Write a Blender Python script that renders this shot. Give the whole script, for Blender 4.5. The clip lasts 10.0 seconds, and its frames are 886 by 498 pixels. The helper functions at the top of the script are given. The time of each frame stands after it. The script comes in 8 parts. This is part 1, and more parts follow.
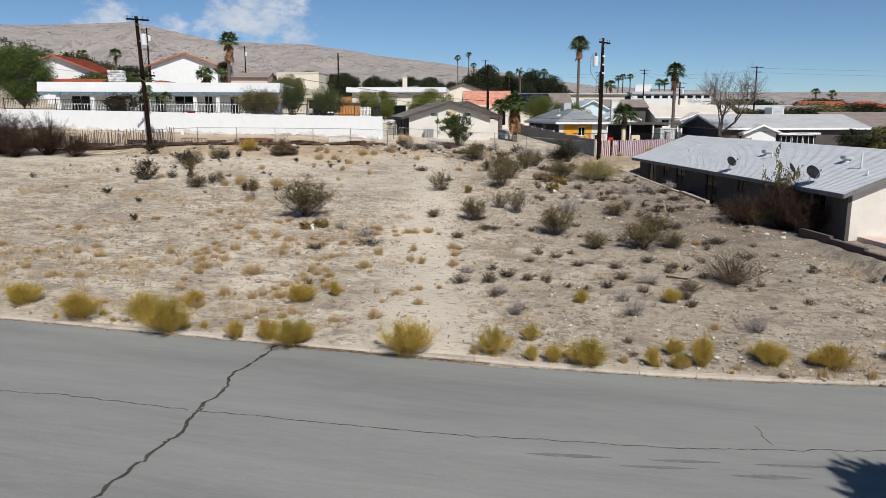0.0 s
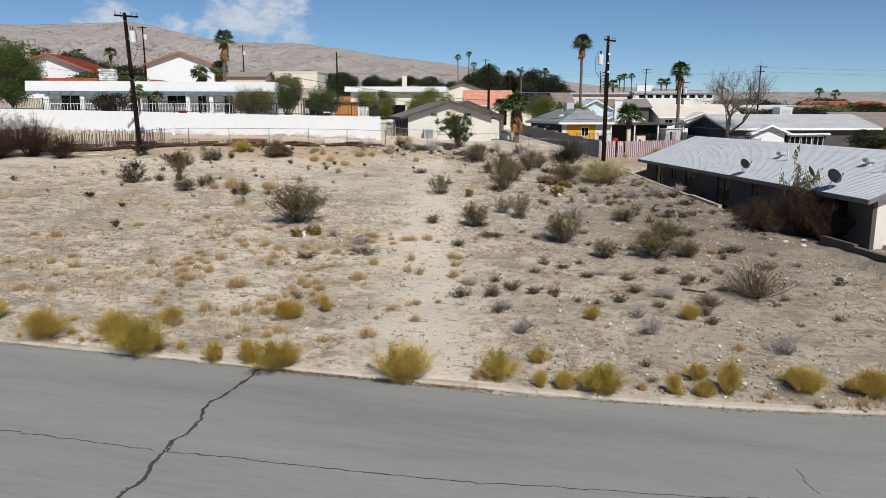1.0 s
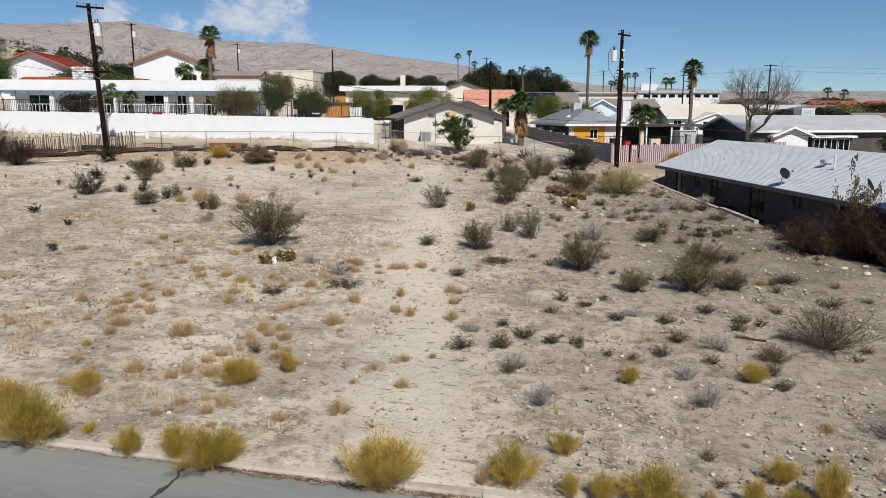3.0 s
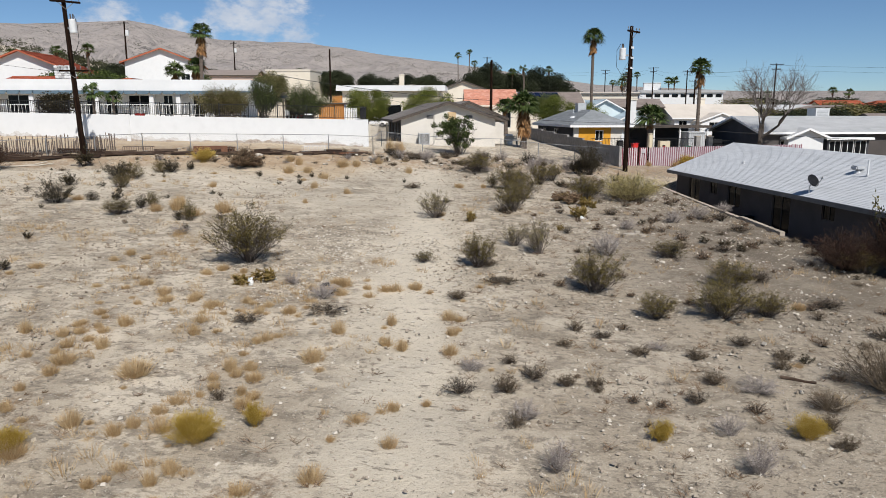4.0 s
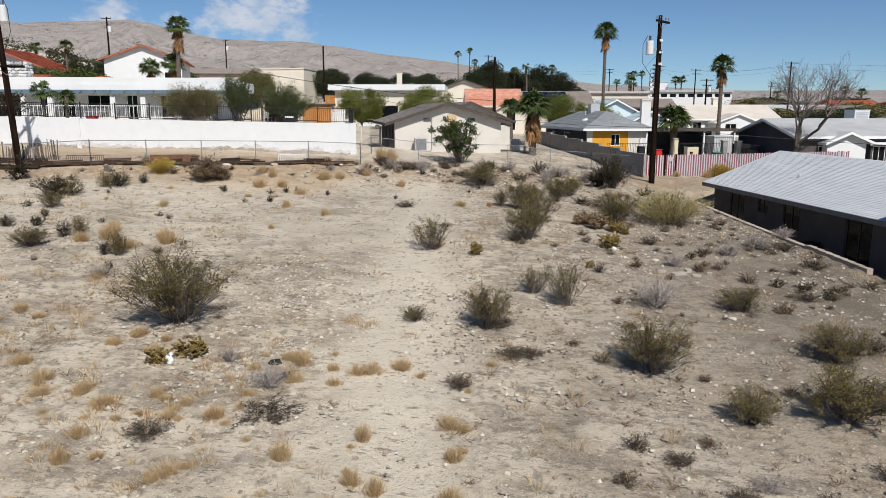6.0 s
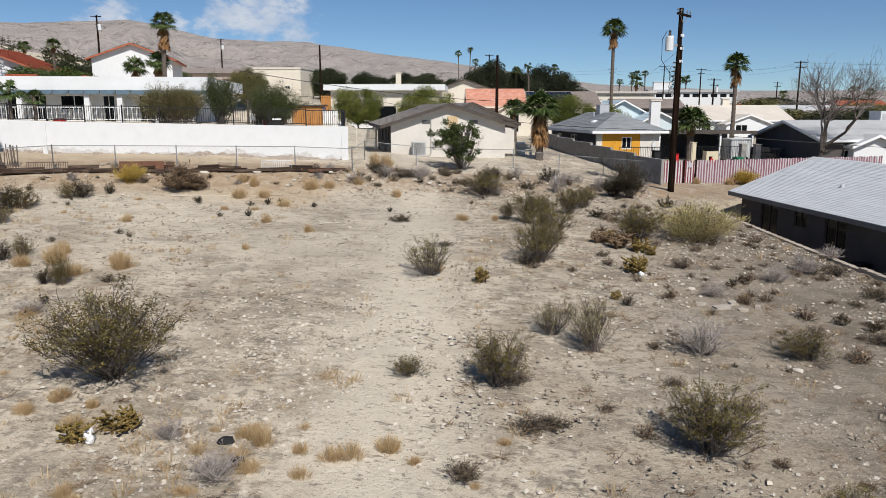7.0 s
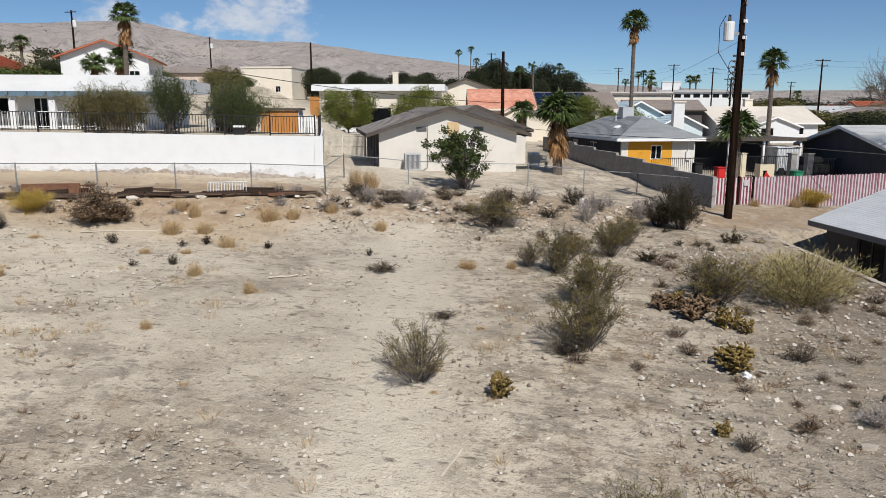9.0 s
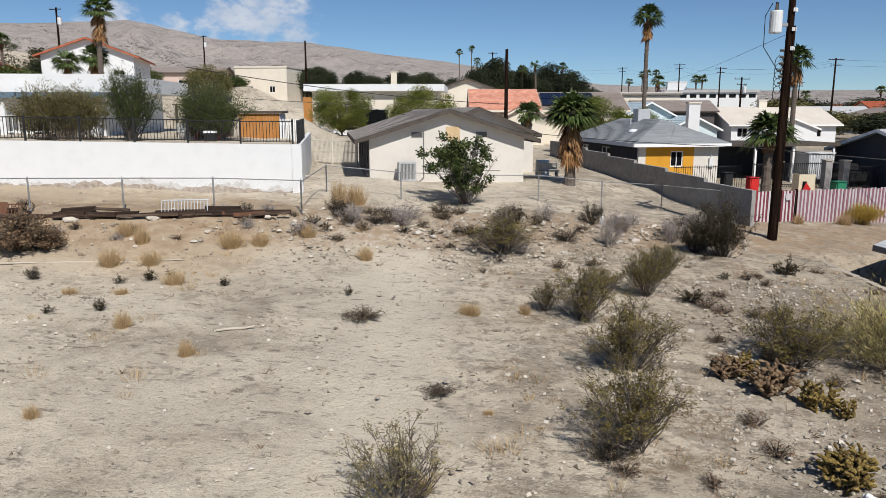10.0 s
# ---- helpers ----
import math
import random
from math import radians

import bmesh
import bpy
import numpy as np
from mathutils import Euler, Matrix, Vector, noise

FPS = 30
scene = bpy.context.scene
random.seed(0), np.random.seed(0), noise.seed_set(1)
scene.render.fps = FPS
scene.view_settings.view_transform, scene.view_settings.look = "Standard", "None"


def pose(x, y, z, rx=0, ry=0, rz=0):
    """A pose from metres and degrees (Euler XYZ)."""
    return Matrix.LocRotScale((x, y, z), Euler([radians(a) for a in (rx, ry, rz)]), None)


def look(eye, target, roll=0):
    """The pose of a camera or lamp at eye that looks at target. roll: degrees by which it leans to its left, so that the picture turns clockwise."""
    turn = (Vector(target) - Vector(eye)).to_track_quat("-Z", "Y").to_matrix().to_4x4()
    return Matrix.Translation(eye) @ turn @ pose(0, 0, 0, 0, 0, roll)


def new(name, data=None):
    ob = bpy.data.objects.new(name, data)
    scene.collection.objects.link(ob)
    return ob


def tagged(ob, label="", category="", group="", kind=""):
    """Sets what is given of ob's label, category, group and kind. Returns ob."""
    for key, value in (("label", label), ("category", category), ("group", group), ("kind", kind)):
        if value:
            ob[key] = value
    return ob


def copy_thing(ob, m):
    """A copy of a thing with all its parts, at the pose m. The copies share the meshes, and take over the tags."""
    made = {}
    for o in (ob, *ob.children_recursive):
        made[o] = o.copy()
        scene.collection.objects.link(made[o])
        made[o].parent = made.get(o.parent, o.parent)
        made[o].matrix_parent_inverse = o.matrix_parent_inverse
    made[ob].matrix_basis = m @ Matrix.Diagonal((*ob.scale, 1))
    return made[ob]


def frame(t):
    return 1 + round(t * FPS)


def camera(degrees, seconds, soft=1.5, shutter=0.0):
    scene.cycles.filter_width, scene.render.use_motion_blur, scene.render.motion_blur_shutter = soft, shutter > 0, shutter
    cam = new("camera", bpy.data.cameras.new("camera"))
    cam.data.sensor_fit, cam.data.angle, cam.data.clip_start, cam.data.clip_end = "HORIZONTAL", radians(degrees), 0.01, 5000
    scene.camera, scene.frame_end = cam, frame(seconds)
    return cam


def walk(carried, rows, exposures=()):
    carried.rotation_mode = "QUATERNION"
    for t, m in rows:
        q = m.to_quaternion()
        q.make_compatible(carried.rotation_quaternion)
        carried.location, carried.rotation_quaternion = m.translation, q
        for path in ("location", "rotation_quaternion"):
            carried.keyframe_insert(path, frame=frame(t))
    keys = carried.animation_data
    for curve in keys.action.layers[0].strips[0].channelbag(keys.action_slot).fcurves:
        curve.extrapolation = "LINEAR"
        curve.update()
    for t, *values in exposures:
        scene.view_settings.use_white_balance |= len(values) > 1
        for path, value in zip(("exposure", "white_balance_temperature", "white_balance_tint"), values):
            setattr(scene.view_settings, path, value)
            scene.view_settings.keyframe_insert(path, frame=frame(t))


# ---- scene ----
cam = camera(62.4, 10.0, soft=0.75)
METRES, EYE, TILT, LEAN, TURN = 35.55, 7.5, 0.0, 0.0, 10.1
ROWS = [
    (0.0, 0.0, 0.0, 0.0, 0.01, -10.53, -0.06),
    (0.5, 0.0003, 0.0271, 0.0004, 0.02, -10.55, -0.07),
    (1.0, 0.0006, 0.0575, 0.0009, 0.02, -10.56, -0.07),
    (1.5, 0.0011, 0.0914, 0.0018, 0.03, -10.57, -0.07),
    (2.0, 0.0018, 0.128, 0.0026, 0.02, -10.58, -0.08),
    (2.5, 0.003, 0.1666, 0.0037, 0.03, -10.59, -0.07),
    (4.0, 0.0069, 0.294, 0.0079, 0.04, -10.63, -0.07),
    (4.5, 0.0081, 0.3414, 0.0093, 0.03, -10.64, -0.07),
    (5.0, 0.0084, 0.3917, 0.0111, 0.02, -10.66, -0.09),
    (5.5, 0.0084, 0.4438, 0.0124, 0.02, -10.68, -0.1),
    (7.0, 0.009, 0.6114, 0.0166, 0.04, -10.67, -0.08),
    (7.5, 0.009, 0.6713, 0.0181, 0.05, -10.67, -0.08),
    (8.0, 0.0092, 0.733, 0.0199, 0.05, -10.66, -0.06),
    (8.5, 0.0098, 0.7967, 0.0218, 0.06, -10.64, -0.06),
    (9.0, 0.011, 0.8624, 0.0241, 0.05, -10.65, -0.03),
    (9.5, 0.0128, 0.9301, 0.026, 0.07, -10.64, -0.04),
    (10.0, 0.014, 0.9994, 0.0288, 0.09, -10.65, -0.01),
]
walk(cam, [(t, pose(0, 0, EYE, TILT, LEAN, TURN) @ pose(METRES * x, METRES * y, METRES * z, 90 + pitch, roll, yaw)) for t, x, y, z, yaw, pitch, roll in ROWS])

# ---- world, sun, exposure ----
SUN_X, SUN_Y = 0.509, -0.861
SUN_AZ = math.atan2(SUN_X, SUN_Y)
SUN_EL = radians(47)
world = bpy.data.worlds.new("sky")
scene.world = world
world.use_nodes = True
wn, wl = world.node_tree.nodes, world.node_tree.links
wn.clear()
w_out = wn.new("ShaderNodeOutputWorld")
w_bg = wn.new("ShaderNodeBackground")
w_sky = wn.new("ShaderNodeTexSky")
w_sky.sky_type, w_sky.sun_disc = "NISHITA", False
w_sky.sun_elevation, w_sky.sun_rotation = SUN_EL, SUN_AZ
w_sky.altitude = 3000
w_sky.air_density, w_sky.dust_density, w_sky.ozone_density = 1.0, 0.0, 3.0
w_bg.inputs["Strength"].default_value = 0.073
CLOUDS = [((-0.552, 0.828, 0.105), 0.085, 0.55), ((-0.497, 0.861, 0.105), 0.05, 0.6), ((-0.4, 0.909, 0.125), 0.12, 0.7), ((-0.366, 0.925, 0.103), 0.07, 0.6), ((-0.44, 0.893, 0.092), 0.11, 0.42)]
# soft white cumulus low over the mountains, thin haze elsewhere
w_tc = wn.new("ShaderNodeTexCoord")
w_map = wn.new("ShaderNodeMapping")
w_map.inputs["Scale"].default_value = (1, 1, 1.7)
wl.new(w_tc.outputs["Generated"], w_map.inputs[0])
w_noise = wn.new("ShaderNodeTexNoise")
w_noise.inputs["Scale"].default_value, w_noise.inputs["Detail"].default_value = 30.0, 9.0
w_noise.inputs["Roughness"].default_value = 0.6
wl.new(w_map.outputs[0], w_noise.inputs["Vector"])
w_field = None
for (cx, cy, cz), size, full in CLOUDS:
    w_dist = wn.new("ShaderNodeVectorMath")
    w_dist.operation = "DISTANCE"
    w_dist.inputs[1].default_value = (cx, cy, cz * 1.7)
    w_puff = wn.new("ShaderNodeMapRange")
    w_puff.interpolation_type = "SMOOTHSTEP"
    for i, v in ((1, size * 0.1), (2, size), (3, full), (4, 0.0)):
        w_puff.inputs[i].default_value = v
    wl.new(w_map.outputs[0], w_dist.inputs[0])
    wl.new(w_dist.outputs["Value"], w_puff.inputs[0])
    if w_field is None:
        w_field = w_puff.outputs[0]
    else:
        w_max = wn.new("ShaderNodeMath")
        w_max.operation = "MAXIMUM"
        wl.new(w_field, w_max.inputs[0])
        wl.new(w_puff.outputs[0], w_max.inputs[1])
        w_field = w_max.outputs[0]
w_sum = wn.new("ShaderNodeMath")
w_sum.operation = "MULTIPLY_ADD"
w_sum.inputs[1].default_value = 1.5
wl.new(w_noise.outputs[0], w_sum.inputs[0])
wl.new(w_field, w_sum.inputs[2])
w_ramp = wn.new("ShaderNodeMapRange")
w_ramp.interpolation_type = "SMOOTHSTEP"
for i, v in ((1, 1.02), (2, 1.5), (3, 0.0), (4, 0.8)):
    w_ramp.inputs[i].default_value = v
wl.new(w_sum.outputs[0], w_ramp.inputs[0])
# the clouds' own light and shade
w_soft = wn.new("ShaderNodeTexNoise")
w_soft.inputs["Scale"].default_value, w_soft.inputs["Detail"].default_value = 22.0, 6.0
wl.new(w_map.outputs[0], w_soft.inputs["Vector"])
w_tone = wn.new("ShaderNodeMix")
w_tone.data_type = "RGBA"
w_tone.inputs[6].default_value, w_tone.inputs[7].default_value = (7.2, 8.0, 9.4, 1), (9.6, 9.8, 10.3, 1)
w_tr = wn.new("ShaderNodeMapRange")
w_tr.inputs[1].default_value, w_tr.inputs[2].default_value = 0.38, 0.6
wl.new(w_soft.outputs[0], w_tr.inputs[0])
wl.new(w_tr.outputs[0], w_tone.inputs[0])
w_tint = wn.new("ShaderNodeMix")
w_tint.data_type, w_tint.blend_type = "RGBA", "MULTIPLY"
w_tint.inputs[0].default_value = 1.0
w_tint.inputs[7].default_value = (0.86, 1.0, 1.1, 1)
wl.new(w_sky.outputs[0], w_tint.inputs[6])
w_mix = wn.new("ShaderNodeMix")
w_mix.data_type = "RGBA"
wl.new(w_ramp.outputs[0], w_mix.inputs[0])
wl.new(w_tint.outputs[2], w_mix.inputs[6])
wl.new(w_tone.outputs[2], w_mix.inputs[7])
wl.new(w_mix.outputs[2], w_bg.inputs[0])
wl.new(w_bg.outputs[0], w_out.inputs[0])

sun = new("sun", bpy.data.lights.new("sun", "SUN"))
sun.data.energy, sun.data.angle, sun.data.color = 5.0, radians(0.53), (1.0, 0.962, 0.905)
sun.matrix_world = look((0, 0, 60), (-SUN_X * 60, -SUN_Y * 60, 60 - 60 * math.tan(SUN_EL)))
scene.view_settings.exposure = 0.0


# ---- materials ----
def material(name, colours, scale=3.0, rough=0.8, bump=0.2, bump_scale=None, metal=0.0, fine=0.25, per_object=0.0, per_island=0.0, spec=0.3, stretch=(1, 1, 1), depth=0.02, through_light=0.0):
    """Two-scale noise over two or three colours, with fine grain and bump."""
    m = bpy.data.materials.new(name)
    m.use_nodes = True
    n, k = m.node_tree.nodes, m.node_tree.links
    b = n["Principled BSDF"]
    b.inputs["Roughness"].default_value, b.inputs["Metallic"].default_value = rough, metal
    b.inputs["Specular IOR Level"].default_value = spec
    tc, mp = n.new("ShaderNodeTexCoord"), n.new("ShaderNodeMapping")
    mp.inputs["Scale"].default_value = stretch
    k.new(tc.outputs["Object"], mp.inputs[0])
    a = n.new("ShaderNodeTexNoise")
    a.inputs["Scale"].default_value, a.inputs["Detail"].default_value, a.inputs["Roughness"].default_value = scale, 6, 0.6
    g = n.new("ShaderNodeTexNoise")
    g.inputs["Scale"].default_value, g.inputs["Detail"].default_value, g.inputs["Roughness"].default_value = scale * 11, 4, 0.7
    for t in (a, g):
        k.new(mp.outputs[0], t.inputs["Vector"])
    mx = n.new("ShaderNodeMath")
    mx.operation = "MULTIPLY_ADD"
    mx.inputs[1].default_value = fine
    k.new(g.outputs[0], mx.inputs[0])
    k.new(a.outputs[0], mx.inputs[2])
    last = mx.outputs[0]
    for which, amount in (("Random", per_object), ("Random Per Island", per_island)):
        if amount:
            r = n.new("ShaderNodeObjectInfo" if which == "Random" else "ShaderNodeNewGeometry")
            ad = n.new("ShaderNodeMath")
            ad.operation = "MULTIPLY_ADD"
            ad.inputs[1].default_value = amount
            k.new(r.outputs[which], ad.inputs[0])
            k.new(last, ad.inputs[2])
            last = ad.outputs[0]
    lo, hi = 0.34 + fine * 0.38, 0.66 + fine * 0.62 + per_object + per_island
    ramp = n.new("ShaderNodeValToRGB")
    el = ramp.color_ramp.elements
    while len(el) < len(colours):
        el.new(0.5)
    for i, c in enumerate(colours):
        el[i].position = lo + (hi - lo) * i / max(1, len(colours) - 1)
        el[i].color = (*c, 1)
    k.new(last, ramp.inputs[0])
    k.new(ramp.outputs[0], b.inputs["Base Color"])
    if bump:
        bn = n.new("ShaderNodeBump")
        bn.inputs["Strength"].default_value, bn.inputs["Distance"].default_value = bump, depth
        t = g
        if bump_scale:
            t = n.new("ShaderNodeTexNoise")
            t.inputs["Scale"].default_value, t.inputs["Detail"].default_value = bump_scale, 5
            k.new(mp.outputs[0], t.inputs["Vector"])
        k.new(t.outputs[0], bn.inputs["Height"])
        k.new(bn.outputs[0], b.inputs["Normal"])
    if through_light:
        tr, ms = n.new("ShaderNodeBsdfTranslucent"), n.new("ShaderNodeMixShader")
        ms.inputs[0].default_value = through_light
        k.new(ramp.outputs[0], tr.inputs[0])
        k.new(b.outputs[0], ms.inputs[1])
        k.new(tr.outputs[0], ms.inputs[2])
        k.new(ms.outputs[0], n["Material Output"].inputs[0])
    return m


def ground_material():
    """Pale desert sand: a worn track, gravelly darker crust, stones and footprints."""
    m = bpy.data.materials.new("desert_sand")
    m.use_nodes = True
    n, k = m.node_tree.nodes, m.node_tree.links
    b = n["Principled BSDF"]
    b.inputs["Roughness"].default_value, b.inputs["Specular IOR Level"].default_value = 0.95, 0.1
    tc = n.new("ShaderNodeTexCoord")

    def tex(scale, detail, rough=0.6, stretch=None):
        t = n.new("ShaderNodeTexNoise")
        t.inputs["Scale"].default_value, t.inputs["Detail"].default_value, t.inputs["Roughness"].default_value = scale, detail, rough
        if stretch:
            mp = n.new("ShaderNodeMapping")
            mp.inputs["Scale"].default_value = stretch
            k.new(tc.outputs["Object"], mp.inputs[0])
            k.new(mp.outputs[0], t.inputs["Vector"])
        else:
            k.new(tc.outputs["Object"], t.inputs["Vector"])
        return t.outputs[0]

    def calc(op, a, c=None, d=None):
        t = n.new("ShaderNodeMath")
        t.operation = op
        for i, v in enumerate((a, c, d)):
            if v is None:
                continue
            if isinstance(v, (int, float)):
                t.inputs[i].default_value = v
            else:
                k.new(v, t.inputs[i])
        return t.outputs[0]

    def span(v, a, c, lo=0.0, hi=1.0):
        t = n.new("ShaderNodeMapRange")
        t.interpolation_type = "SMOOTHSTEP"
        k.new(v, t.inputs[0])
        for i, q in ((1, a), (2, c), (3, lo), (4, hi)):
            t.inputs[i].default_value = q
        return t.outputs[0]

    def blend(f, c1, c2, how="MIX"):
        t = n.new("ShaderNodeMix")
        t.data_type, t.blend_type = "RGBA", how
        if isinstance(f, (int, float)):
            t.inputs[0].default_value = f
        else:
            k.new(f, t.inputs[0])
        for i, c in ((6, c1), (7, c2)):
            if isinstance(c, tuple):
                t.inputs[i].default_value = (*c, 1)
            else:
                k.new(c, t.inputs[i])
        return t.outputs[2]

    sep = n.new("ShaderNodeSeparateXYZ")
    k.new(tc.outputs["Object"], sep.inputs[0])
    big, mid, fine, grit = tex(0.09, 5), tex(0.55, 6, 0.62), tex(3.2, 6, 0.65), tex(26, 3, 0.7)
    # the trodden track up the middle of the lot
    off = calc("ADD", calc("ADD", sep.outputs[0], calc("MULTIPLY_ADD", sep.outputs[1], 0.19, 0.4)), calc("MULTIPLY_ADD", mid, 3.0, -1.5))
    track = calc("MULTIPLY", span(calc("ABSOLUTE", off), 0.4, 2.6, 1.0, 0.0), span(sep.outputs[1], 58, 66, 1.0, 0.0))
    upper = calc("MULTIPLY", span(sep.outputs[1], 40, 47), span(sep.outputs[0], -6, -11))
    track = calc("MAXIMUM", track, calc("MULTIPLY", upper, span(tex(0.35, 5, 0.6, (0.7, 1.3, 1)), 0.42, 0.6, 0.75, 0.15)))
    col = blend(span(mid, 0.36, 0.64), (0.39, 0.33, 0.262), (0.56, 0.487, 0.40))
    col = blend(span(fine, 0.5, 0.64, 0.0, 0.75), col, (0.21, 0.178, 0.147))
    crust = calc("MULTIPLY", span(tex(0.8, 8, 0.75, (0.8, 1.5, 1)), 0.5, 0.57), calc("SUBTRACT", 1.0, calc("MULTIPLY", track, 0.85)))
    col = blend(calc("MULTIPLY", crust, 0.55), col, (0.19, 0.16, 0.128))
    # dry leaf litter and matted brown growth in ragged patches
    mat_ = calc("MULTIPLY", span(tex(0.45, 9, 0.8, (1, 1.3, 1)), 0.55, 0.6), calc("SUBTRACT", 1.0, calc("MULTIPLY", track, 0.8)))
    col = blend(calc("MULTIPLY", mat_, span(tex(6.0, 4, 0.7), 0.42, 0.6, 0.15, 0.8)), col, (0.20, 0.135, 0.085))
    # browner gravelly soil towards the low house
    gravel = calc("MULTIPLY", span(calc("ADD", sep.outputs[0], calc("MULTIPLY_ADD", big, 12.0, -6.0)), -5.5, 5), span(mid, 0.3, 0.62, 0.45, 1.0))
    col = blend(calc("MULTIPLY", gravel, calc("MULTIPLY", span(sep.outputs[1], 29, 39, 0.42, 1.0), span(sep.outputs[1], 57, 61, 1.0, 0.3))), col, (0.165, 0.137, 0.11))
    col = blend(calc("MULTIPLY", track, 0.8), col, (0.60, 0.532, 0.445))
    # low crusted scrapes and scuffs, drawn out across the slope
    scuff = span(tex(2.4, 5, 0.6, (0.8, 2.2, 1)), 0.58, 0.68)
    col = blend(calc("MULTIPLY", scuff, 0.7), col, (0.14, 0.117, 0.094))
    nick = span(tex(7.5, 3, 0.6, (0.55, 1.5, 1)), 0.62, 0.69)
    col = blend(calc("MULTIPLY", nick, 0.6), col, (0.085, 0.07, 0.055))
    chip = span(tex(13, 2, 0.5), 0.67, 0.71)
    col = blend(calc("MULTIPLY", chip, 0.55), col, (0.66, 0.62, 0.56))
    col = blend(span(grit, 0.58, 0.7, 0.0, 0.65), col, (0.6, 0.56, 0.5))
    col = blend(span(grit, 0.42, 0.3, 0.0, 0.7), col, (0.13, 0.11, 0.09))
    # orange-tan loose fill on the bank below the far fence
    bank = calc("MULTIPLY", span(sep.outputs[1], 52, 56), calc("MULTIPLY", span(sep.outputs[0], -14, -17), span(sep.outputs[1], 64, 60)))
    col = blend(calc("MULTIPLY", bank, 0.7), col, (0.45, 0.345, 0.24))
    # brown litter and loose soil along the foot of the back fences
    foot = calc("SUBTRACT", sep.outputs[1], calc("MULTIPLY_ADD", sep.outputs[0], 0.36, 65.2))
    foot = calc("ADD", foot, calc("MULTIPLY_ADD", mid, 4.0, -2.0))
    foot = calc("MULTIPLY", span(foot, -3.2, -1.2), span(foot, 3.5, 2.0))
    col = blend(calc("MULTIPLY", foot, span(tex(1.7, 6, 0.7), 0.4, 0.6, 0.25, 0.8)), col, (0.31, 0.215, 0.14))
    tone = span(big, 0.3, 0.7, 0.9, 1.1)
    hsv = n.new("ShaderNodeHueSaturation")
    k.new(tone, hsv.inputs["Value"])
    k.new(col, hsv.inputs["Color"])
    k.new(blend(1.0, hsv.outputs[0], (1.0, 1.0, 0.96), "MULTIPLY"), b.inputs["Base Color"])
    h = calc("ADD", calc("MULTIPLY", fine, 0.4), calc("MULTIPLY", grit, 0.3))
    h = calc("ADD", h, calc("MULTIPLY", tex(9, 4), 0.35))
    bn = n.new("ShaderNodeBump")
    bn.inputs["Strength"].default_value, bn.inputs["Distance"].default_value = 1.0, 0.115
    k.new(h, bn.inputs["Height"])
    k.new(bn.outputs[0], b.inputs["Normal"])
    return m


SAND = ground_material()
ASPHALT = material("worn_asphalt", [(0.172, 0.174, 0.163), (0.208, 0.21, 0.195), (0.236, 0.237, 0.22)], 1.0, 0.9, 0.6, 70, fine=0.5, depth=0.010, stretch=(0.1, 0.8, 1))
PALE_SLAB = material("pale_slab", [(0.36, 0.315, 0.26), (0.46, 0.41, 0.345)], 4, 0.9, 0.4, 25)
CRACK = material("crack_dirt", [(0.035, 0.032, 0.03), (0.07, 0.062, 0.052)], 4, 0.95, 0.3)
CRACK_PALE = material("crack_sand", [(0.2, 0.18, 0.15), (0.3, 0.27, 0.22)], 4, 0.95, 0.3)
STAIN = material("dark_skid_mark", [(0.115, 0.115, 0.114), (0.165, 0.163, 0.16)], 7, 0.9, 0.2, fine=0.9)
CONCRETE = material("kerb_concrete", [(0.25, 0.215, 0.17), (0.40, 0.35, 0.29), (0.47, 0.415, 0.35)], 1.4, 0.9, 0.4, 14, per_object=0.15)
WHITE_STUCCO = material("white_painted_stucco", [(0.645, 0.65, 0.65), (0.675, 0.68, 0.68), (0.69, 0.695, 0.695)], 1.6, 0.85, 0.25, 18)
WALL_GRIME = material("grey_wall_grime", [(0.42, 0.39, 0.36), (0.56, 0.545, 0.525), (0.64, 0.635, 0.625)], 5, 0.9, 0.3, 25)
WALL_DIRT = material("brown_wall_splash", [(0.24, 0.19, 0.15), (0.38, 0.32, 0.265), (0.52, 0.48, 0.43)], 6, 0.9, 0.3, 25)
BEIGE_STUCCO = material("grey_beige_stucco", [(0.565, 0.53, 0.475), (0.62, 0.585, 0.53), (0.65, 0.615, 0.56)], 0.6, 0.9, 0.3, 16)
# own grey of some houses; on the low grey house, beige darkened for shade
GREY_AND_SHADE_STUCCO = material("grey_and_shade_stucco", [(0.068, 0.06, 0.057), (0.094, 0.083, 0.078)], 0.6, 0.9, 0.3, 16)
# own charcoal of some buildings; elsewhere shade put into a wall's colour
DARK_AND_SHADE_STUCCO = material("charcoal_and_shade_stucco", [(0.05, 0.05, 0.055), (0.072, 0.072, 0.078)], 0.6, 0.9, 0.3, 16)
CREAM_STUCCO = material("cream_stucco", [(0.64, 0.58, 0.48), (0.70, 0.64, 0.54)], 0.6, 0.9, 0.3, 16)
PINK_STUCCO = material("rose_stucco", [(0.55, 0.42, 0.36), (0.6, 0.47, 0.4)], 0.6, 0.9, 0.3, 16)
MUSTARD = material("mustard_painted_stucco", [(0.56, 0.27, 0.025), (0.63, 0.31, 0.035)], 1.0, 0.85, 0.25, 16)
PALE_BLUE = material("pale_blue_siding", [(0.50, 0.58, 0.6), (0.56, 0.64, 0.66)], 1.0, 0.8, 0.2, 16)
BLOCK_GREY = material("grey_block", [(0.19, 0.182, 0.17), (0.27, 0.258, 0.245), (0.34, 0.325, 0.305)], 2.2, 0.95, 0.4, 25, per_object=0.2)
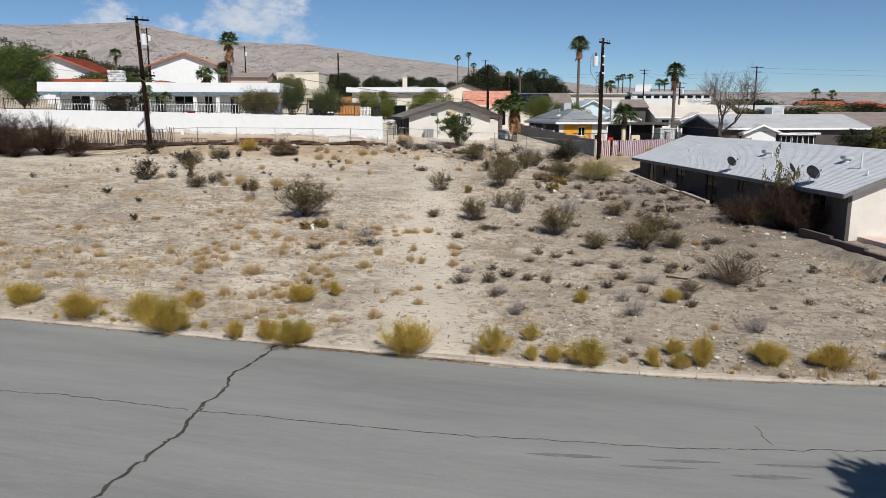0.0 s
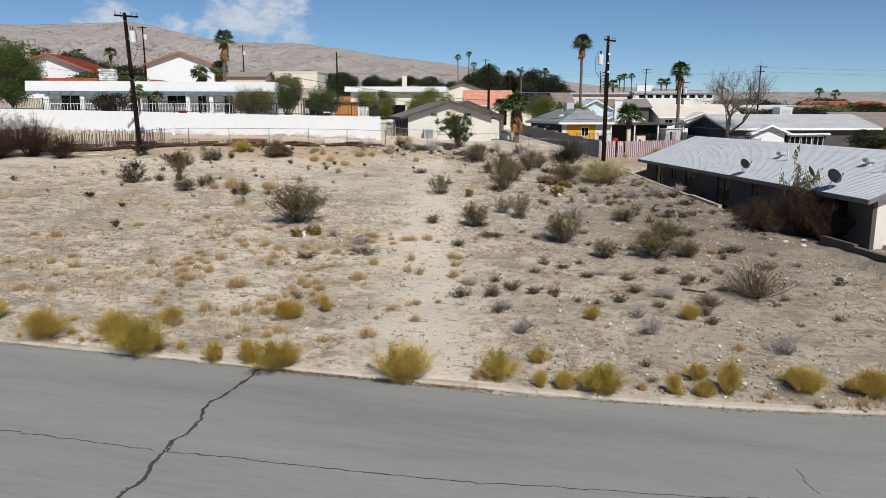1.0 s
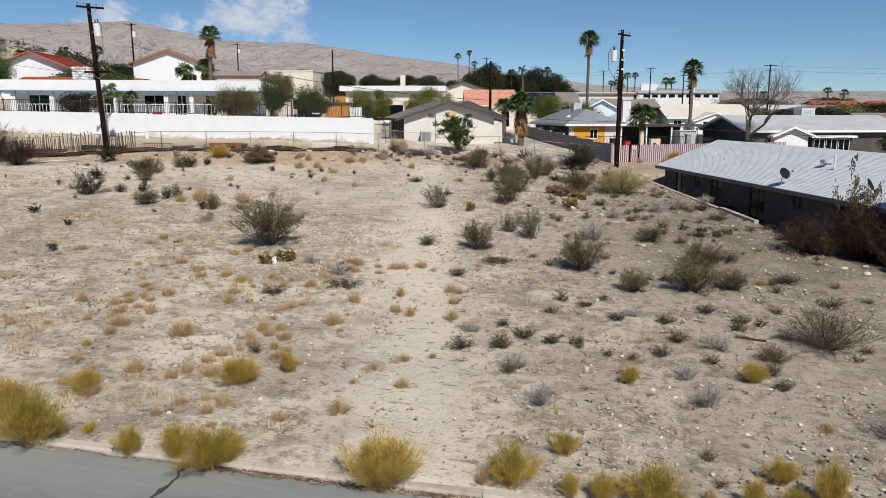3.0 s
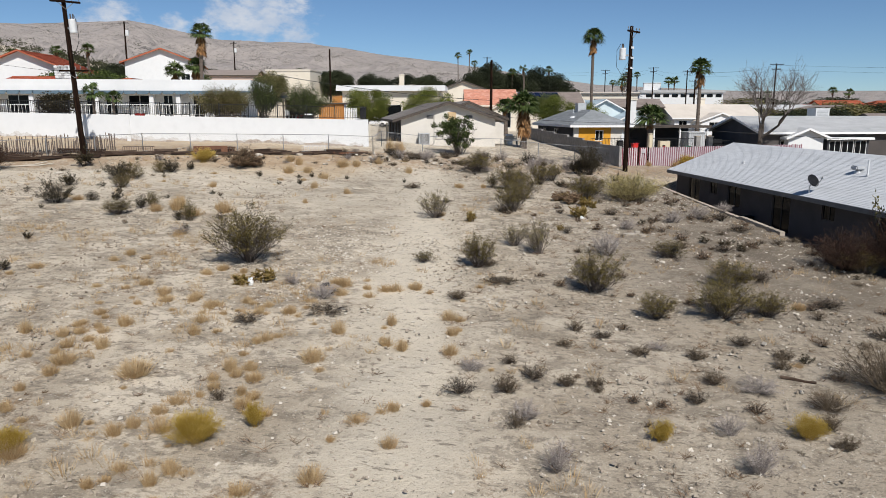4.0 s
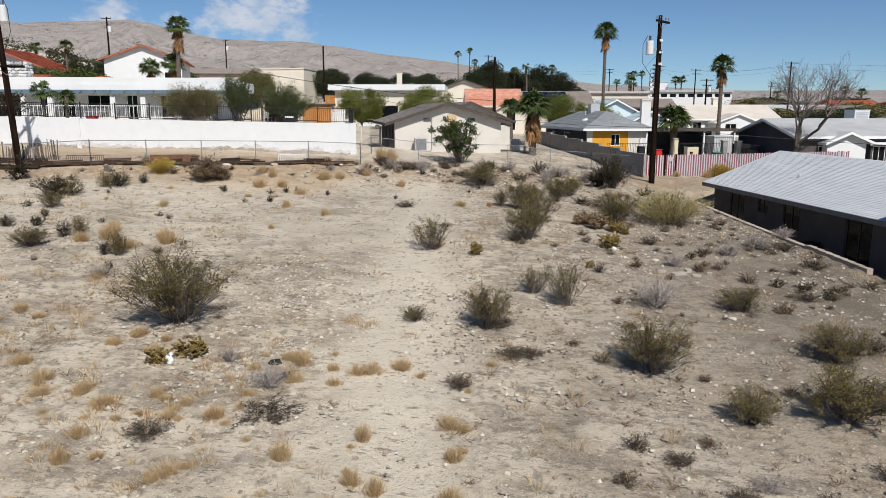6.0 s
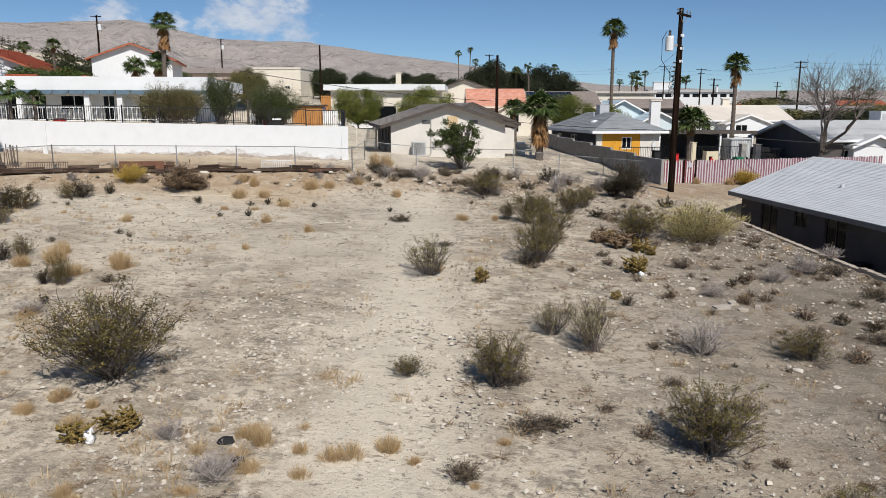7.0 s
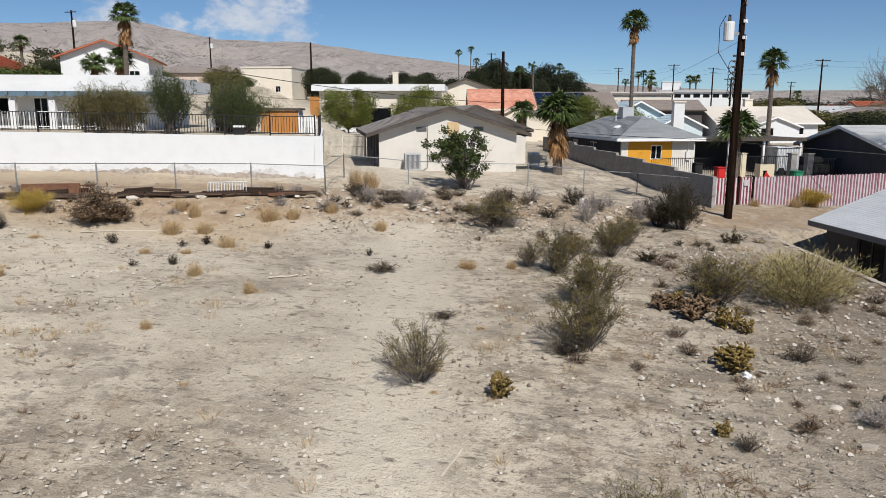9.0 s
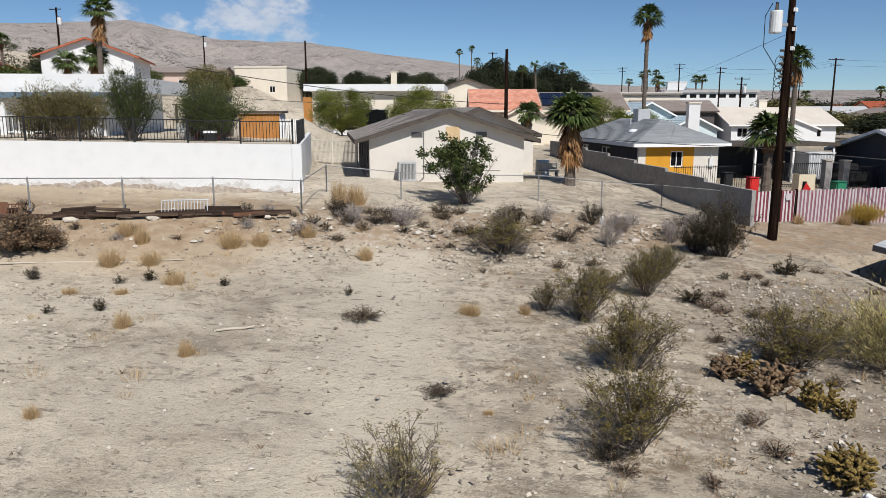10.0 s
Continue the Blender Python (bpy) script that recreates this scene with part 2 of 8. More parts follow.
BLOCK_RED = material("brown_red_block", [(0.09, 0.068, 0.058), (0.14, 0.105, 0.088)], 2.2, 0.95, 0.4, 25, per_object=0.2)
SHINGLE_GREY = material("weathered_grey_shingle", [(0.47, 0.485, 0.50), (0.53, 0.545, 0.56), (0.57, 0.585, 0.60)], 1.0, 0.85, 0.4, 40, per_island=0.25)
SHINGLE_BROWN = material("brown_shingle", [(0.21, 0.185, 0.165), (0.28, 0.25, 0.226), (0.33, 0.296, 0.27)], 1.0, 0.9, 0.4, 40, per_island=0.25)
SHINGLE_SLATE = material("slate_grey_shingle", [(0.215, 0.23, 0.24), (0.265, 0.28, 0.29), (0.3, 0.315, 0.325)], 1.0, 0.9, 0.4, 40, per_island=0.25)
ROOF_WHITE = material("white_roof_coating", [(0.66, 0.665, 0.665), (0.73, 0.735, 0.735)], 0.5, 0.7, 0.1, 10)
ROOF_BLUE = material("pale_blue_roof", [(0.38, 0.47, 0.52), (0.46, 0.55, 0.6)], 0.7, 0.8, 0.2, 25, per_island=0.2)
ROOF_CREAM = material("cream_roof_coating", [(0.52, 0.465, 0.40), (0.6, 0.545, 0.48)], 0.5, 0.8, 0.15, 10)
ROOF_PALE = material("pale_grey_roof", [(0.36, 0.365, 0.37), (0.45, 0.455, 0.46)], 0.7, 0.8, 0.2, 25, per_island=0.2)
TILE_RED = material("terracotta_tile", [(0.27, 0.065, 0.035), (0.37, 0.095, 0.048), (0.44, 0.14, 0.075)], 1.2, 0.85, 0.4, 20, per_island=0.35)
TILE_PINK = material("faded_pink_tile", [(0.52, 0.23, 0.16), (0.6, 0.3, 0.21), (0.66, 0.36, 0.27)], 1.2, 0.85, 0.4, 20, per_island=0.35)
ROOF_BROWN_FAR = material("dull_brown_roof", [(0.2, 0.165, 0.145), (0.27, 0.225, 0.2)], 0.8, 0.9, 0.3, 20, per_island=0.25)
TRIM_WHITE = material("white_trim_paint", [(0.74, 0.74, 0.73), (0.8, 0.8, 0.79)], 2, 0.6, 0.05)
TRIM_BROWN = material("dark_brown_trim", [(0.06, 0.048, 0.04), (0.095, 0.078, 0.066)], 2, 0.75, 0.15)
TRIM_GREY = material("grey_trim", [(0.14, 0.135, 0.13), (0.19, 0.185, 0.18)], 2, 0.75, 0.15)
TRIM_BLUE = material("blue_grey_awning", [(0.09, 0.14, 0.18), (0.13, 0.19, 0.24)], 2, 0.7, 0.15)
GLASS_DARK = material("window_glass", [(0.005, 0.006, 0.007), (0.01, 0.011, 0.012)], 2, 0.1, 0.0, spec=0.12)
PLYWOOD = material("plywood", [(0.5, 0.36, 0.2), (0.6, 0.44, 0.26)], 3, 0.8, 0.15, stretch=(1, 1, 0.2))
WOOD_POLE = material("creosoted_pole_wood", [(0.006, 0.004, 0.003), (0.014, 0.008, 0.0055), (0.035, 0.019, 0.012)], 3, 0.95, 0.4, spec=0.05, stretch=(3, 3, 0.25))
WOOD_OLD = material("weathered_timber", [(0.016, 0.009, 0.006), (0.045, 0.027, 0.018), (0.12, 0.085, 0.062)], 3, 0.9, 0.4, per_object=0.3, stretch=(0.4, 3, 3))
WOOD_GREY = material("grey_stake_wood", [(0.075, 0.052, 0.04), (0.17, 0.13, 0.105)], 3, 0.9, 0.4, per_object=0.3, stretch=(3, 3, 0.3))
WOOD_ORANGE = material("orange_stained_wood", [(0.36, 0.155, 0.04), (0.46, 0.21, 0.06)], 2, 0.75, 0.3, per_object=0.25, stretch=(4, 4, 0.3))
BONE_WOOD = material("bleached_wood", [(0.42, 0.37, 0.30), (0.55, 0.5, 0.42)], 4, 0.9, 0.3)
IRON_BLACK = material("black_iron", [(0.014, 0.014, 0.015), (0.025, 0.025, 0.026)], 4, 0.5, 0.1)
IRON_WHITE = material("cream_painted_iron", [(0.62, 0.58, 0.5), (0.72, 0.68, 0.6)], 4, 0.6, 0.1)
GALV = material("galvanised_steel", [(0.26, 0.265, 0.27), (0.36, 0.365, 0.37)], 5, 0.5, 0.1, metal=0.6)
METAL_GREY = material("grey_enamel_metal", [(0.42, 0.43, 0.44), (0.5, 0.51, 0.52)], 3, 0.45, 0.1, metal=0.2)
METAL_LIGHT = material("light_enamel_metal", [(0.6, 0.61, 0.61), (0.68, 0.69, 0.69)], 3, 0.45, 0.1)
DISH_DARK = material("dark_grey_dish_enamel", [(0.018, 0.02, 0.025), (0.03, 0.032, 0.038)], 3, 0.75, 0.05)
RUST = material("rusted_metal", [(0.10, 0.045, 0.028), (0.17, 0.08, 0.045)], 4, 0.85, 0.3)
STRIPE_RED = material("maroon_painted_slat", [(0.15, 0.03, 0.045), (0.21, 0.05, 0.065)], 3, 0.8, 0.15, stretch=(3, 3, 0.4))
STRIPE_WHITE = material("white_painted_slat", [(0.5, 0.46, 0.47), (0.6, 0.56, 0.57)], 3, 0.8, 0.15, stretch=(3, 3, 0.4))
STRIPE_PINK = material("faded_maroon_slat", [(0.2, 0.09, 0.115), (0.27, 0.125, 0.15)], 3, 0.8, 0.15, stretch=(3, 3, 0.4))
STRIPE_FADED = material("grey_white_painted_slat", [(0.42, 0.385, 0.4), (0.5, 0.465, 0.48)], 3, 0.8, 0.15, stretch=(3, 3, 0.4))
CAR_WHITE = material("white_car_paint", [(0.72, 0.72, 0.72), (0.76, 0.76, 0.76)], 1, 0.25, 0, spec=0.5)
RUBBER = material("black_rubber", [(0.012, 0.012, 0.012), (0.02, 0.02, 0.02)], 3, 0.8, 0.1)
CHROME = material("bright_hub_metal", [(0.5, 0.5, 0.5), (0.6, 0.6, 0.6)], 3, 0.3, 0.05, metal=0.9)
SOLAR = material("solar_cell", [(0.006, 0.009, 0.025), (0.012, 0.016, 0.04)], 2, 0.15, 0, spec=0.5)
PLASTIC_RED = material("red_plastic", [(0.5, 0.02, 0.02), (0.58, 0.04, 0.03)], 2, 0.4, 0)
PLASTIC_YELLOW = material("yellow_plastic", [(0.65, 0.42, 0.02), (0.7, 0.48, 0.04)], 2, 0.4, 0)
PLASTIC_GREEN = material("green_plastic", [(0.02, 0.17, 0.09), (0.03, 0.21, 0.11)], 2, 0.45, 0)
PLASTIC_CREAM = material("cream_plastic", [(0.6, 0.52, 0.36), (0.66, 0.58, 0.42)], 2, 0.5, 0)
TARP_BLUE = material("blue_tarp", [(0.03, 0.19, 0.36), (0.05, 0.26, 0.45)], 3, 0.5, 0.3)
BLACK_CLOTH = material("black_fabric", [(0.012, 0.012, 0.012), (0.025, 0.025, 0.025)], 3, 0.9, 0.2)
LITTER_WHITE = material("white_litter", [(0.68, 0.68, 0.67), (0.8, 0.8, 0.79)], 5, 0.7, 0.3)
CLOD = material("brown_clod", [(0.16, 0.128, 0.098), (0.26, 0.215, 0.17), (0.36, 0.305, 0.245)], 4, 0.95, 0.3, per_island=0.5)
CHIMNEY_STONE = material("grey_white_field_stone", [(0.2, 0.19, 0.18), (0.42, 0.41, 0.4), (0.62, 0.61, 0.6)], 3, 0.9, 0.3, per_island=0.9)
STONE = material("pale_stone", [(0.22, 0.182, 0.142), (0.36, 0.312, 0.25), (0.53, 0.48, 0.41)], 4, 0.9, 0.4, per_island=0.5, per_object=0.3)
LEAF_CREOSOTE = material("creosote_leaf", [(0.04, 0.029, 0.007), (0.098, 0.075, 0.018), (0.195, 0.152, 0.045)], 3, 0.7, 0, per_island=0.5, per_object=0.15, through_light=0.15)
LEAF_PALE = material("pale_yellow_green_leaf", [(0.085, 0.068, 0.024), (0.17, 0.138, 0.055), (0.29, 0.24, 0.11)], 3, 0.75, 0, per_island=0.5, through_light=0.15)
LEAF_DARK = material("dark_brown_green_leaf", [(0.012, 0.009, 0.004), (0.03, 0.023, 0.009), (0.065, 0.05, 0.02)], 3, 0.75, 0, per_island=0.5, through_light=0.1)
LEAF_BROOM = material("yellow_green_stem_leaf", [(0.26, 0.218, 0.08), (0.42, 0.355, 0.14), (0.56, 0.48, 0.24)], 3, 0.75, 0, per_island=0.5, through_light=0.2)
LEAF_DEAD = material("dead_red_brown_leaf", [(0.012, 0.005, 0.003), (0.03, 0.0125, 0.0075), (0.075, 0.033, 0.018)], 3, 0.8, 0, per_island=0.5, through_light=0.1)
STEM_TWIG = material("brown_dead_twig", [(0.07, 0.04, 0.022), (0.17, 0.105, 0.06), (0.28, 0.19, 0.12)], 4, 0.9, 0, per_island=0.4)
STEM_DEAD = material("dark_dead_twig", [(0.012, 0.007, 0.004), (0.032, 0.018, 0.011), (0.09, 0.055, 0.035)], 4, 0.9, 0, per_island=0.4)
STEM_GREY = material("grey_bark_stem", [(0.014, 0.011, 0.008), (0.036, 0.029, 0.023), (0.1, 0.086, 0.075)], 4, 0.9, 0, per_island=0.4)
STEM_LILAC = material("grey_creosote_stem", [(0.045, 0.034, 0.027), (0.1, 0.082, 0.068), (0.24, 0.205, 0.18)], 4, 0.9, 0, per_island=0.4)
STEM_BLEACHED = material("bleached_lilac_stem", [(0.15, 0.125, 0.11), (0.28, 0.242, 0.218), (0.43, 0.385, 0.355)], 4, 0.9, 0, per_island=0.4)
STEM_BROWN = material("dry_brown_stem", [(0.045, 0.032, 0.02), (0.1, 0.074, 0.048), (0.18, 0.138, 0.094)], 4, 0.9, 0, per_island=0.4)
STEM_GOLD = material("golden_brown_stem", [(0.2, 0.12, 0.02), (0.36, 0.235, 0.05)], 4, 0.9, 0, per_island=0.4)
GRASS_GOLD = material("golden_dry_grass", [(0.23, 0.145, 0.02), (0.42, 0.29, 0.048), (0.56, 0.42, 0.115)], 2, 0.8, 0, per_island=0.5, per_object=0.2, through_light=0.25)
GRASS_GREEN = material("olive_grass_blade", [(0.17, 0.155, 0.02), (0.29, 0.25, 0.045)], 2, 0.8, 0, per_island=0.5, through_light=0.25)
GRASS_TAN = material("tan_dry_grass", [(0.35, 0.23, 0.11), (0.48, 0.335, 0.175), (0.55, 0.42, 0.25)], 2, 0.85, 0, per_island=0.5, per_object=0.2, through_light=0.2)
CACTUS = material("yellow_spined_cholla", [(0.045, 0.028, 0.008), (0.15, 0.1, 0.025), (0.29, 0.21, 0.065)], 14, 0.9, 0.6, 60, per_island=0.35)
CACTUS_DEAD = material("dead_brown_cholla", [(0.07, 0.045, 0.028), (0.15, 0.095, 0.055), (0.24, 0.165, 0.1)], 14, 0.9, 0.6, 60, per_island=0.35)
LEAF_GREEN = material("tree_leaf_green", [(0.018, 0.03, 0.007), (0.045, 0.064, 0.015), (0.09, 0.112, 0.032)], 1, 0.7, 0, per_island=0.5, per_object=0.3, through_light=0.15)
LEAF_FRESH = material("fresh_tree_leaf", [(0.022, 0.042, 0.008), (0.055, 0.085, 0.016), (0.11, 0.145, 0.034)], 1, 0.7, 0, per_island=0.5, through_light=0.18)
LEAF_BRIGHT = material("mesquite_leaf", [(0.035, 0.05, 0.006), (0.085, 0.105, 0.013), (0.17, 0.185, 0.035)], 1, 0.7, 0, per_island=0.5, per_object=0.2, through_light=0.2)
LEAF_OLIVE = material("olive_grey_leaf", [(0.055, 0.05, 0.016), (0.12, 0.11, 0.036), (0.2, 0.178, 0.072)], 1, 0.75, 0, per_island=0.5, per_object=0.2, through_light=0.15)
LEAF_NIGHT = material("dark_far_tree_leaf", [(0.008, 0.012, 0.006), (0.018, 0.024, 0.01), (0.036, 0.044, 0.018)], 1, 0.8, 0, per_island=0.5, per_object=0.4, through_light=0.15)
FROND_GREEN = material("palm_frond_green", [(0.022, 0.04, 0.01), (0.05, 0.078, 0.018), (0.1, 0.135, 0.04)], 2, 0.6, 0, per_island=0.5, through_light=0.15)
FROND_DEAD = material("dead_palm_skirt", [(0.1, 0.042, 0.014), (0.2, 0.098, 0.036), (0.32, 0.18, 0.08)], 2, 0.9, 0, per_island=0.5)
PALM_BARK = material("palm_bark", [(0.075, 0.058, 0.046), (0.125, 0.1, 0.082), (0.17, 0.14, 0.115)], 5, 0.95, 0.5, stretch=(1, 1, 5))
BARK = material("tree_bark", [(0.06, 0.048, 0.04), (0.11, 0.092, 0.078)], 5, 0.95, 0.5)
BARE_TWIG = material("bare_twig", [(0.12, 0.10, 0.09), (0.2, 0.172, 0.155)], 5, 0.95, 0)
MOUNTAIN = material("arid_mountain", [(0.1, 0.086, 0.08), (0.2, 0.176, 0.164), (0.31, 0.277, 0.255)], 0.012, 0.95, 1.0, 0.03, fine=1.6, depth=26)


def scrub_dots(m, scale, amount, dark):
    """Strews a material's colour with small dark dots of scrub, thicker in some places."""
    n, k = m.node_tree.nodes, m.node_tree.links
    b = n["Principled BSDF"]
    tc = n.new("ShaderNodeTexCoord")
    dots, where = n.new("ShaderNodeTexVoronoi"), n.new("ShaderNodeTexNoise")
    dots.inputs["Scale"].default_value = scale
    where.inputs["Scale"].default_value, where.inputs["Detail"].default_value = scale * 0.09, 5
    for t in (dots, where):
        k.new(tc.outputs["Object"], t.inputs["Vector"])
    size = n.new("ShaderNodeMapRange")
    for i, v in ((1, 0.35), (2, 0.65), (3, 0.05), (4, amount)):
        size.inputs[i].default_value = v
    k.new(where.outputs[0], size.inputs[0])
    less = n.new("ShaderNodeMath")
    less.operation = "LESS_THAN"
    k.new(dots.outputs["Distance"], less.inputs[0])
    k.new(size.outputs[0], less.inputs[1])
    mx = n.new("ShaderNodeMix")
    mx.data_type = "RGBA"
    mx.inputs[7].default_value = (*dark, 1)
    old = b.inputs["Base Color"].links[0].from_socket
    k.new(less.outputs[0], mx.inputs[0])
    k.new(old, mx.inputs[6])
    k.new(mx.outputs[2], b.inputs["Base Color"])


scrub_dots(MOUNTAIN, 0.14, 0.42, (0.085, 0.078, 0.062))
SCRUB = material("far_scrub_leaf", [(0.018, 0.021, 0.009), (0.05, 0.05, 0.023)], 1, 0.9, 0, per_island=0.6)


# ---- helpers for building ----
def link_mesh(name, verts, faces, mat, parent=None, label="", smooth=False):
    me = bpy.data.meshes.new(name)
    me.from_pydata(verts, [], faces)
    me.materials.append(mat)
    if smooth:
        me.polygons.foreach_set("use_smooth", [True] * len(me.polygons))
    ob = new(name, me)
    if parent is not None:
        ob.parent = parent
    if label:
        ob["label"] = label
    return ob


def part(name, bm, mat, parent, label=""):
    me = bpy.data.meshes.new(name)
    bm.normal_update()
    bm.to_mesh(me)
    bm.free()
    me.materials.append(mat)
    ob = new(name, me)
    if parent is not None:
        ob.parent = parent
    if label:
        ob["label"] = label
    return ob


def base(name, m, label, category, group="", kind=""):
    ob = new(name)
    ob.matrix_world = m
    ob.empty_display_size = 0.3
    return tagged(ob, label, category, group, kind)


def bx(bm, x0, x1, y0, y1, z0, z1, m=None):
    c = [(x, y, z) for z in (z0, z1) for y in (y0, y1) for x in (x0, x1)]
    v = [bm.verts.new(m @ Vector(p) if m else p) for p in c]
    for f in ((0, 2, 3, 1), (4, 5, 7, 6), (0, 1, 5, 4), (2, 6, 7, 3), (0, 4, 6, 2), (1, 3, 7, 5)):
        bm.faces.new([v[i] for i in f])


def box(*a, m=None):
    bm = bmesh.new()
    bx(bm, *a, m=m)
    return bm


def tube(bm, points, radii, n=8, cap=True):
    """A tapered tube along a line of points."""
    rings = []
    pts = [Vector(p) for p in points]
    for i, p in enumerate(pts):
        d = (pts[min(i + 1, len(pts) - 1)] - pts[max(i - 1, 0)]).normalized()
        s = d.cross(Vector((0.13, 0.97, 0.21))).normalized()
        t = d.cross(s)
        rings.append([bm.verts.new(p + (s * math.cos(a) + t * math.sin(a)) * radii[i]) for a in [2 * math.pi * j / n for j in range(n)]])
    for a, b in zip(rings, rings[1:]):
        for j in range(n):
            bm.faces.new((a[j], a[(j + 1) % n], b[(j + 1) % n], b[j]))
    if cap:
        bm.faces.new(rings[0][::-1])
        bm.faces.new(rings[-1])


def smoothstep(a, b, v):
    k = np.clip((v - a) / (b - a), 0, 1)
    return k * k * (3 - 2 * k)


# ---- the lie of the land ----
U, V = np.array((0.9455, 0.3256)), np.array((-0.3256, 0.9455))       # the lots' grid
RH_O, RH_A = np.array((4.72, 62.73)), 0.266                           # far eave corner and turn of the low grey house
RH_U, RH_N = np.array((math.sin(RH_A), -math.cos(RH_A))), np.array((math.cos(RH_A), math.sin(RH_A)))
WW_O, WW_A = np.array((-16.9, 63.9)), radians(15.5)                  # right end of the white retaining wall
WW_U, WW_V = np.array((math.cos(WW_A), math.sin(WW_A))), np.array((-math.sin(WW_A), math.cos(WW_A)))


def land(x, y):
    x, y = np.asarray(x, float), np.asarray(y, float)
    xc, yc = np.clip(x, -50, 14), np.clip(y, 17, 75)
    z = -1.8203 - 0.029305 * xc + 0.125692 * yc + 0.00013903 * xc * xc - 0.0001464 * xc * yc - 0.00065257 * yc * yc
    z = z + 0.012 * np.clip(y - 75, 0, 2500)
    amp = 0.95 * smoothstep(-11, -17, x) + 0.5 * smoothstep(-2, -8, x) * smoothstep(-17, -11, x)
    z = z + amp * smoothstep(54.5, 60.5, y + 0.25 * np.clip(x + 16, -14, 0) * -1 - 0.36 * np.clip(x + 16, 0, 14))
    z = z + 0.055 * np.clip(-x - 22, 0, 500) * smoothstep(85, 150, y)
    # a foothill beyond the houses
    z = z + 22 * np.exp(-((x + 345) / 75) ** 2 - ((y - 370) / 100) ** 2)
    # the level yard and drive round the beige house
    yard = smoothstep(69.5, 72.5, y - 0.34 * (x + 16)) * smoothstep(150, 118, y) * smoothstep(3, -3, x + 0.34 * (y - 70)) * smoothstep(-50, -36, x)
    z = z + yard * (4.82 + 0.022 * np.clip(y - 85, 0, 100) - z)
    # a sandy bank between the terrace and the houses behind
    z = z + np.exp(-((x + 38.0) / 7.0) ** 2 - ((y - 104) / 5.0) ** 2) * (11.0 - z)
    # the terrace held by the white wall
    rx, ry = x - WW_O[0], y - WW_O[1]
    a, b = rx * WW_U[0] + ry * WW_U[1], rx * WW_V[0] + ry * WW_V[1]
    pad = smoothstep(-0.45, -0.75, a + 0.061 * b) * smoothstep(0.4, 0.7, b)
    z = z + pad * smoothstep(46, 26, b) * (7.0 - 0.02 * a - z)
    # the sunken strip round the low grey house
    rx, ry = x - RH_O[0], y - RH_O[1]
    s, o = rx * RH_U[0] + ry * RH_U[1], rx * RH_N[0] + ry * RH_N[1]
    z = z - smoothstep(-6.5, -1.6, o) * smoothstep(24, 4, s) * smoothstep(-5, 0, s) * 0.3
    inside = smoothstep(-1.32, -1.12, o) * smoothstep(-1.6, -1.0, s) * smoothstep(46, 42, s) * smoothstep(23.5, 27.0, y)
    z = z + inside * (1.68 - z)
    return z


def land1(x, y):
    return float(land(x, y))


def kerb_y(x):
    return 20.05 + 0.012 * max(0.0, x + 2) ** 2 * 0.6 + 0.004 * x


# ---- ground ----
def build_ground():
    def lines(lo, hi, step, far_lo, far_hi, grow=1.22):
        a = list(np.arange(lo, hi + step / 2, step))
        s, p = step, a[-1]
        while p < far_hi:
            s *= grow
            p += s
            a.append(p)
        s, p = step, a[0]
        while p > far_lo:
            s *= grow
            p -= s
            a.insert(0, p)
        return np.array(a)
    xs, ys = lines(-40, 16, 0.27, -3500, 3500), lines(13, 72, 0.25, -400, 4200)
    X, Y = np.meshgrid(xs, ys)
    Z = land(X, Y)
    rough = np.array([[noise.fractal((px * 0.6, py * 0.6, 0), 0.9, 2.1, 5) + 0.8 * noise.noise((px * 0.17, py * 0.17, 3)) for px in xs] for py in ys])
    ky = np.array([kerb_y(px) for px in np.clip(xs, -60, 30)])
    dist = Y - ky[None, :]
    onlot = smoothstep(0.3, 1.5, dist)
    amp = 0.065 + 0.07 * smoothstep(57, 60, Y) * smoothstep(68, 63, Y) + 0.04 * smoothstep(4, 9, X)
    Z = Z + rough * amp * onlot * smoothstep(110, 75, Y)
    Z = Z - 0.22 * smoothstep(0.25, 0.0, dist) * smoothstep(-13.5, -13.0, dist)
    nx, ny = len(xs), len(ys)
    verts = np.stack([X, Y, Z], -1).reshape(-1, 3).tolist()
    faces = [(j * nx + i, j * nx + i + 1, (j + 1) * nx + i + 1, (j + 1) * nx + i) for j in range(ny - 1) for i in range(nx - 1)]
    g = link_mesh("ground", verts, faces, SAND, smooth=True)
    tagged(g, "pale sandy desert ground with a worn track", "ground", kind="structure")


build_ground()


def road_z(x, y):
    xc = max(-60.0, min(30.0, x))
    return land1(xc, kerb_y(xc)) - 0.1 + 0.02 * math.exp(-((y - 15.0) / 3.0) ** 2)


def strip(name, xs, y0s, y1s, mat, parent, lift=0.0, n=1, label=""):
    """A thin sheet laid on the road."""
    v, f = [], []
    for x, a, b in zip(xs, y0s, y1s):
        for i in range(n + 1):
            y = a + (b - a) * i / n
            v.append((x, y, road_z(x, y) + lift))
    for j in range(len(xs) - 1):
        for i in range(n):
            p = j * (n + 1) + i
            f.append((p, p + n + 1, p + n + 2, p + 1))
    return link_mesh(name, v, f, mat, parent, label, smooth=True)


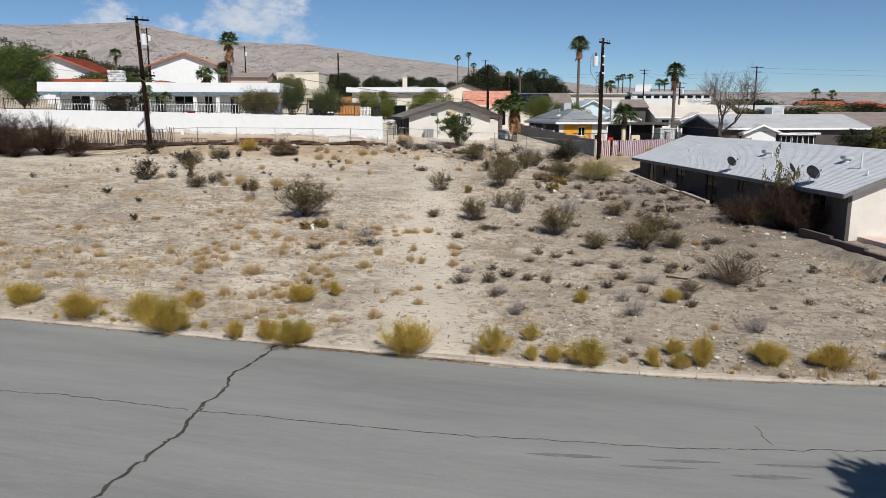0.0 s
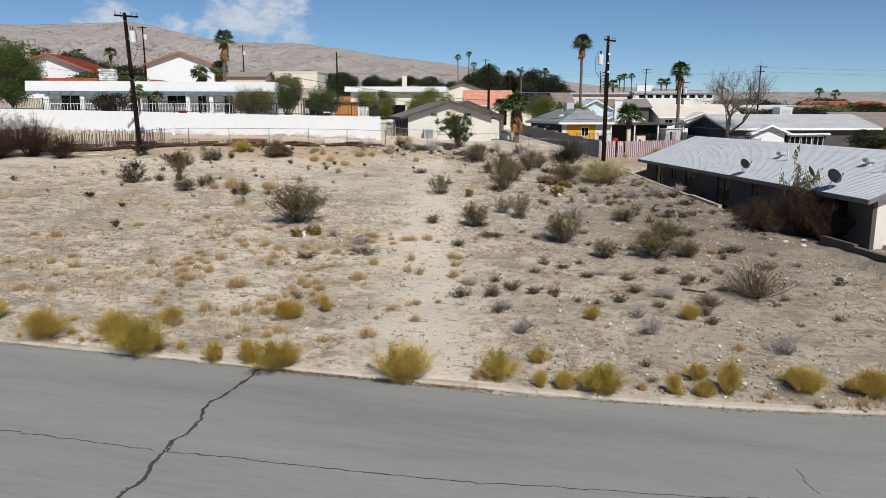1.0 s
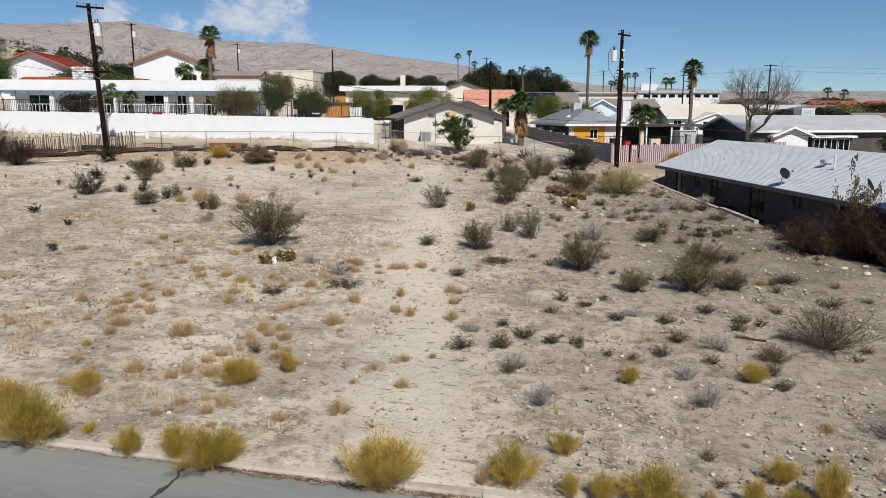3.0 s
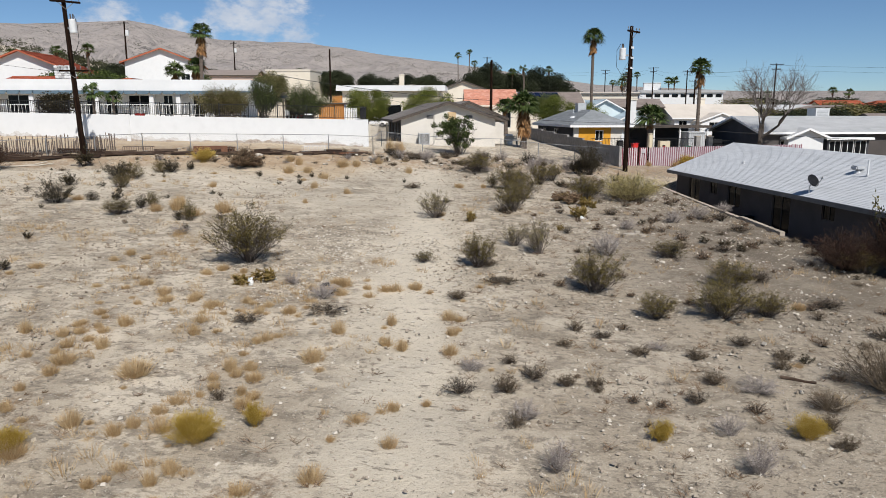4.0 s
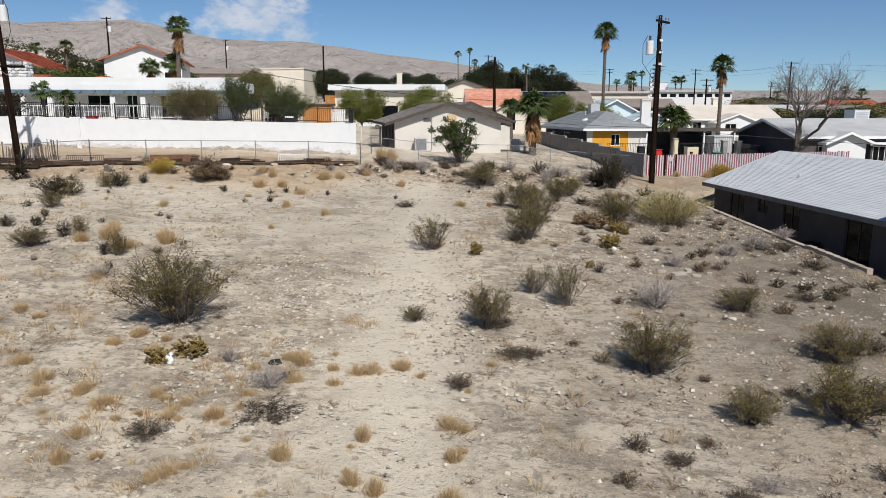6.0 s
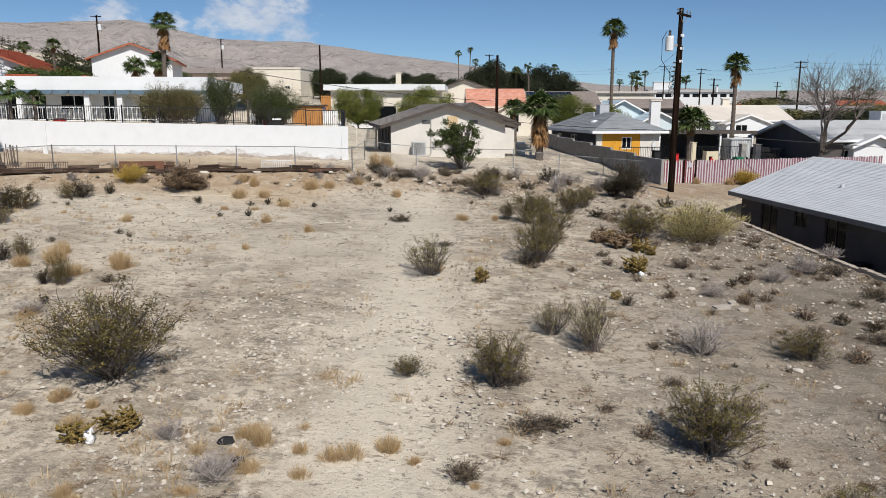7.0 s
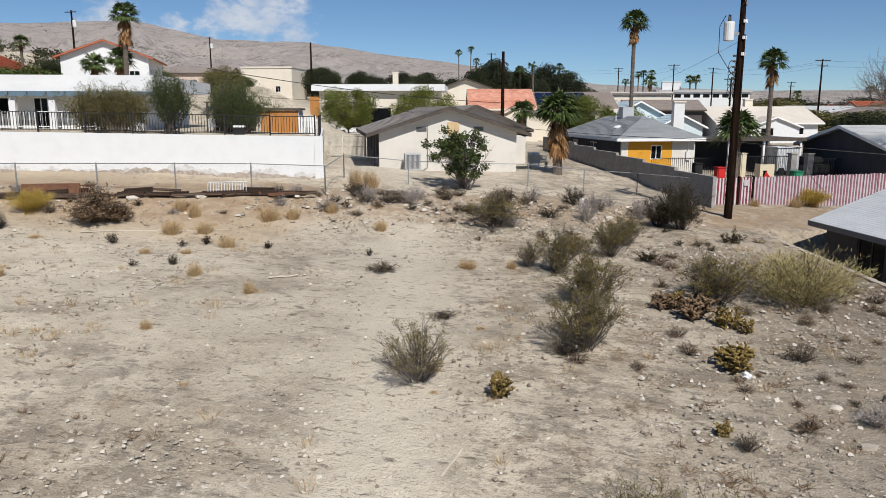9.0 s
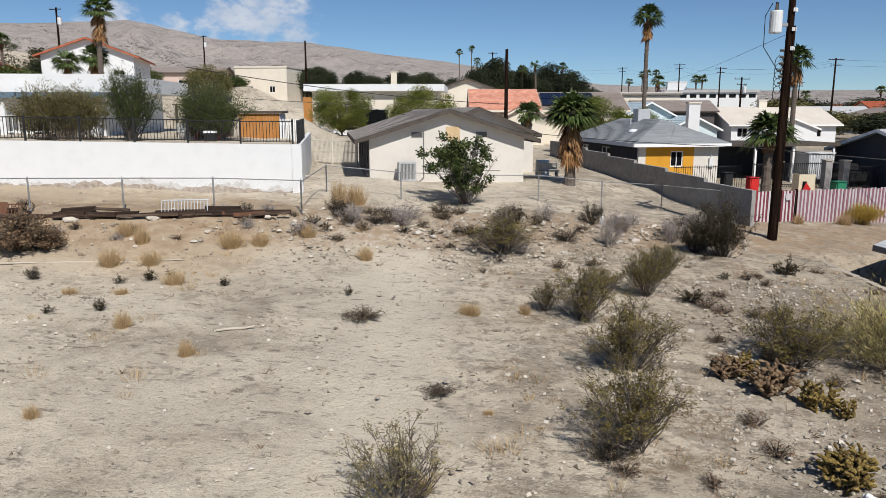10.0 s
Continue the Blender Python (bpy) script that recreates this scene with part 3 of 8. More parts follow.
def build_road():
    xs = list(np.arange(-150, 120.1, 1.0))
    road = strip("road", xs, [7.6] * len(xs), [kerb_y(max(-60, min(30, x))) - 0.02 for x in xs], ASPHALT, None, n=16)
    tagged(road, "grey worn asphalt street with long cracks", "road", kind="structure")
    rnd = random.Random(5)

    def crack(points, width, mat, name="crack"):
        path = []
        for (x0, y0), (x1, y1) in zip(points, points[1:]):
            k = max(2, int(math.hypot(x1 - x0, y1 - y0) / 0.1))
            path += [(x0 + (x1 - x0) * i / k, y0 + (y1 - y0) * i / k) for i in range(k)]
        v, f = [], []
        for i, (x, y) in enumerate(path):
            x += 0.09 * noise.noise((i * 0.16, points[0][0], 1)) + 0.09 * noise.noise((i * 0.43, points[0][0], 2)) + 0.04 * noise.noise((i * 1.1, points[0][0], 3))
            y += 0.07 * noise.noise((i * 0.16, points[0][1], 5)) + 0.06 * noise.noise((i * 0.47, points[0][1], 8))
            w = width * (0.45 + 0.9 * abs(noise.noise((i * 0.37, 7, points[0][0])))) / 2
            dx, dy = path[min(i + 1, len(path) - 1)][0] - path[max(i - 1, 0)][0], path[min(i + 1, len(path) - 1)][1] - path[max(i - 1, 0)][1]
            q = math.hypot(dx, dy) or 1
            for s in (-1, 1):
                px, py = x - s * dy / q * w, y + s * dx / q * w
                v.append((px, py, road_z(px, py) + 0.005))
        for i in range(len(path) - 1):
            f.append((2 * i, 2 * i + 2, 2 * i + 3, 2 * i + 1))
        link_mesh(name, v, f, mat, road)
    crack([(-8.67, 20.0), (-8.67, 19.6), (-8.59, 18.43), (-8.8, 17.36), (-8.55, 16.47), (-8.48, 14.94), (-8.29, 13.8), (-8.37, 12.81), (-8.38, 11.95), (-8.38, 10.95), (-8.2, 9.4), (-8.0, 7.7)], 0.12, CRACK)
    crack([(-8.6, 18.5), (-8.8, 17.36), (-8.55, 16.47), (-8.48, 14.94), (-8.29, 13.8), (-8.37, 12.81), (-8.38, 11.95)], 0.06, CRACK_PALE)
    crack([(-40, 14.6), (-20, 14.7), (-13.6, 14.8), (-11.9, 14.92), (-8.6, 14.91)], 0.035, CRACK)
    crack([(-8.6, 14.91), (-5.74, 14.98), (-2.68, 15.09), (0.0, 15.38), (2.45, 15.6), (5.5, 16.2), (7.0, 16.5), (14, 18)], 0.035, CRACK)
    crack([(4.45, 17.2), (4.56, 16.15)], 0.02, CRACK)
    for x, y, l, w in ((0.1, 14.7, 1.8, 0.16), (2.5, 15.0, 1.5, 0.15), (1.95, 14.6, 1.6, 0.12), (4.15, 14.68, 1.6, 0.2), (4.8, 15.3, 1.7, 0.16)):
        n = 14
        px = [x + l * (i / n - 0.5) for i in range(n + 1)]
        wd = [w * math.sin(math.pi * (i + 0.3) / (n + 0.6)) * rnd.uniform(0.6, 1.1) for i in range(n + 1)]
        strip("skid_mark", px, [y + 0.016 * i - 0.11 - d / 2 for i, d in enumerate(wd)], [y + 0.016 * i - 0.11 + d / 2 for i, d in enumerate(wd)], STAIN, road, 0.006)


build_road()
# sand drifted over the asphalt's edge
def build_drift():
    xs = list(np.arange(-40, 25, 0.15))
    y1 = [kerb_y(x) for x in xs]
    y0 = [b - 0.05 - 0.16 * max(0, noise.noise((x * 0.8, 3.1, 0)) + 0.15) - 0.22 * math.exp(-((x + 2.2) / 1.1) ** 2) * (0.6 + 0.4 * noise.noise((x * 2, 0, 0))) for x, b in zip(xs, y1)]
    d = strip("sand_drift", xs, y0, y1, SAND, None, 0.008)
    tagged(d, "thin drift of sand over the asphalt edge", "sand", kind="stuff")


build_drift()


# ---- kerb, walls and fences ----
def build_kerb():
    kerb = base("kerb", pose(0, 0, 0), "pale concrete kerb edging along the street", "kerb", kind="structure")
    rnd = random.Random(2)
    x = -60.0
    while x < 34:
        l = 1.55 if -16 < x < 12 else 3.1
        a, b = x + 0.005, x + l - 0.005
        bm = bmesh.new()
        ya, yb = kerb_y(a), kerb_y(b)
        za, zb = land1(a, ya) - 0.02 + rnd.uniform(-0.012, 0.012), land1(b, yb) - 0.02 + rnd.uniform(-0.012, 0.012)
        prof = [(0.0, -0.25), (0.0, -0.05), (0.04, 0.0), (0.24, 0.015), (0.3, -0.02), (0.3, -0.25)]
        r0 = [bm.verts.new((a, ya + p, za + q)) for p, q in prof]
        r1 = [bm.verts.new((b, yb + p, zb + q)) for p, q in prof]
        for i in range(6):
            bm.faces.new((r0[i], r1[i], r1[(i + 1) % 6], r0[(i + 1) % 6]))
        bm.faces.new(r0[::-1])
        bm.faces.new(r1)
        part("kerb_stone", bm, CONCRETE, kerb)
        x += l


build_kerb()


def white_wall():
    m = Matrix.Translation((*WW_O, 0)) @ Matrix.Rotation(WW_A, 4, "Z")
    w = base("wall_white", m, "white painted masonry retaining wall with stained foot", "wall", kind="structure")
    n, L = 26, 62.0
    bm = bmesh.new()
    rows = []
    for i in range(n + 1):
        a = -L + L * i / n
        g = land1(*(WW_O + WW_U * a - WW_V * 0.3)) - 0.6
        t = 7.18 - 0.018 * a + (0.05 if a < -17.2 else 0.0)
        rows.append([bm.verts.new(p) for p in ((a, 0, g), (a, 0, t), (a, 0.22, t), (a, 0.22, g))])
    for p, q in zip(rows, rows[1:]):
        for j in range(4):
            bm.faces.new((p[j], q[j], q[(j + 1) % 4], p[(j + 1) % 4]))
    bm.faces.new(rows[0])
    bm.faces.new(rows[-1][::-1])
    bmesh.ops.recalc_face_normals(bm, faces=bm.faces)
    part("wall_face", bm, WHITE_STUCCO, w)
    # the return along the drive
    bm = bmesh.new()
    bx(bm, -0.22, 0.0, 0.23, 20, 4.0, 7.14, m=Matrix.Rotation(0.061, 4, "Z"))
    part("return_wall", bm, WHITE_STUCCO, w)
    for a, b, z in ((-17.4, -17.15, 7.52), (-0.34, 0.06, 7.2)):
        part("pilaster", box(a, b, -0.06, 0.28, 4.2, z), WHITE_STUCCO, w)
    # grime, splash and peeling paint along the foot
    for lift, mt, tall in ((0.003, WALL_GRIME, 0.34), (0.005, WALL_DIRT, 0.16)):
        v, f = [], []
        k = 0
        for i in range(420):
            a0, a1 = -44 + i * 0.105, -44 + (i + 1) * 0.105
            g0, g1 = [land1(*(WW_O + WW_U * a - WW_V * 0.05)) - 0.1 for a in (a0, a1)]
            t0, t1 = [tall * max(0.05, 0.75 + 1.1 * noise.noise((a * 0.55, lift * 900, 0)) + 0.8 * noise.noise((a * 2.3, lift * 900, 2)) + 0.5 * noise.noise((a * 6.0, lift * 900, 4))) for a in (a0, a1)]
            v += [(a0, -lift, g0), (a1, -lift, g1), (a1, -lift, g1 + 0.1 + t1), (a0, -lift, g0 + 0.1 + t0)]
            f.append((k, k + 1, k + 2, k + 3))
            k += 4
        tagged(link_mesh("grime_streak", v, f, mt, w), kind="stuff")
    rail = base("iron_railing", m, "black iron railing with balusters on the white wall", "railing")
    bal_mesh = bpy.data.meshes.new("baluster")
    bm = box(-0.01, 0.01, -0.01, 0.01, 0, 0.86)
    bm.to_mesh(bal_mesh)
    bm.free()
    bal_mesh.materials.append(IRON_BLACK)
    for j in range(20):
        a = -0.3 - 2.1 * j
        z = 7.18 - 0.018 * a
        part("post", box(a - 0.035, a + 0.035, 0.08, 0.15, z - 0.06, z + 1.02), IRON_BLACK, rail)
        if j < 19:
            for q in (0.12, 0.92):
                part("rail", box(a - 2.1, a, 0.095, 0.135, z + q, z + q + 0.04), IRON_BLACK, rail)
            for i in range(1, 16):
                bal = new("baluster", bal_mesh)
                bal.parent = rail
                bal.location = (a - 2.1 * i / 16, 0.115, z + 0.1)
    # the railing turns back along the drive
    for j in range(5):
        b = 0.5 + 2.1 * j
        part("post", box(-0.145 - 0.061 * b, -0.075 - 0.061 * b, b - 0.035, b + 0.035, 7.1, 8.16), IRON_BLACK, rail)
        if j < 4:
            for q in (0.12, 0.92):
                part("rail", box(-0.13, -0.09, b, b + 2.1, 7.14 + q, 7.18 + q, m=Matrix.Rotation(0.061, 4, "Z")), IRON_BLACK, rail)
            for i in range(1, 16):
                bal = new("baluster", bal_mesh)
                bal.parent = rail
                bal.location = (-0.11 - 0.061 * (b + 2.1 * i / 16), b + 2.1 * i / 16, 7.24)


white_wall()


def chain_fence(points, height, name="chain_link_fence"):
    f = base(name, pose(0, 0, 0), "galvanised chain-link fence with thin posts and top rail", "fence", group="chain-link fence")
    for p, q in zip(points, points[1:]):
        p, q = np.array(p), np.array(q)
        k = max(1, round(np.linalg.norm(q - p) / 3.05))
        for i in range(k):
            a, b = p + (q - p) * i / k, p + (q - p) * (i + 1) / k
            za, zb = land1(*a), land1(*b)
            for e, z in ((a, za), (b, zb)):
                if e is b and i < k - 1:
                    continue
                bm = bmesh.new()
                tube(bm, [(*e, z - 0.1), (*e, z + height), (*e, z + height + 0.05)], [0.03, 0.03, 0.012], 7)
                part("post", bm, GALV, f)
            bm = bmesh.new()
            tube(bm, [(*a, za + height - 0.02), (*b, zb + height - 0.02)], [0.02, 0.02], 6)
            part("top_rail", bm, GALV, f)
            # wire mesh: two slanting families of strands
            v, fc = [], []
            d = b - a
            l = float(np.linalg.norm(d))
            step, w = 0.13, 0.0022
            s = -height
            while s < l:
                for sg in (1, -1):
                    s0, s1 = (s, s + height)
                    h1 = height - 0.03
                    c0, c1 = max(s0, 0), min(s1, l)
                    if c1 - c0 < 0.02:
                        continue
                    g0, g1 = (c0 - s0) / height * h1, (c1 - s0) / height * h1
                    if sg < 0:
                        g0, g1 = h1 - g0, h1 - g1
                    for (c, g) in ((c0, g0), (c1, g1)):
                        e = a + d * (c / l)
                        z = za + (zb - za) * c / l + g
                        v += [(e[0], e[1], z - w), (e[0], e[1], z + w)]
                    i0 = len(v) - 4
                    fc.append((i0, i0 + 2, i0 + 3, i0 + 1))
                s += step
            tagged(link_mesh("wire_mesh", v, fc, GALV, f), kind="stuff")


chain_fence([(-15.45, 60.1), (-29.9, 55.15), (-41.2, 51.2)], 1.25)
chain_fence([(-15.45, 60.1), (-15.95, 64.3), (-1.6, 71.2), (1.6, 70.2)], 1.2)


def block_wall(name, p, q, top_p, top_q, label, mat, steps=8, thick=0.2, cap=False, below=0.5):
    """A wall of coursed blocks between two points; the top steps down."""
    p, q = np.array(p, float), np.array(q, float)
    d = q - p
    l = float(np.linalg.norm(d))
    m = Matrix.Translation((*p, 0)) @ Matrix.Rotation(math.atan2(d[1], d[0]), 4, "Z")
    w = base(name, m, label, "wall", kind="structure")
    bl, bh = 0.4, 0.2
    n = int(l / bl)
    core = bmesh.new()
    rest = bmesh.new()
    for i in range(n):
        k = int(i / n * steps) / max(1, steps - 1)
        top = top_p + (top_q - top_p) * k
        g = land1(*(p + d * (i + 0.5) / n))
        z = top
        while z > g - 0.3:
            off = bl / 2 if int(round((top - z) / bh)) % 2 else 0.0
            x0, x1 = i * bl + off + 0.005, (i + 1) * bl + off - 0.005
            if x1 <= l + 0.21:
                bx(rest, x0, x1, 0, thick, z - bh + 0.008, z)
            z -= bh
    for i in range(steps):
        top = top_p + (top_q - top_p) * i / max(1, steps - 1)
        a, b = l * i / steps, l * (i + 1) / steps
        g = min(land1(*(p + d * a / l)), land1(*(p + d * b / l)))
        bx(core, a, b, 0.012, thick - 0.012, g - below, top - 0.012)
    part("mortar_core", core, mat, w)
    tagged(part("blocks", rest, mat, w), kind="stuff")
    return w


block_wall("wall_grey_block", (1.95, 68.2), (-7.6, 95.6), 5.2, 6.2, "weathered grey concrete block wall stepping down the slope", BLOCK_GREY, 7)


def along_rh(s, o):
    return RH_O + RH_U * s + RH_N * o


# low retaining wall and white footing beside the grey house
block_wall("wall_low_block", tuple(along_rh(26.0, -0.75)), tuple(along_rh(40.5, -0.75)), 2.05, 1.5, "low red-brown block retaining wall", BLOCK_RED, 6)


def footing():
    m = Matrix.Translation((*along_rh(0, 0), 0)) @ Matrix.Rotation(math.atan2(RH_U[1], RH_U[0]), 4, "Z")
    f = base("concrete_footing", m, "low pale concrete edging beside the house", "edging", kind="structure")
    for i in range(36):
        a, b = -1 + i * 0.5, -1 + (i + 1) * 0.5
        z = land1(*along_rh((a + b) / 2, -1.5)) + 0.02
        part("edging_block", box(a, b - 0.004, -1.34, -1.1, 1.2, z + (0.08 if i > 27 else 0)), CONCRETE, f)


footing()


def striped_fence():
    p = np.array((2.0, 69.3))
    m = Matrix.Translation((*p, 0)) @ Matrix.Rotation(radians(20), 4, "Z")
    f = base("striped_fence", m, "slat fence painted in maroon and white stripes", "fence")
    rnd = random.Random(8)
    cache = []
    for mt in (STRIPE_RED, STRIPE_WHITE, STRIPE_PINK, STRIPE_FADED):
        me = bpy.data.meshes.new("slat")
        bm = box(-0.0435, 0.0435, 0, 0.025, 0, 1.0)
        bm.to_mesh(me)
        bm.free()
        me.materials.append(mt)
        cache.append(me)
    x = 0.0
    i = 0
    while x < 15.5:
        c = p + (math.cos(radians(20)) * x, math.sin(radians(20)) * x)
        g = land1(*c) - 0.05
        top = 5.02 + 0.02 * noise.noise((x * 2, 0, 0)) + 0.012 * x
        if x < 2.2:
            me = cache[0] if i % 2 else cache[1]
        else:
            me = cache[2] if i % 2 else cache[3]
        s = new("slat", me)
        s.parent = f
        s.location, s.scale = (x, rnd.uniform(-0.012, 0.012), g), (1, 1, top - g + rnd.uniform(-0.03, 0.03))
        s.rotation_euler = (rnd.uniform(-0.015, 0.015), rnd.uniform(-0.012, 0.012), 0)
        x += 0.0905
        i += 1
    for z in (3.75, 4.7):
        part("rail", box(0, 15.4, 0.03, 0.07, z, z + 0.09), WOOD_GREY, f)
    part("gate_post", box(1.36, 1.46, -0.06, 0.06, 3.1, 5.1), WOOD_POLE, f)
    part("gate_post", box(2.15, 2.25, -0.06, 0.06, 3.1, 5.1), WOOD_POLE, f)
    # a small pale board hung on the gate
    part("notice_board", box(1.68, 1.95, -0.06, -0.03, 4.62, 4.92), STRIPE_FADED, f, "small pale board hung on the gate")


striped_fence()


# ---- houses ----
def wall_panel(bm, L, h, openings, thick=0.2):
    """A wall along local x from 0 to L with its outer face at y=0; openings: (x0, x1, z0, z1)."""
    x = 0.0
    for a, b, z0, z1 in sorted(openings):
        if a > x:
            bx(bm, x, a, 0, thick, -0.6, h)
        bx(bm, a, b, 0, thick, -0.6, z0)
        if z1 < h - 0.01:
            bx(bm, a, b, 0, thick, z1, h)
        x = b
    if x < L:
        bx(bm, x, L, 0, thick, -0.6, h)


def add_window(parent, m, a, b, z0, z1, frame_mat, name="window", bars=1):
    t = 0.06
    bm = bmesh.new()
    bx(bm, a, b, 0.03, 0.12, z0, z0 + t)
    bx(bm, a, b, 0.03, 0.12, z1 - t, z1)
    bx(bm, a, a + t, 0.032, 0.118, z0 + t, z1 - t)
    bx(bm, b - t, b, 0.032, 0.118, z0 + t, z1 - t)
    for i in range(bars):
        c = a + (b - a) * (i + 1) / (bars + 1)
        bx(bm, c - 0.025, c + 0.025, 0.04, 0.11, z0 + t, z1 - t)
    wnd = part(name, bm, frame_mat, parent)
    wnd.matrix_basis = m
    part("pane", box(a + t, b - t, 0.07, 0.085, z0 + t, z1 - t), GLASS_DARK, wnd)
    return wnd


def courses(bm, pts, nrow, seg, lift, rnd):
    """Overlapping shingle or tile courses over a quad roof plane: eave left, eave right, ridge right, ridge left."""
    A, B, C, D = [Vector(p) for p in pts]
    nrm = (B - A).cross(D - A).normalized()
    for r in range(nrow):
        k0, k1 = r / nrow, min(1.0, (r + 1.12) / nrow)
        l0, r0, l1, r1 = A.lerp(D, k0), B.lerp(C, k0), A.lerp(D, k1), B.lerp(C, k1)
        n = max(1, int((r0 - l0).length / seg))
        j = rnd.random() * 0.6
        cuts = [0.0] + [min(1, max(0, (i + j) / n)) for i in range(1, n)] + [1.0]
        for a, b in zip(cuts, cuts[1:]):
            lf = lift * rnd.uniform(0.8, 1.2)
            v = [l0.lerp(r0, a) + nrm * lf, l0.lerp(r0, b) + nrm * lf, l1.lerp(r1, b) + nrm * 0.004, l1.lerp(r1, a) + nrm * 0.004, l0.lerp(r0, a), l0.lerp(r0, b)]
            v = [bm.verts.new(p) for p in v]
            bm.faces.new((v[0], v[1], v[2], v[3]))
            bm.faces.new((v[4], v[5], v[1], v[0]))


def slab(bm, pts, thick):
    """A roof plane with thickness below it."""
    up = [bm.verts.new(p) for p in pts]
    lo = [bm.verts.new((p[0], p[1], p[2] - thick)) for p in pts]
    bm.faces.new(up)
    bm.faces.new(lo[::-1])
    n = len(pts)
    for i in range(n):
        bm.faces.new((up[i], lo[i], lo[(i + 1) % n], up[(i + 1) % n]))


def house(name, x, y, z, rot, w, d, h, roof, rise, wall_mat, roof_mat, trim_mat, label, over=0.45, windows=(), row=0.0, seg=0.9, lift=0.03, parapet=0.4, side_mats=None, frame_mat=None, over_side=None):
    """A house with its front left corner at x, y. roof: gable_front, gable_side, hip or flat. windows: (side, a, b, z0, z1[, bars])."""
    hs = base(name, pose(x, y, z, 0, 0, rot), label, "house")
    frame_mat = frame_mat or TRIM_WHITE
    rnd = random.Random(int(abs(x * 7 + y * 13)))
    sides = {
        "front": (w, Matrix.Identity(4)),
        "right": (d, Matrix.Translation((w, 0, 0)) @ Matrix.Rotation(math.pi / 2, 4, "Z")),
        "back": (w, Matrix.Translation((w, d, 0)) @ Matrix.Rotation(math.pi, 4, "Z")),
        "left": (d, Matrix.Translation((0, d, 0)) @ Matrix.Rotation(-math.pi / 2, 4, "Z")),
    }
    for s, (L, m) in sides.items():
        ops = [q[1:5] for q in windows if q[0] == s]
        bm = bmesh.new()
        e = 0.2 if s in ("left", "right") else 0.0
        wall_panel(bm, L - 2 * e, h, [(a - e, b - e, c, t) for a, b, c, t in ops])
        if (roof == "gable_front" and s in ("front", "back")) or (roof == "gable_side" and s in ("left", "right")):
            t = 0.2
            f0, f1, f2 = (-e, 0, h), (L - e, 0, h), (L / 2 - e, 0, h + rise)
            v = [bm.verts.new(p) for p in (f0, f1, f2)] + [bm.verts.new((p[0], t, p[2])) for p in (f0, f1, f2)]
            bm.faces.new(v[:3])
            bm.faces.new(v[:2:-1])
            for i in range(3):
                j = (i + 1) % 3
                bm.faces.new((v[j], v[i], v[i + 3], v[j + 3]))
        bmesh.ops.remove_doubles(bm, verts=bm.verts, dist=0.0005)
        bmesh.ops.transform(bm, matrix=m @ Matrix.Translation((e, 0, 0)), verts=bm.verts)
        part("wall_" + s, bm, (side_mats or {}).get(s, wall_mat), hs)
        for q in windows:
            if q[0] == s:
                add_window(hs, m, *q[1:5], frame_mat, bars=q[5] if len(q) > 5 else 1)
    o, os_ = over, over if over_side is None else over_side
    th = 0.16
    if roof in ("gable_front", "gable_side"):
        turn = Matrix.Identity(4) if roof == "gable_front" else Matrix.Translation((0, d, 0)) @ Matrix.Rotation(-math.pi / 2, 4, "Z")
        gw, gd = (w, d) if roof == "gable_front" else (d, w)
        k = rise / (gw / 2)
        ez = h - os_ * k + th
        rz = h + rise + th
        planes = [[(-os_, gd + o, ez), (-os_, -o, ez), (gw / 2, -o, rz), (gw / 2, gd + o, rz)], [(gw + os_, -o, ez), (gw + os_, gd + o, ez), (gw / 2, gd + o, rz), (gw / 2, -o, rz)]]
        planes = [[tuple(turn @ Vector(p)) for p in pl] for pl in planes]
    elif roof == "hip":
        ez = h - 0.1 + th
        rz = h + rise + th
        if w >= d:
            r0, r1 = (d / 2, d / 2, rz), (w - d / 2, d / 2, rz)
        else:
            r0, r1 = (w / 2, w / 2, rz), (w / 2, d - w / 2, rz)
        a, b, c, e = (-o, -o, ez), (w + o, -o, ez), (w + o, d + o, ez), (-o, d + o, ez)
        planes = [[a, b, r1, r0], [c, e, r0, r1], [b, c, r1, r1], [e, a, r0, r0]] if w >= d else [[b, c, r1, r0], [e, a, r0, r1], [a, b, r0, r0], [c, e, r1, r1]]
    else:
        planes = []
        bm = bmesh.new()
        bx(bm, -o, w + o, -o, d + o, h, h + parapet)
        part("roof", bm, roof_mat, hs)
        bm = bmesh.new()
        bx(bm, -o - 0.03, w + o + 0.03, -o - 0.03, -o + 0.002, h - 0.06, h + parapet * 0.45)
        part("fascia", bm, trim_mat, hs)
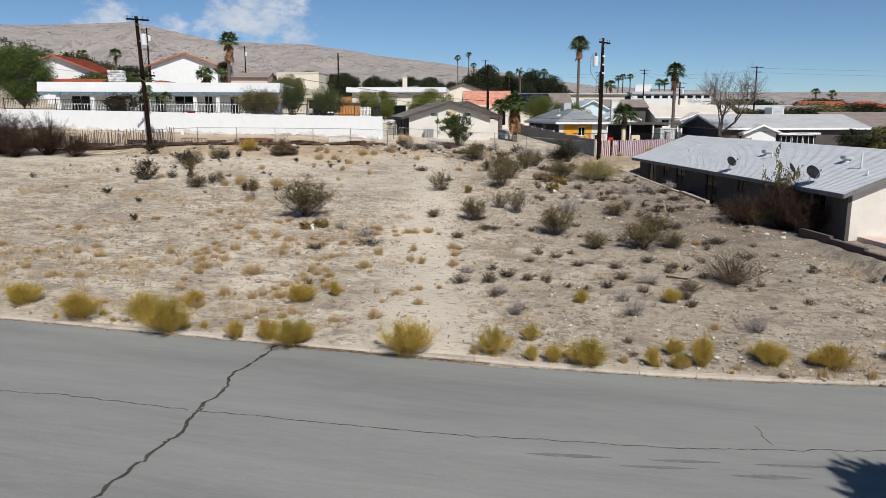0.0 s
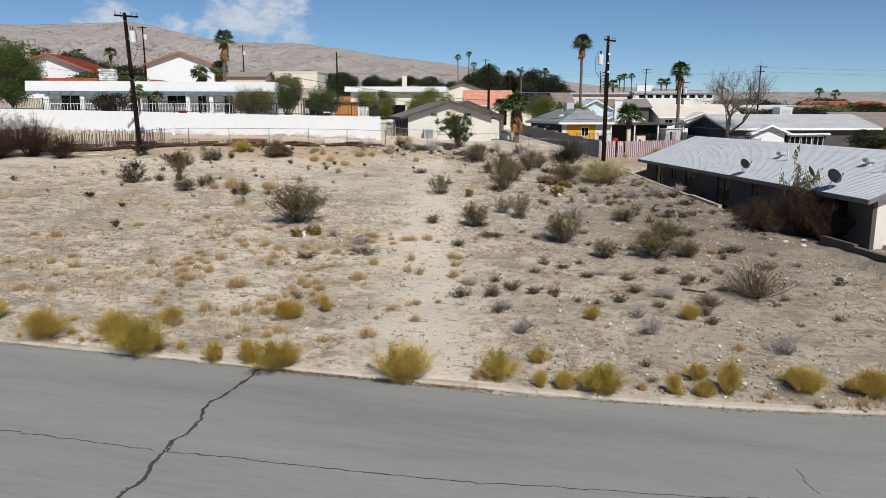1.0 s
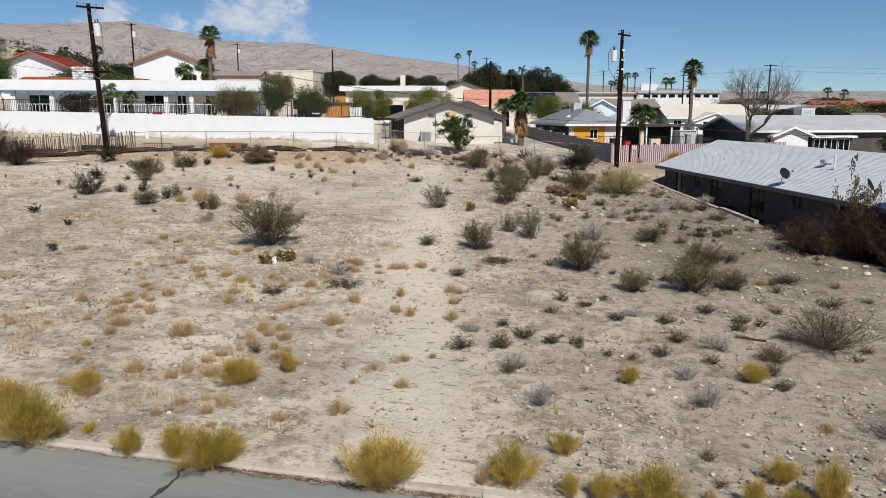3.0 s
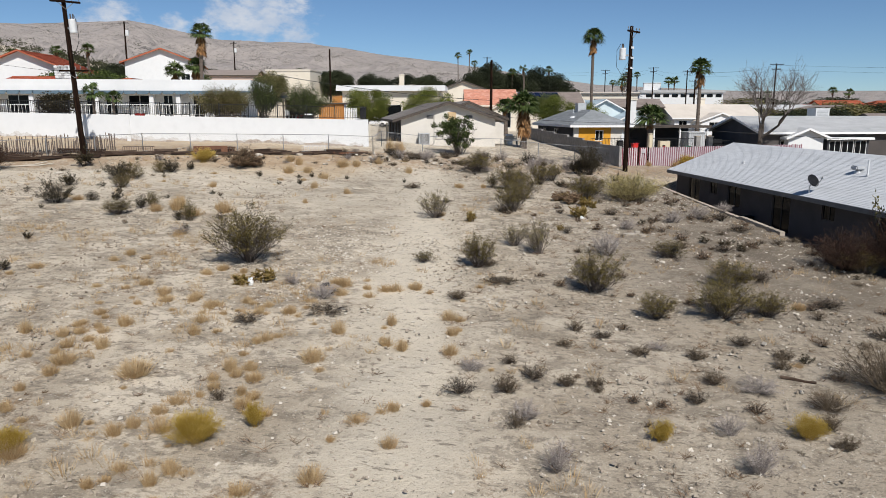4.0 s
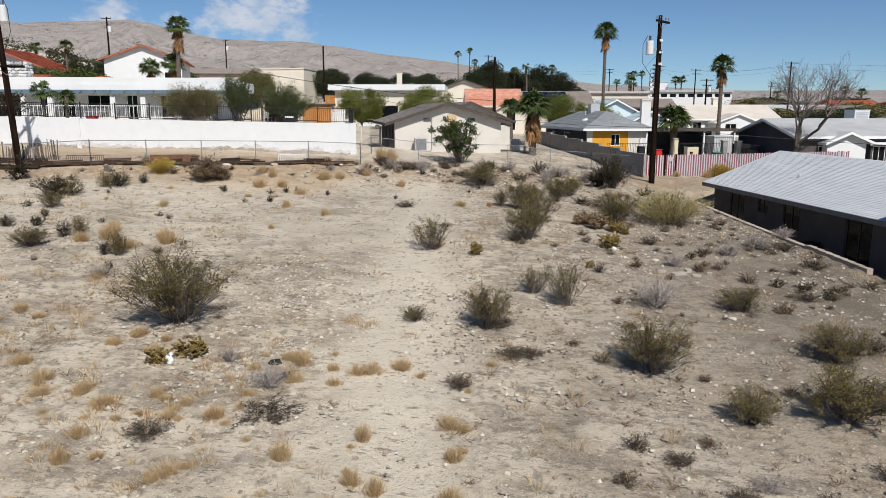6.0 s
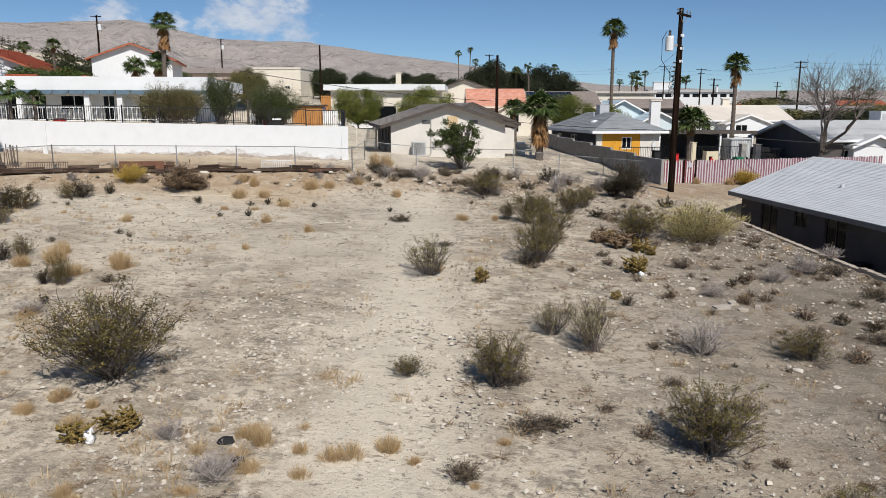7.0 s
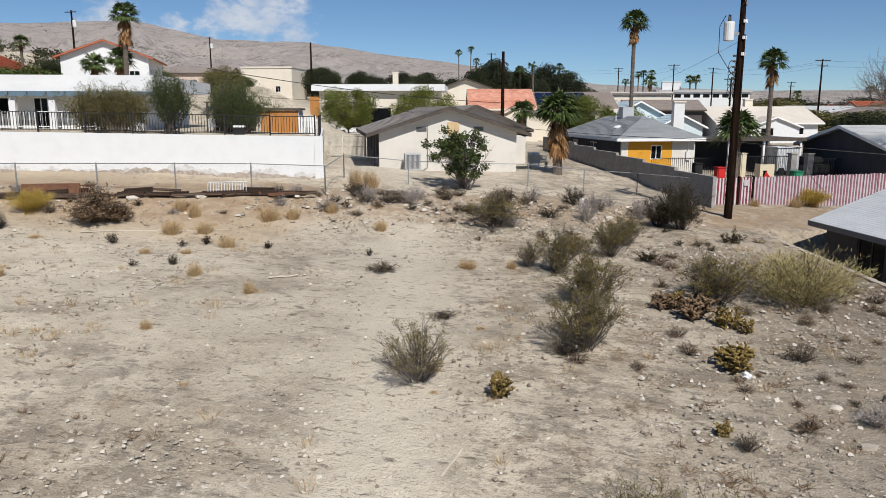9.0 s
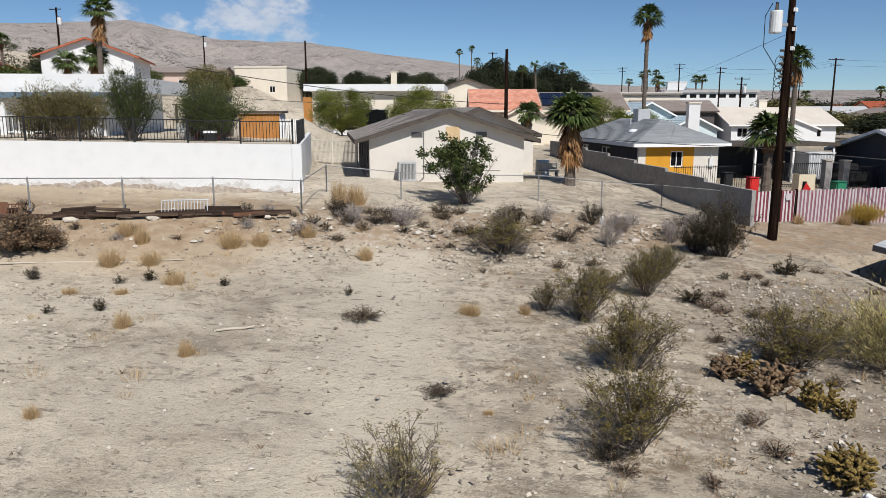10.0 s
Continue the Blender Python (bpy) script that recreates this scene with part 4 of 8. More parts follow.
    if planes:
        bm = bmesh.new()
        for pl in planes:
            q = [p for i, p in enumerate(pl) if p not in pl[:i]]
            slab(bm, q, th)
        part("roof", bm, roof_mat, hs)
        if row:
            bm = bmesh.new()
            for pl in planes:
                run = (Vector(pl[3]) - Vector(pl[0])).length
                courses(bm, pl, max(3, int(run / row)), seg, lift, rnd)
            tagged(part("shingles", bm, roof_mat, hs), kind="stuff")
        # barge boards and fascia just outside the roof edge
        for pl in planes:
            A, B, C, D = [Vector(p) for p in pl]
            edges = [(A, B)] + ([] if roof == "hip" else [(B, C), (D, A)])
            ctr = (A + B + C + D) / 4
            for p, q in edges:
                bm = bmesh.new()
                out = (p + q) / 2 - ctr
                dirv = (q - p).normalized()
                out = (out - dirv * out.dot(dirv))
                out.z = 0
                out = out.normalized() * 0.035
                lo = Vector((0, 0, -0.21))
                v = [bm.verts.new(r) for r in (p + Vector((0, 0, -0.005)), q + Vector((0, 0, -0.005)), q + lo, p + lo, p + out + Vector((0, 0, -0.005)), q + out + Vector((0, 0, -0.005)), q + out + lo, p + out + lo)]
                for f in ((0, 1, 5, 4), (4, 5, 6, 7), (3, 7, 6, 2), (0, 4, 7, 3), (1, 2, 6, 5)):
                    bm.faces.new([v[i] for i in f])
                bmesh.ops.recalc_face_normals(bm, faces=bm.faces)
                part("fascia", bm, trim_mat, hs)
    return hs


def rh_house():
    """The low grey house beside the lot; its long side faces the lot."""
    far = along_rh(0.45, 0.55)
    # local x runs from far to near along the lot side, so the front is the lot side
    m_rot = math.degrees(math.atan2(RH_U[1], RH_U[0]))
    # shade is put into the long wall's colour; the lit near end stays beige
    hs = house("grey_house", far[0], far[1], 1.68, m_rot, 27.1, 8.1, 2.28, "gable_side", 1.6, GREY_AND_SHADE_STUCCO, SHINGLE_GREY, TRIM_GREY,
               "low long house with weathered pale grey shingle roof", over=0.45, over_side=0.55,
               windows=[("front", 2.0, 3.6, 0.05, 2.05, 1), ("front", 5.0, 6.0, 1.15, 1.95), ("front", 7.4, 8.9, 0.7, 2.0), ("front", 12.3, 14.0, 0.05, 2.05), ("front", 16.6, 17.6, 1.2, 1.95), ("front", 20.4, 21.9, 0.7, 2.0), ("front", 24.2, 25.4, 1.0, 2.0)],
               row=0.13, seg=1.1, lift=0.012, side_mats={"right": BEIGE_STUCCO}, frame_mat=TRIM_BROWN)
    return hs


rh_house()


def gable_house():
    """The beige house behind the back fence; its gable end faces the lot."""
    # left wall is beige too; its dark colour holds the shade away from the sun
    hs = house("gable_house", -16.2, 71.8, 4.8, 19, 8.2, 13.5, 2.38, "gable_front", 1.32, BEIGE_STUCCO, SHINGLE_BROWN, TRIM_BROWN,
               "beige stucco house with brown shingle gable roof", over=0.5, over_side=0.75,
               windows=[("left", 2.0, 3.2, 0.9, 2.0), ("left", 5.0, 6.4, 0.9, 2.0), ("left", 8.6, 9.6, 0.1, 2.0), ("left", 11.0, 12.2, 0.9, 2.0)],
               row=0.17, seg=0.9, lift=0.028, side_mats={"left": DARK_AND_SHADE_STUCCO}, frame_mat=TRIM_BROWN)
    part("boarded_opening", box(4.0, 4.72, -0.05, -0.004, 2.2, 2.95), PLYWOOD, hs, "plywood board over a gable opening")
    for x in (2.2, 5.6):
        v = part("vent", box(x - 0.02, x + 0.57, -0.012, -0.004, 2.4, 2.68), TRIM_GREY, hs)
        for i in range(5):
            part("slat", box(x, x + 0.55, -0.035, -0.0125, 2.42 + i * 0.05, 2.445 + i * 0.05), TRIM_GREY, v)
    bm = bmesh.new()
    tube(bm, [(2.82, -0.04, 0.3), (2.82, -0.04, 2.7)], [0.025, 0.025], 6)
    tube(bm, [(2.82, -0.04, 0.3), (2.55, -0.08, 0.12)], [0.02, 0.02], 6)
    part("conduit", bm, TRIM_GREY, hs)
    part("meter_box", box(2.92, 3.1, -0.1, -0.004, 0.75, 1.0), METAL_GREY, hs)
    part("wall_joint", box(2.95, 6.9, -0.012, -0.003, 0.62, 0.65), TRIM_GREY, hs)
    bm = bmesh.new()
    bx(bm, 3.95, 4.75, -0.28, -0.006, 1.98, 2.02)
    for x in (4.0, 4.7):
        bx(bm, x - 0.02, x + 0.02, -0.26, -0.006, 1.8, 1.98)
    part("shelf_bracket", bm, TRIM_BROWN, hs)
    house("rear_wing", -16.2 + 0.9455 * 3.4 - 0.3256 * 6.0, 71.8 + 0.3256 * 3.4 + 0.9455 * 6.0, 4.8, 19, 7.0, 11, 2.38, "gable_front", 1.45, BEIGE_STUCCO, SHINGLE_BROWN, TRIM_BROWN,
          "rear wing of the beige house with brown shingle roof", over=0.4, row=0.17, seg=0.9)


gable_house()


def ac_unit():
    c = np.array((-16.2, 71.8)) + U * 1.85 - V * 0.75
    u = base("air_conditioner", pose(c[0], c[1], land1(*c) - 0.02, 0, 0, 19), "pale grey air-conditioning condenser on a pad", "air conditioner")
    part("pad", box(-0.55, 0.55, -0.5, 0.5, -0.2, 0.08), CONCRETE, u)
    bm = bmesh.new()
    for sx in (-1, 1):
        for sy in (-1, 1):
            bx(bm, sx * 0.42 - 0.03, sx * 0.42 + 0.03, sy * 0.36 - 0.03, sy * 0.36 + 0.03, 0.08, 0.95)
    bx(bm, -0.45, 0.45, -0.39, 0.39, 0.95, 1.02)
    bx(bm, -0.45, 0.45, -0.39, 0.39, 0.08, 0.16)
    part("frame", bm, METAL_GREY, u)
    part("coil", box(-0.4, 0.4, -0.34, 0.34, 0.16, 0.95), TRIM_GREY, u)
    bm = bmesh.new()
    for i in range(11):
        x = -0.36 + i * 0.072
        bx(bm, x - 0.014, x + 0.014, -0.385, -0.36, 0.16, 0.95)
    for i in range(9):
        y = -0.3 + i * 0.075
        for x in (-0.435, 0.415):
            bx(bm, x, x + 0.02, y - 0.014, y + 0.014, 0.16, 0.95)
    part("grille", bm, METAL_GREY, u)


ac_unit()


def mustard_house():
    c = np.array((-2.3, 83.1)) + U * 0.75 + V * 0.5
    # the sunless left side is shaded by a darker wall colour
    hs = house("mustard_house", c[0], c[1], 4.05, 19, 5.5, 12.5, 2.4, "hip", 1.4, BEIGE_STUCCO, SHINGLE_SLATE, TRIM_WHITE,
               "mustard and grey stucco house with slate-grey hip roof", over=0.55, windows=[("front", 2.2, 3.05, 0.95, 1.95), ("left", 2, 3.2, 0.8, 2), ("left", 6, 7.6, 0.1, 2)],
               row=0.2, seg=0.9, side_mats={"left": DARK_AND_SHADE_STUCCO})
    bm = bmesh.new()
    for a, b, z0, z1 in ((0.5, 2.2, -0.2, 2.36), (3.05, 3.8, -0.2, 2.36), (2.2, 3.05, -0.2, 0.95), (2.2, 3.05, 1.95, 2.36)):
        bx(bm, a, b, -0.012, -0.003, z0, z1)
    part("painted_panel", bm, MUSTARD, hs, "mustard orange painted wall panel")
    part("meter_box", box(4.85, 5.15, -0.14, -0.004, 0.9, 1.5), METAL_LIGHT, hs)
    bm = bmesh.new()
    tube(bm, [(5.0, -0.05, 1.5), (5.0, -0.05, 2.3)], [0.03, 0.03], 6)
    part("conduit", bm, METAL_LIGHT, hs)
    bm = bmesh.new()
    bmesh.ops.create_uvsphere(bm, u_segments=12, v_segments=6, radius=0.4, matrix=Matrix.Translation((1.0, 3.2, 3.1)) @ Matrix.Diagonal((1, 1, 0.5, 1)))
    part("skylight_dome", bm, ROOF_WHITE, hs)
    for px, py, pz in ((1.9, 6.0, 3.5), (3.9, 3.6, 3.4)):
        bm = bmesh.new()
        tube(bm, [(px, py, pz - 0.5), (px, py, pz + 0.5)], [0.07, 0.07], 8)
        part("vent_pipe", bm, METAL_GREY, hs)
    part("cooler", box(2.3, 3.2, 5.6, 6.5, 3.6, 4.65), METAL_GREY, hs, "grey rooftop cooler box")
    # the flat-roofed porch on the far side
    o = c + U * 5.75 + V * 1.0
    pc = base("carport", pose(o[0], o[1], 3.9, 0, 0, 19), "dark flat carport with slim posts", "carport")
    part("roof", box(0, 9.2, 0, 5, 2.35, 2.52), TRIM_BROWN, pc)
    part("fascia", box(-0.02, 9.22, -0.06, -0.002, 2.3, 2.56), TRIM_BROWN, pc)
    for x in (0.3, 3.1, 5.9, 8.9):
        part("post", box(x - 0.07, x + 0.07, 0.1, 0.24, -0.4, 2.35), TRIM_WHITE, pc)
    # dark back wall, coloured to deepen the shade under the carport roof
    part("back_wall", box(0, 9.2, 4.8, 5.0, -0.4, 2.35), DARK_AND_SHADE_STUCCO, pc)


mustard_house()


def flat_house():
    """The long white flat-roofed house on the terrace, parallel to the white wall."""
    L, z = 20.2, 7.0
    o = WW_O + WW_U * -31.5 + WW_V * 10.7
    rot = math.degrees(WW_A)
    wins = [("front", 1.1, 2.9, 0.4, 2.17, 1), ("front", 4.7, 6.3, 0.15, 2.17, 1), ("front", 7.5, 8.5, 0.15, 2.17, 0), ("front", 9.1, 10.1, 0.15, 2.17, 1), ("front", 11.0, 12.9, 1.15, 2.17, 1), ("front", 13.9, 14.75, 0.15, 2.17, 1), ("front", 16.4, 17.4, 0.15, 2.17, 1)]
    hs = house("flat_roofed_house", o[0], o[1], z, rot, L, 11, 2.56, "flat", 0, WHITE_STUCCO, ROOF_WHITE, ROOF_WHITE, "long white flat-roofed house with veranda columns", over=1.4, windows=wins, parapet=0.85)
    for x in (0.2, 3.4, 6.7, 8.62, 13.1, 15.3, 17.8, 19.9):
        part("column", box(x, x + 0.36, -1.3, -0.98, -0.3, 2.55), WHITE_STUCCO, hs)
    for j in range(22):
        part("valance", box(-1.3 + j * 1.04, -0.42 + j * 1.04, -1.5, -1.44, 2.2, 2.49), TRIM_BLUE, hs, "blue-grey awning valance piece")
        part("beam_end", box(-0.4 + j * 1.04, -0.28 + j * 1.04, -1.62, -1.44, 2.3, 2.49), TRIM_BLUE, hs)
    # a squat chimney of rounded pale stones
    bm = bmesh.new()
    rnd = random.Random(7)
    for r in range(7):
        for q in range(5):
            for e in (-0.25, 0.25, 0.75):
                bmesh.ops.create_icosphere(bm, subdivisions=1, radius=0.2, matrix=Matrix.Translation((3.0 + q * 0.29 + rnd.uniform(-0.05, 0.05), 6.0 + e, 3.4 + r * 0.23)) @ Matrix.Diagonal((1.1, 1.5, rnd.uniform(0.75, 0.95), 1)))
    part("stone_chimney", bm, CHIMNEY_STONE, hs, "squat chimney of rounded grey and white stones")
    # the veranda's white rail
    rl = base("veranda_rail", pose(o[0], o[1], z, 0, 0, rot), "white veranda rail between the columns", "railing")
    for q in (0.45, 1.3):
        part("rail", box(0, L, -1.16, -1.1, q, q + 0.06), TRIM_WHITE, rl)
    for i in range(int(L / 0.3)):
        part("baluster", box(i * 0.3, i * 0.3 + 0.03, -1.145, -1.115, 0.45, 1.3), TRIM_WHITE, rl)


flat_house()


def red_gable(name, x, y, z, rot, w, d, h, rise, label, roof_mat=None, wall=None, **k):
    return house(name, x, y, z, rot, w, d, h, k.pop("roof", "gable_front"), rise, wall or WHITE_STUCCO, roof_mat or TILE_RED, k.pop("trim", TILE_RED), label, over=k.pop("over", 0.8), row=k.pop("row", 0.35), seg=k.pop("seg", 0.35), lift=0.06, **k)


def utility_pole(name, x, y, z, top, lean=(0.0, 0.0), arms=((0.35, 1.2),), rot=0.0, tank=None, ty=-0.1, label="dark wooden utility pole with cross-arm and insulators", r=0.16, detail=True):
    """A wooden pole; arms: (distance below the top, half length)."""
    H = top - z
    p = base(name, pose(x, y, z, lean[1], lean[0], rot), label, "utility pole", group="utility poles")
    bm = bmesh.new()
    tube(bm, [(0, 0, -0.5), (0, 0, H * 0.5), (0, 0, H)], [r, r * 0.86, r * 0.68], 12)
    part("pole", bm, WOOD_POLE, p)
    for dn, hl in arms:
        zz = H - dn
        part("cross_arm", box(-hl, hl, -r * 0.7 - 0.1, -r * 0.7, zz - 0.06, zz + 0.06), WOOD_POLE, p)
        if detail:
            for s in (-1, 1):
                bm = bmesh.new()
                tube(bm, [(s * hl * 0.6, -r * 0.7 - 0.05, zz), (0, -r * 0.7 - 0.02, zz - 0.45)], [0.018, 0.018], 5)
                part("brace", bm, GALV, p)
        for f in (-0.92, -0.45, 0.45, 0.92):
            bm = bmesh.new()
            tube(bm, [(f * hl, -r * 0.7 - 0.05, zz + 0.06), (f * hl, -r * 0.7 - 0.05, zz + 0.16), (f * hl, -r * 0.7 - 0.05, zz + 0.17), (f * hl, -r * 0.7 - 0.05, zz + 0.27)], [0.015, 0.015, 0.05, 0.035], 7)
            part("insulator", bm, TRIM_GREY, p)
    if tank:
        tx, dn, tr, th = tank
        bm = bmesh.new()
        zz = H - dn
        prof = [(zz - th, tr * 0.9), (zz - th + 0.04, tr), (zz - 0.05, tr), (zz, tr * 0.94)]
        tube(bm, [(tx, ty, q) for q, _ in prof], [rr for _, rr in prof], 16)
        t = part("transformer", bm, METAL_LIGHT, p, "pale grey cylindrical transformer can")
        bm = bmesh.new()
        for s in (-1, 1):
            tube(bm, [(tx + s * tr * 0.4, ty, zz), (tx + s * tr * 0.4, ty, zz + 0.3)], [0.05, 0.03], 7)
        part("bushing", bm, TRIM_BROWN, t)
        part("mount", box(0, math.hypot(tx, ty), -0.05, 0.05, zz - th * 0.7, zz - th * 0.55, m=Matrix.Rotation(math.atan2(ty, tx), 4, "Z")), GALV, p)
        bm = bmesh.new()
        pts = [(tx * 1.3, ty * 1.3, zz + 0.28), (tx * 1.75, ty * 1.75, zz - 0.2), (tx * 1.7, ty * 1.7, zz - th - 0.5), (tx * 0.7, ty * 0.7, zz - th - 1.3), (tx * 0.2, ty * 0.2, zz - th - 1.6)]
        tube(bm, pts, [0.016] * 5, 5)
        part("lead_wire", bm, IRON_BLACK, p)
    return p


def right_pole():
    p = utility_pole("utility_pole", 2.07, 65.7, 3.2, 13.75, lean=(-0.6, 0.4), rot=62, arms=((0.38, 1.0),), tank=(-0.34, 1.5, 0.23, 0.82), ty=0.44, r=0.17)
    bm = bmesh.new()
    tube(bm, [(0.0, -0.17, 0.2), (0.0, -0.155, 8.5)], [0.045, 0.045], 6)
    part("riser_conduit", bm, WOOD_POLE, p, "dark riser conduit strapped to the pole")
    for z in (7.6, 8.3, 9.0):
        part("warning_band", box(-0.15, 0.15, -0.19, -0.1, z, z + 0.14), TRIM_WHITE, p)
    for i in range(5):
        z = 6.0 + i * 0.28
        bm = bmesh.new()
        a = [2 * math.pi * j / 9 for j in range(10)]
        tube(bm, [(-0.61 * (0.3 + 0.16 * math.cos(q)), 0.79 * (0.3 + 0.16 * math.cos(q)), z + 0.3 * math.sin(q)) for q in a], [0.014] * 10, 5, cap=False)
        part("wire_loop", bm, IRON_BLACK, p)
    for i in range(6):
        bm = bmesh.new()
        z = 6.4 + i * 0.24
        tube(bm, [(-0.09, 0.11, z), (-0.18, 0.23, z)], [0.05, 0.045], 6)
        part("splice_knob", bm, TRIM_BROWN, p)


right_pole()
pl = utility_pole("utility_pole", -32.85, 53.2, 4.1, 14.7, lean=(-2.6, -0.3), rot=70, arms=((0.25, 1.0), (4.4, 1.0)), tank=(0.08, 1.3, 0.22, 0.85), ty=-0.5, r=0.18)


def wire(points, sag, r=0.014, name="overhead_wire", label="thin overhead wire strung between poles"):
    bm = bmesh.new()
    for a, b in zip(points, points[1:]):
        a, b = Vector(a), Vector(b)
        q = [a.lerp(b, i / 14) - Vector((0, 0, sag * 4 * (i / 14) * (1 - i / 14))) for i in range(15)]
        tube(bm, q, [r] * 15, 4, cap=False)
    ob = part(name, bm, IRON_BLACK, None)
    tagged(ob, label, "wire", group="overhead wires")


FAR_POLES = [(-92.5, 200, 26.0), (-49.5, 152, 19.8), (-12.3, 105, 14.2), (41.3, 185.7, 18.3), (-88, 143.9, 24.8), (8, 278, 22.2), (20.8, 243, 21), (28.5, 228, 19.2), (23, 176, 14.5), (55.3, 259, 16.8), (-26, 215, 22.5)]
for x, y, top in FAR_POLES:
    small = (x, y) in ((-49.5, 152), (-12.3, 105))
    g = land1(x, y)
    utility_pole("utility_pole", x, y, g, top, arms=() if small else ((0.3, 1.5), (1.3, 1.0)) if x > 0 else ((0.3, 1.1),), rot=random.Random(x).uniform(-25, 25), r=0.2, detail=False, label="distant dark wooden utility pole", tank=(0.6, 1.6, 0.35, 1.1) if (x, y) in ((-92.5, 200), (-88, 143.9), (23, 176)) else None)
for z in (17.9, 16.9):
    wire([(-60, 300, z + 6), (8, 278, z + 3.6), (20.8, 243, z + 2.6), (28.5, 228, z + 1.0), (41.3, 185.7, z), (130, 120, z - 4.5)], 0.9)
wire([(28.5, 228, 18.8), (41.3, 185.7, 17.4)], 0.6)
wire([(2.0, 65.7, 11.4), (8, 278, 21)], 3.0, 0.01)
# the pale service line that crosses low in front of the gable house
wire([(-33, 84, 11.6), (-12.3, 105, 9.2)], 0.4, 0.03)
wire([(-62, 72, 13), (-20.0, 82, 8.95), (2.0, 71.5, 6.9), (40, 62, 5.6)], 0.5, 0.015)


# ---- palms ----
def fan_frond(v, f, origin, direction, length, spread, droop, rnd, blades=11, stalk=0.35):
    """A fan palm leaf: a stalk, then splayed narrow blades that droop."""
    o, d = np.array(origin, float), np.array(direction, float)
    d /= np.linalg.norm(d)
    side = np.cross(d, (0, 0, 1.0))
    side = side / (np.linalg.norm(side) + 1e-6)
    up = np.cross(side, d)
    hub = o + d * length * stalk - np.array((0, 0, droop * 0.1 * length))
    w = 0.025
    i = len(v)
    v += [tuple(o - side * w), tuple(o + side * w), tuple(hub + side * w), tuple(hub - side * w)]
    f.append((i, i + 1, i + 2, i + 3))
    for b in range(blades):
        a = (b / (blades - 1) - 0.5) * 2 * spread + rnd.uniform(-0.06, 0.06)
        dv = d * math.cos(a) + side * math.sin(a) + up * 0.12 * math.cos(3 * a)
        L = length * (1 - stalk) * (1.0 - 0.25 * abs(a) / spread) * rnd.uniform(0.85, 1.1)
        p1 = hub + dv * L * 0.55 - np.array((0, 0, droop * L * 0.12))
        p2 = hub + dv * L - np.array((0, 0, droop * L * rnd.uniform(0.4, 0.7)))
        q = np.cross(dv, up)
        q = q / (np.linalg.norm(q) + 1e-6) * (length * 0.042)
        i = len(v)
        v += [tuple(hub), tuple(p1 - q), tuple(p1 + q), tuple(p2)]
        f += [(i, i + 1, i + 2), (i + 1, i + 3, i + 2)]


def fan_palm(x, y, z, crown, radius, trunk=0.22, skirt=2.0, lean=(0, 0), fronds=46, label="tall fan palm with a brown skirt of dead fronds", seed=1, skirt_w=0.55, name="fan_palm"):
    rnd = random.Random(seed)
    H = crown - z
    p = base(name, pose(x, y, z, lean[1], lean[0], rnd.uniform(0, 360)), label, "palm tree", group="palms")
    bm = bmesh.new()
    k = max(8, int(H / 0.22))
    bend = rnd.uniform(-0.02, 0.02) * H
    pts = [(bend * math.sin(math.pi * i / k), 0, -0.4 + (H + 0.4) * i / k) for i in range(k + 1)]
    tube(bm, pts, [trunk * (1.25 - 0.35 * min(1, i / k * 3)) * (1.06 if i % 2 else 0.94) for i in range(k + 1)], 10)
    part("trunk", bm, PALM_BARK, p)
    v, f = [], []
    for i in range(fronds):
        a, e = i * 2.39996 + rnd.uniform(-0.2, 0.2), rnd.uniform(-0.45, 1.25)
        d = (math.cos(a) * math.cos(e), math.sin(a) * math.cos(e), math.sin(e))
        fan_frond(v, f, (0, 0, H - 0.1), d, radius * rnd.uniform(0.8, 1.1), 1.05, 0.75, rnd, 11)
    link_mesh("crown", v, f, FROND_GREEN, p)
    v, f = [], []
    for i in range(int(fronds * 1.2)):
        a = i * 2.39996
        u = rnd.random()
        zz = H - 0.2 - skirt * 0.75 * u
        d = (math.cos(a) * skirt_w, math.sin(a) * skirt_w, -1.0)
        fan_frond(v, f, (math.cos(a) * trunk * 0.5, math.sin(a) * trunk * 0.5, zz), d, skirt * rnd.uniform(0.35, 0.55), 0.5, 0.5, rnd, 6, 0.3)
    link_mesh("dead_skirt", v, f, FROND_DEAD, p)
    return p


fan_palm(0.2, 104.5, 5.0, 16.9, 1.75, 0.2, 1.9, lean=(0.5, 0), seed=3)
fan_palm(13.1, 105.4, 4.5, 13.3, 1.8, 0.24, 2.2, lean=(1.6, 0), seed=4)
fan_palm(-44.4, 91, 7.2, 16.9, 1.7, 0.24, 2.4, seed=5, lean=(-1, 0))
fan_palm(-45.6, 92, 7.2, 13.2, 1.6, 0.3, 2.6, seed=6, skirt_w=0.4, label="short fan palm with a heavy dead skirt")
fan_palm(-48.6, 92.5, 7.2, 12.8, 1.6, 0.3, 2.6, seed=16, skirt_w=0.4, label="short fan palm with a heavy dead skirt")
fan_palm(-6.0, 74.6, 4.75, 8.6, 1.8, 0.27, 2.5, seed=7, fronds=64, skirt_w=0.5, label="short fan palm with a shaggy brown skirt behind the fence")
fan_palm(5.0, 79.3, 4.0, 7.5, 1.9, 0.27, 1.0, seed=8, fronds=50, label="short green fan palm beside the striped fence")
fan_palm(-9.6, 96, 5.0, 8.6, 1.5, 0.3, 1.0, seed=9, label="short green fan palm behind the beige house")


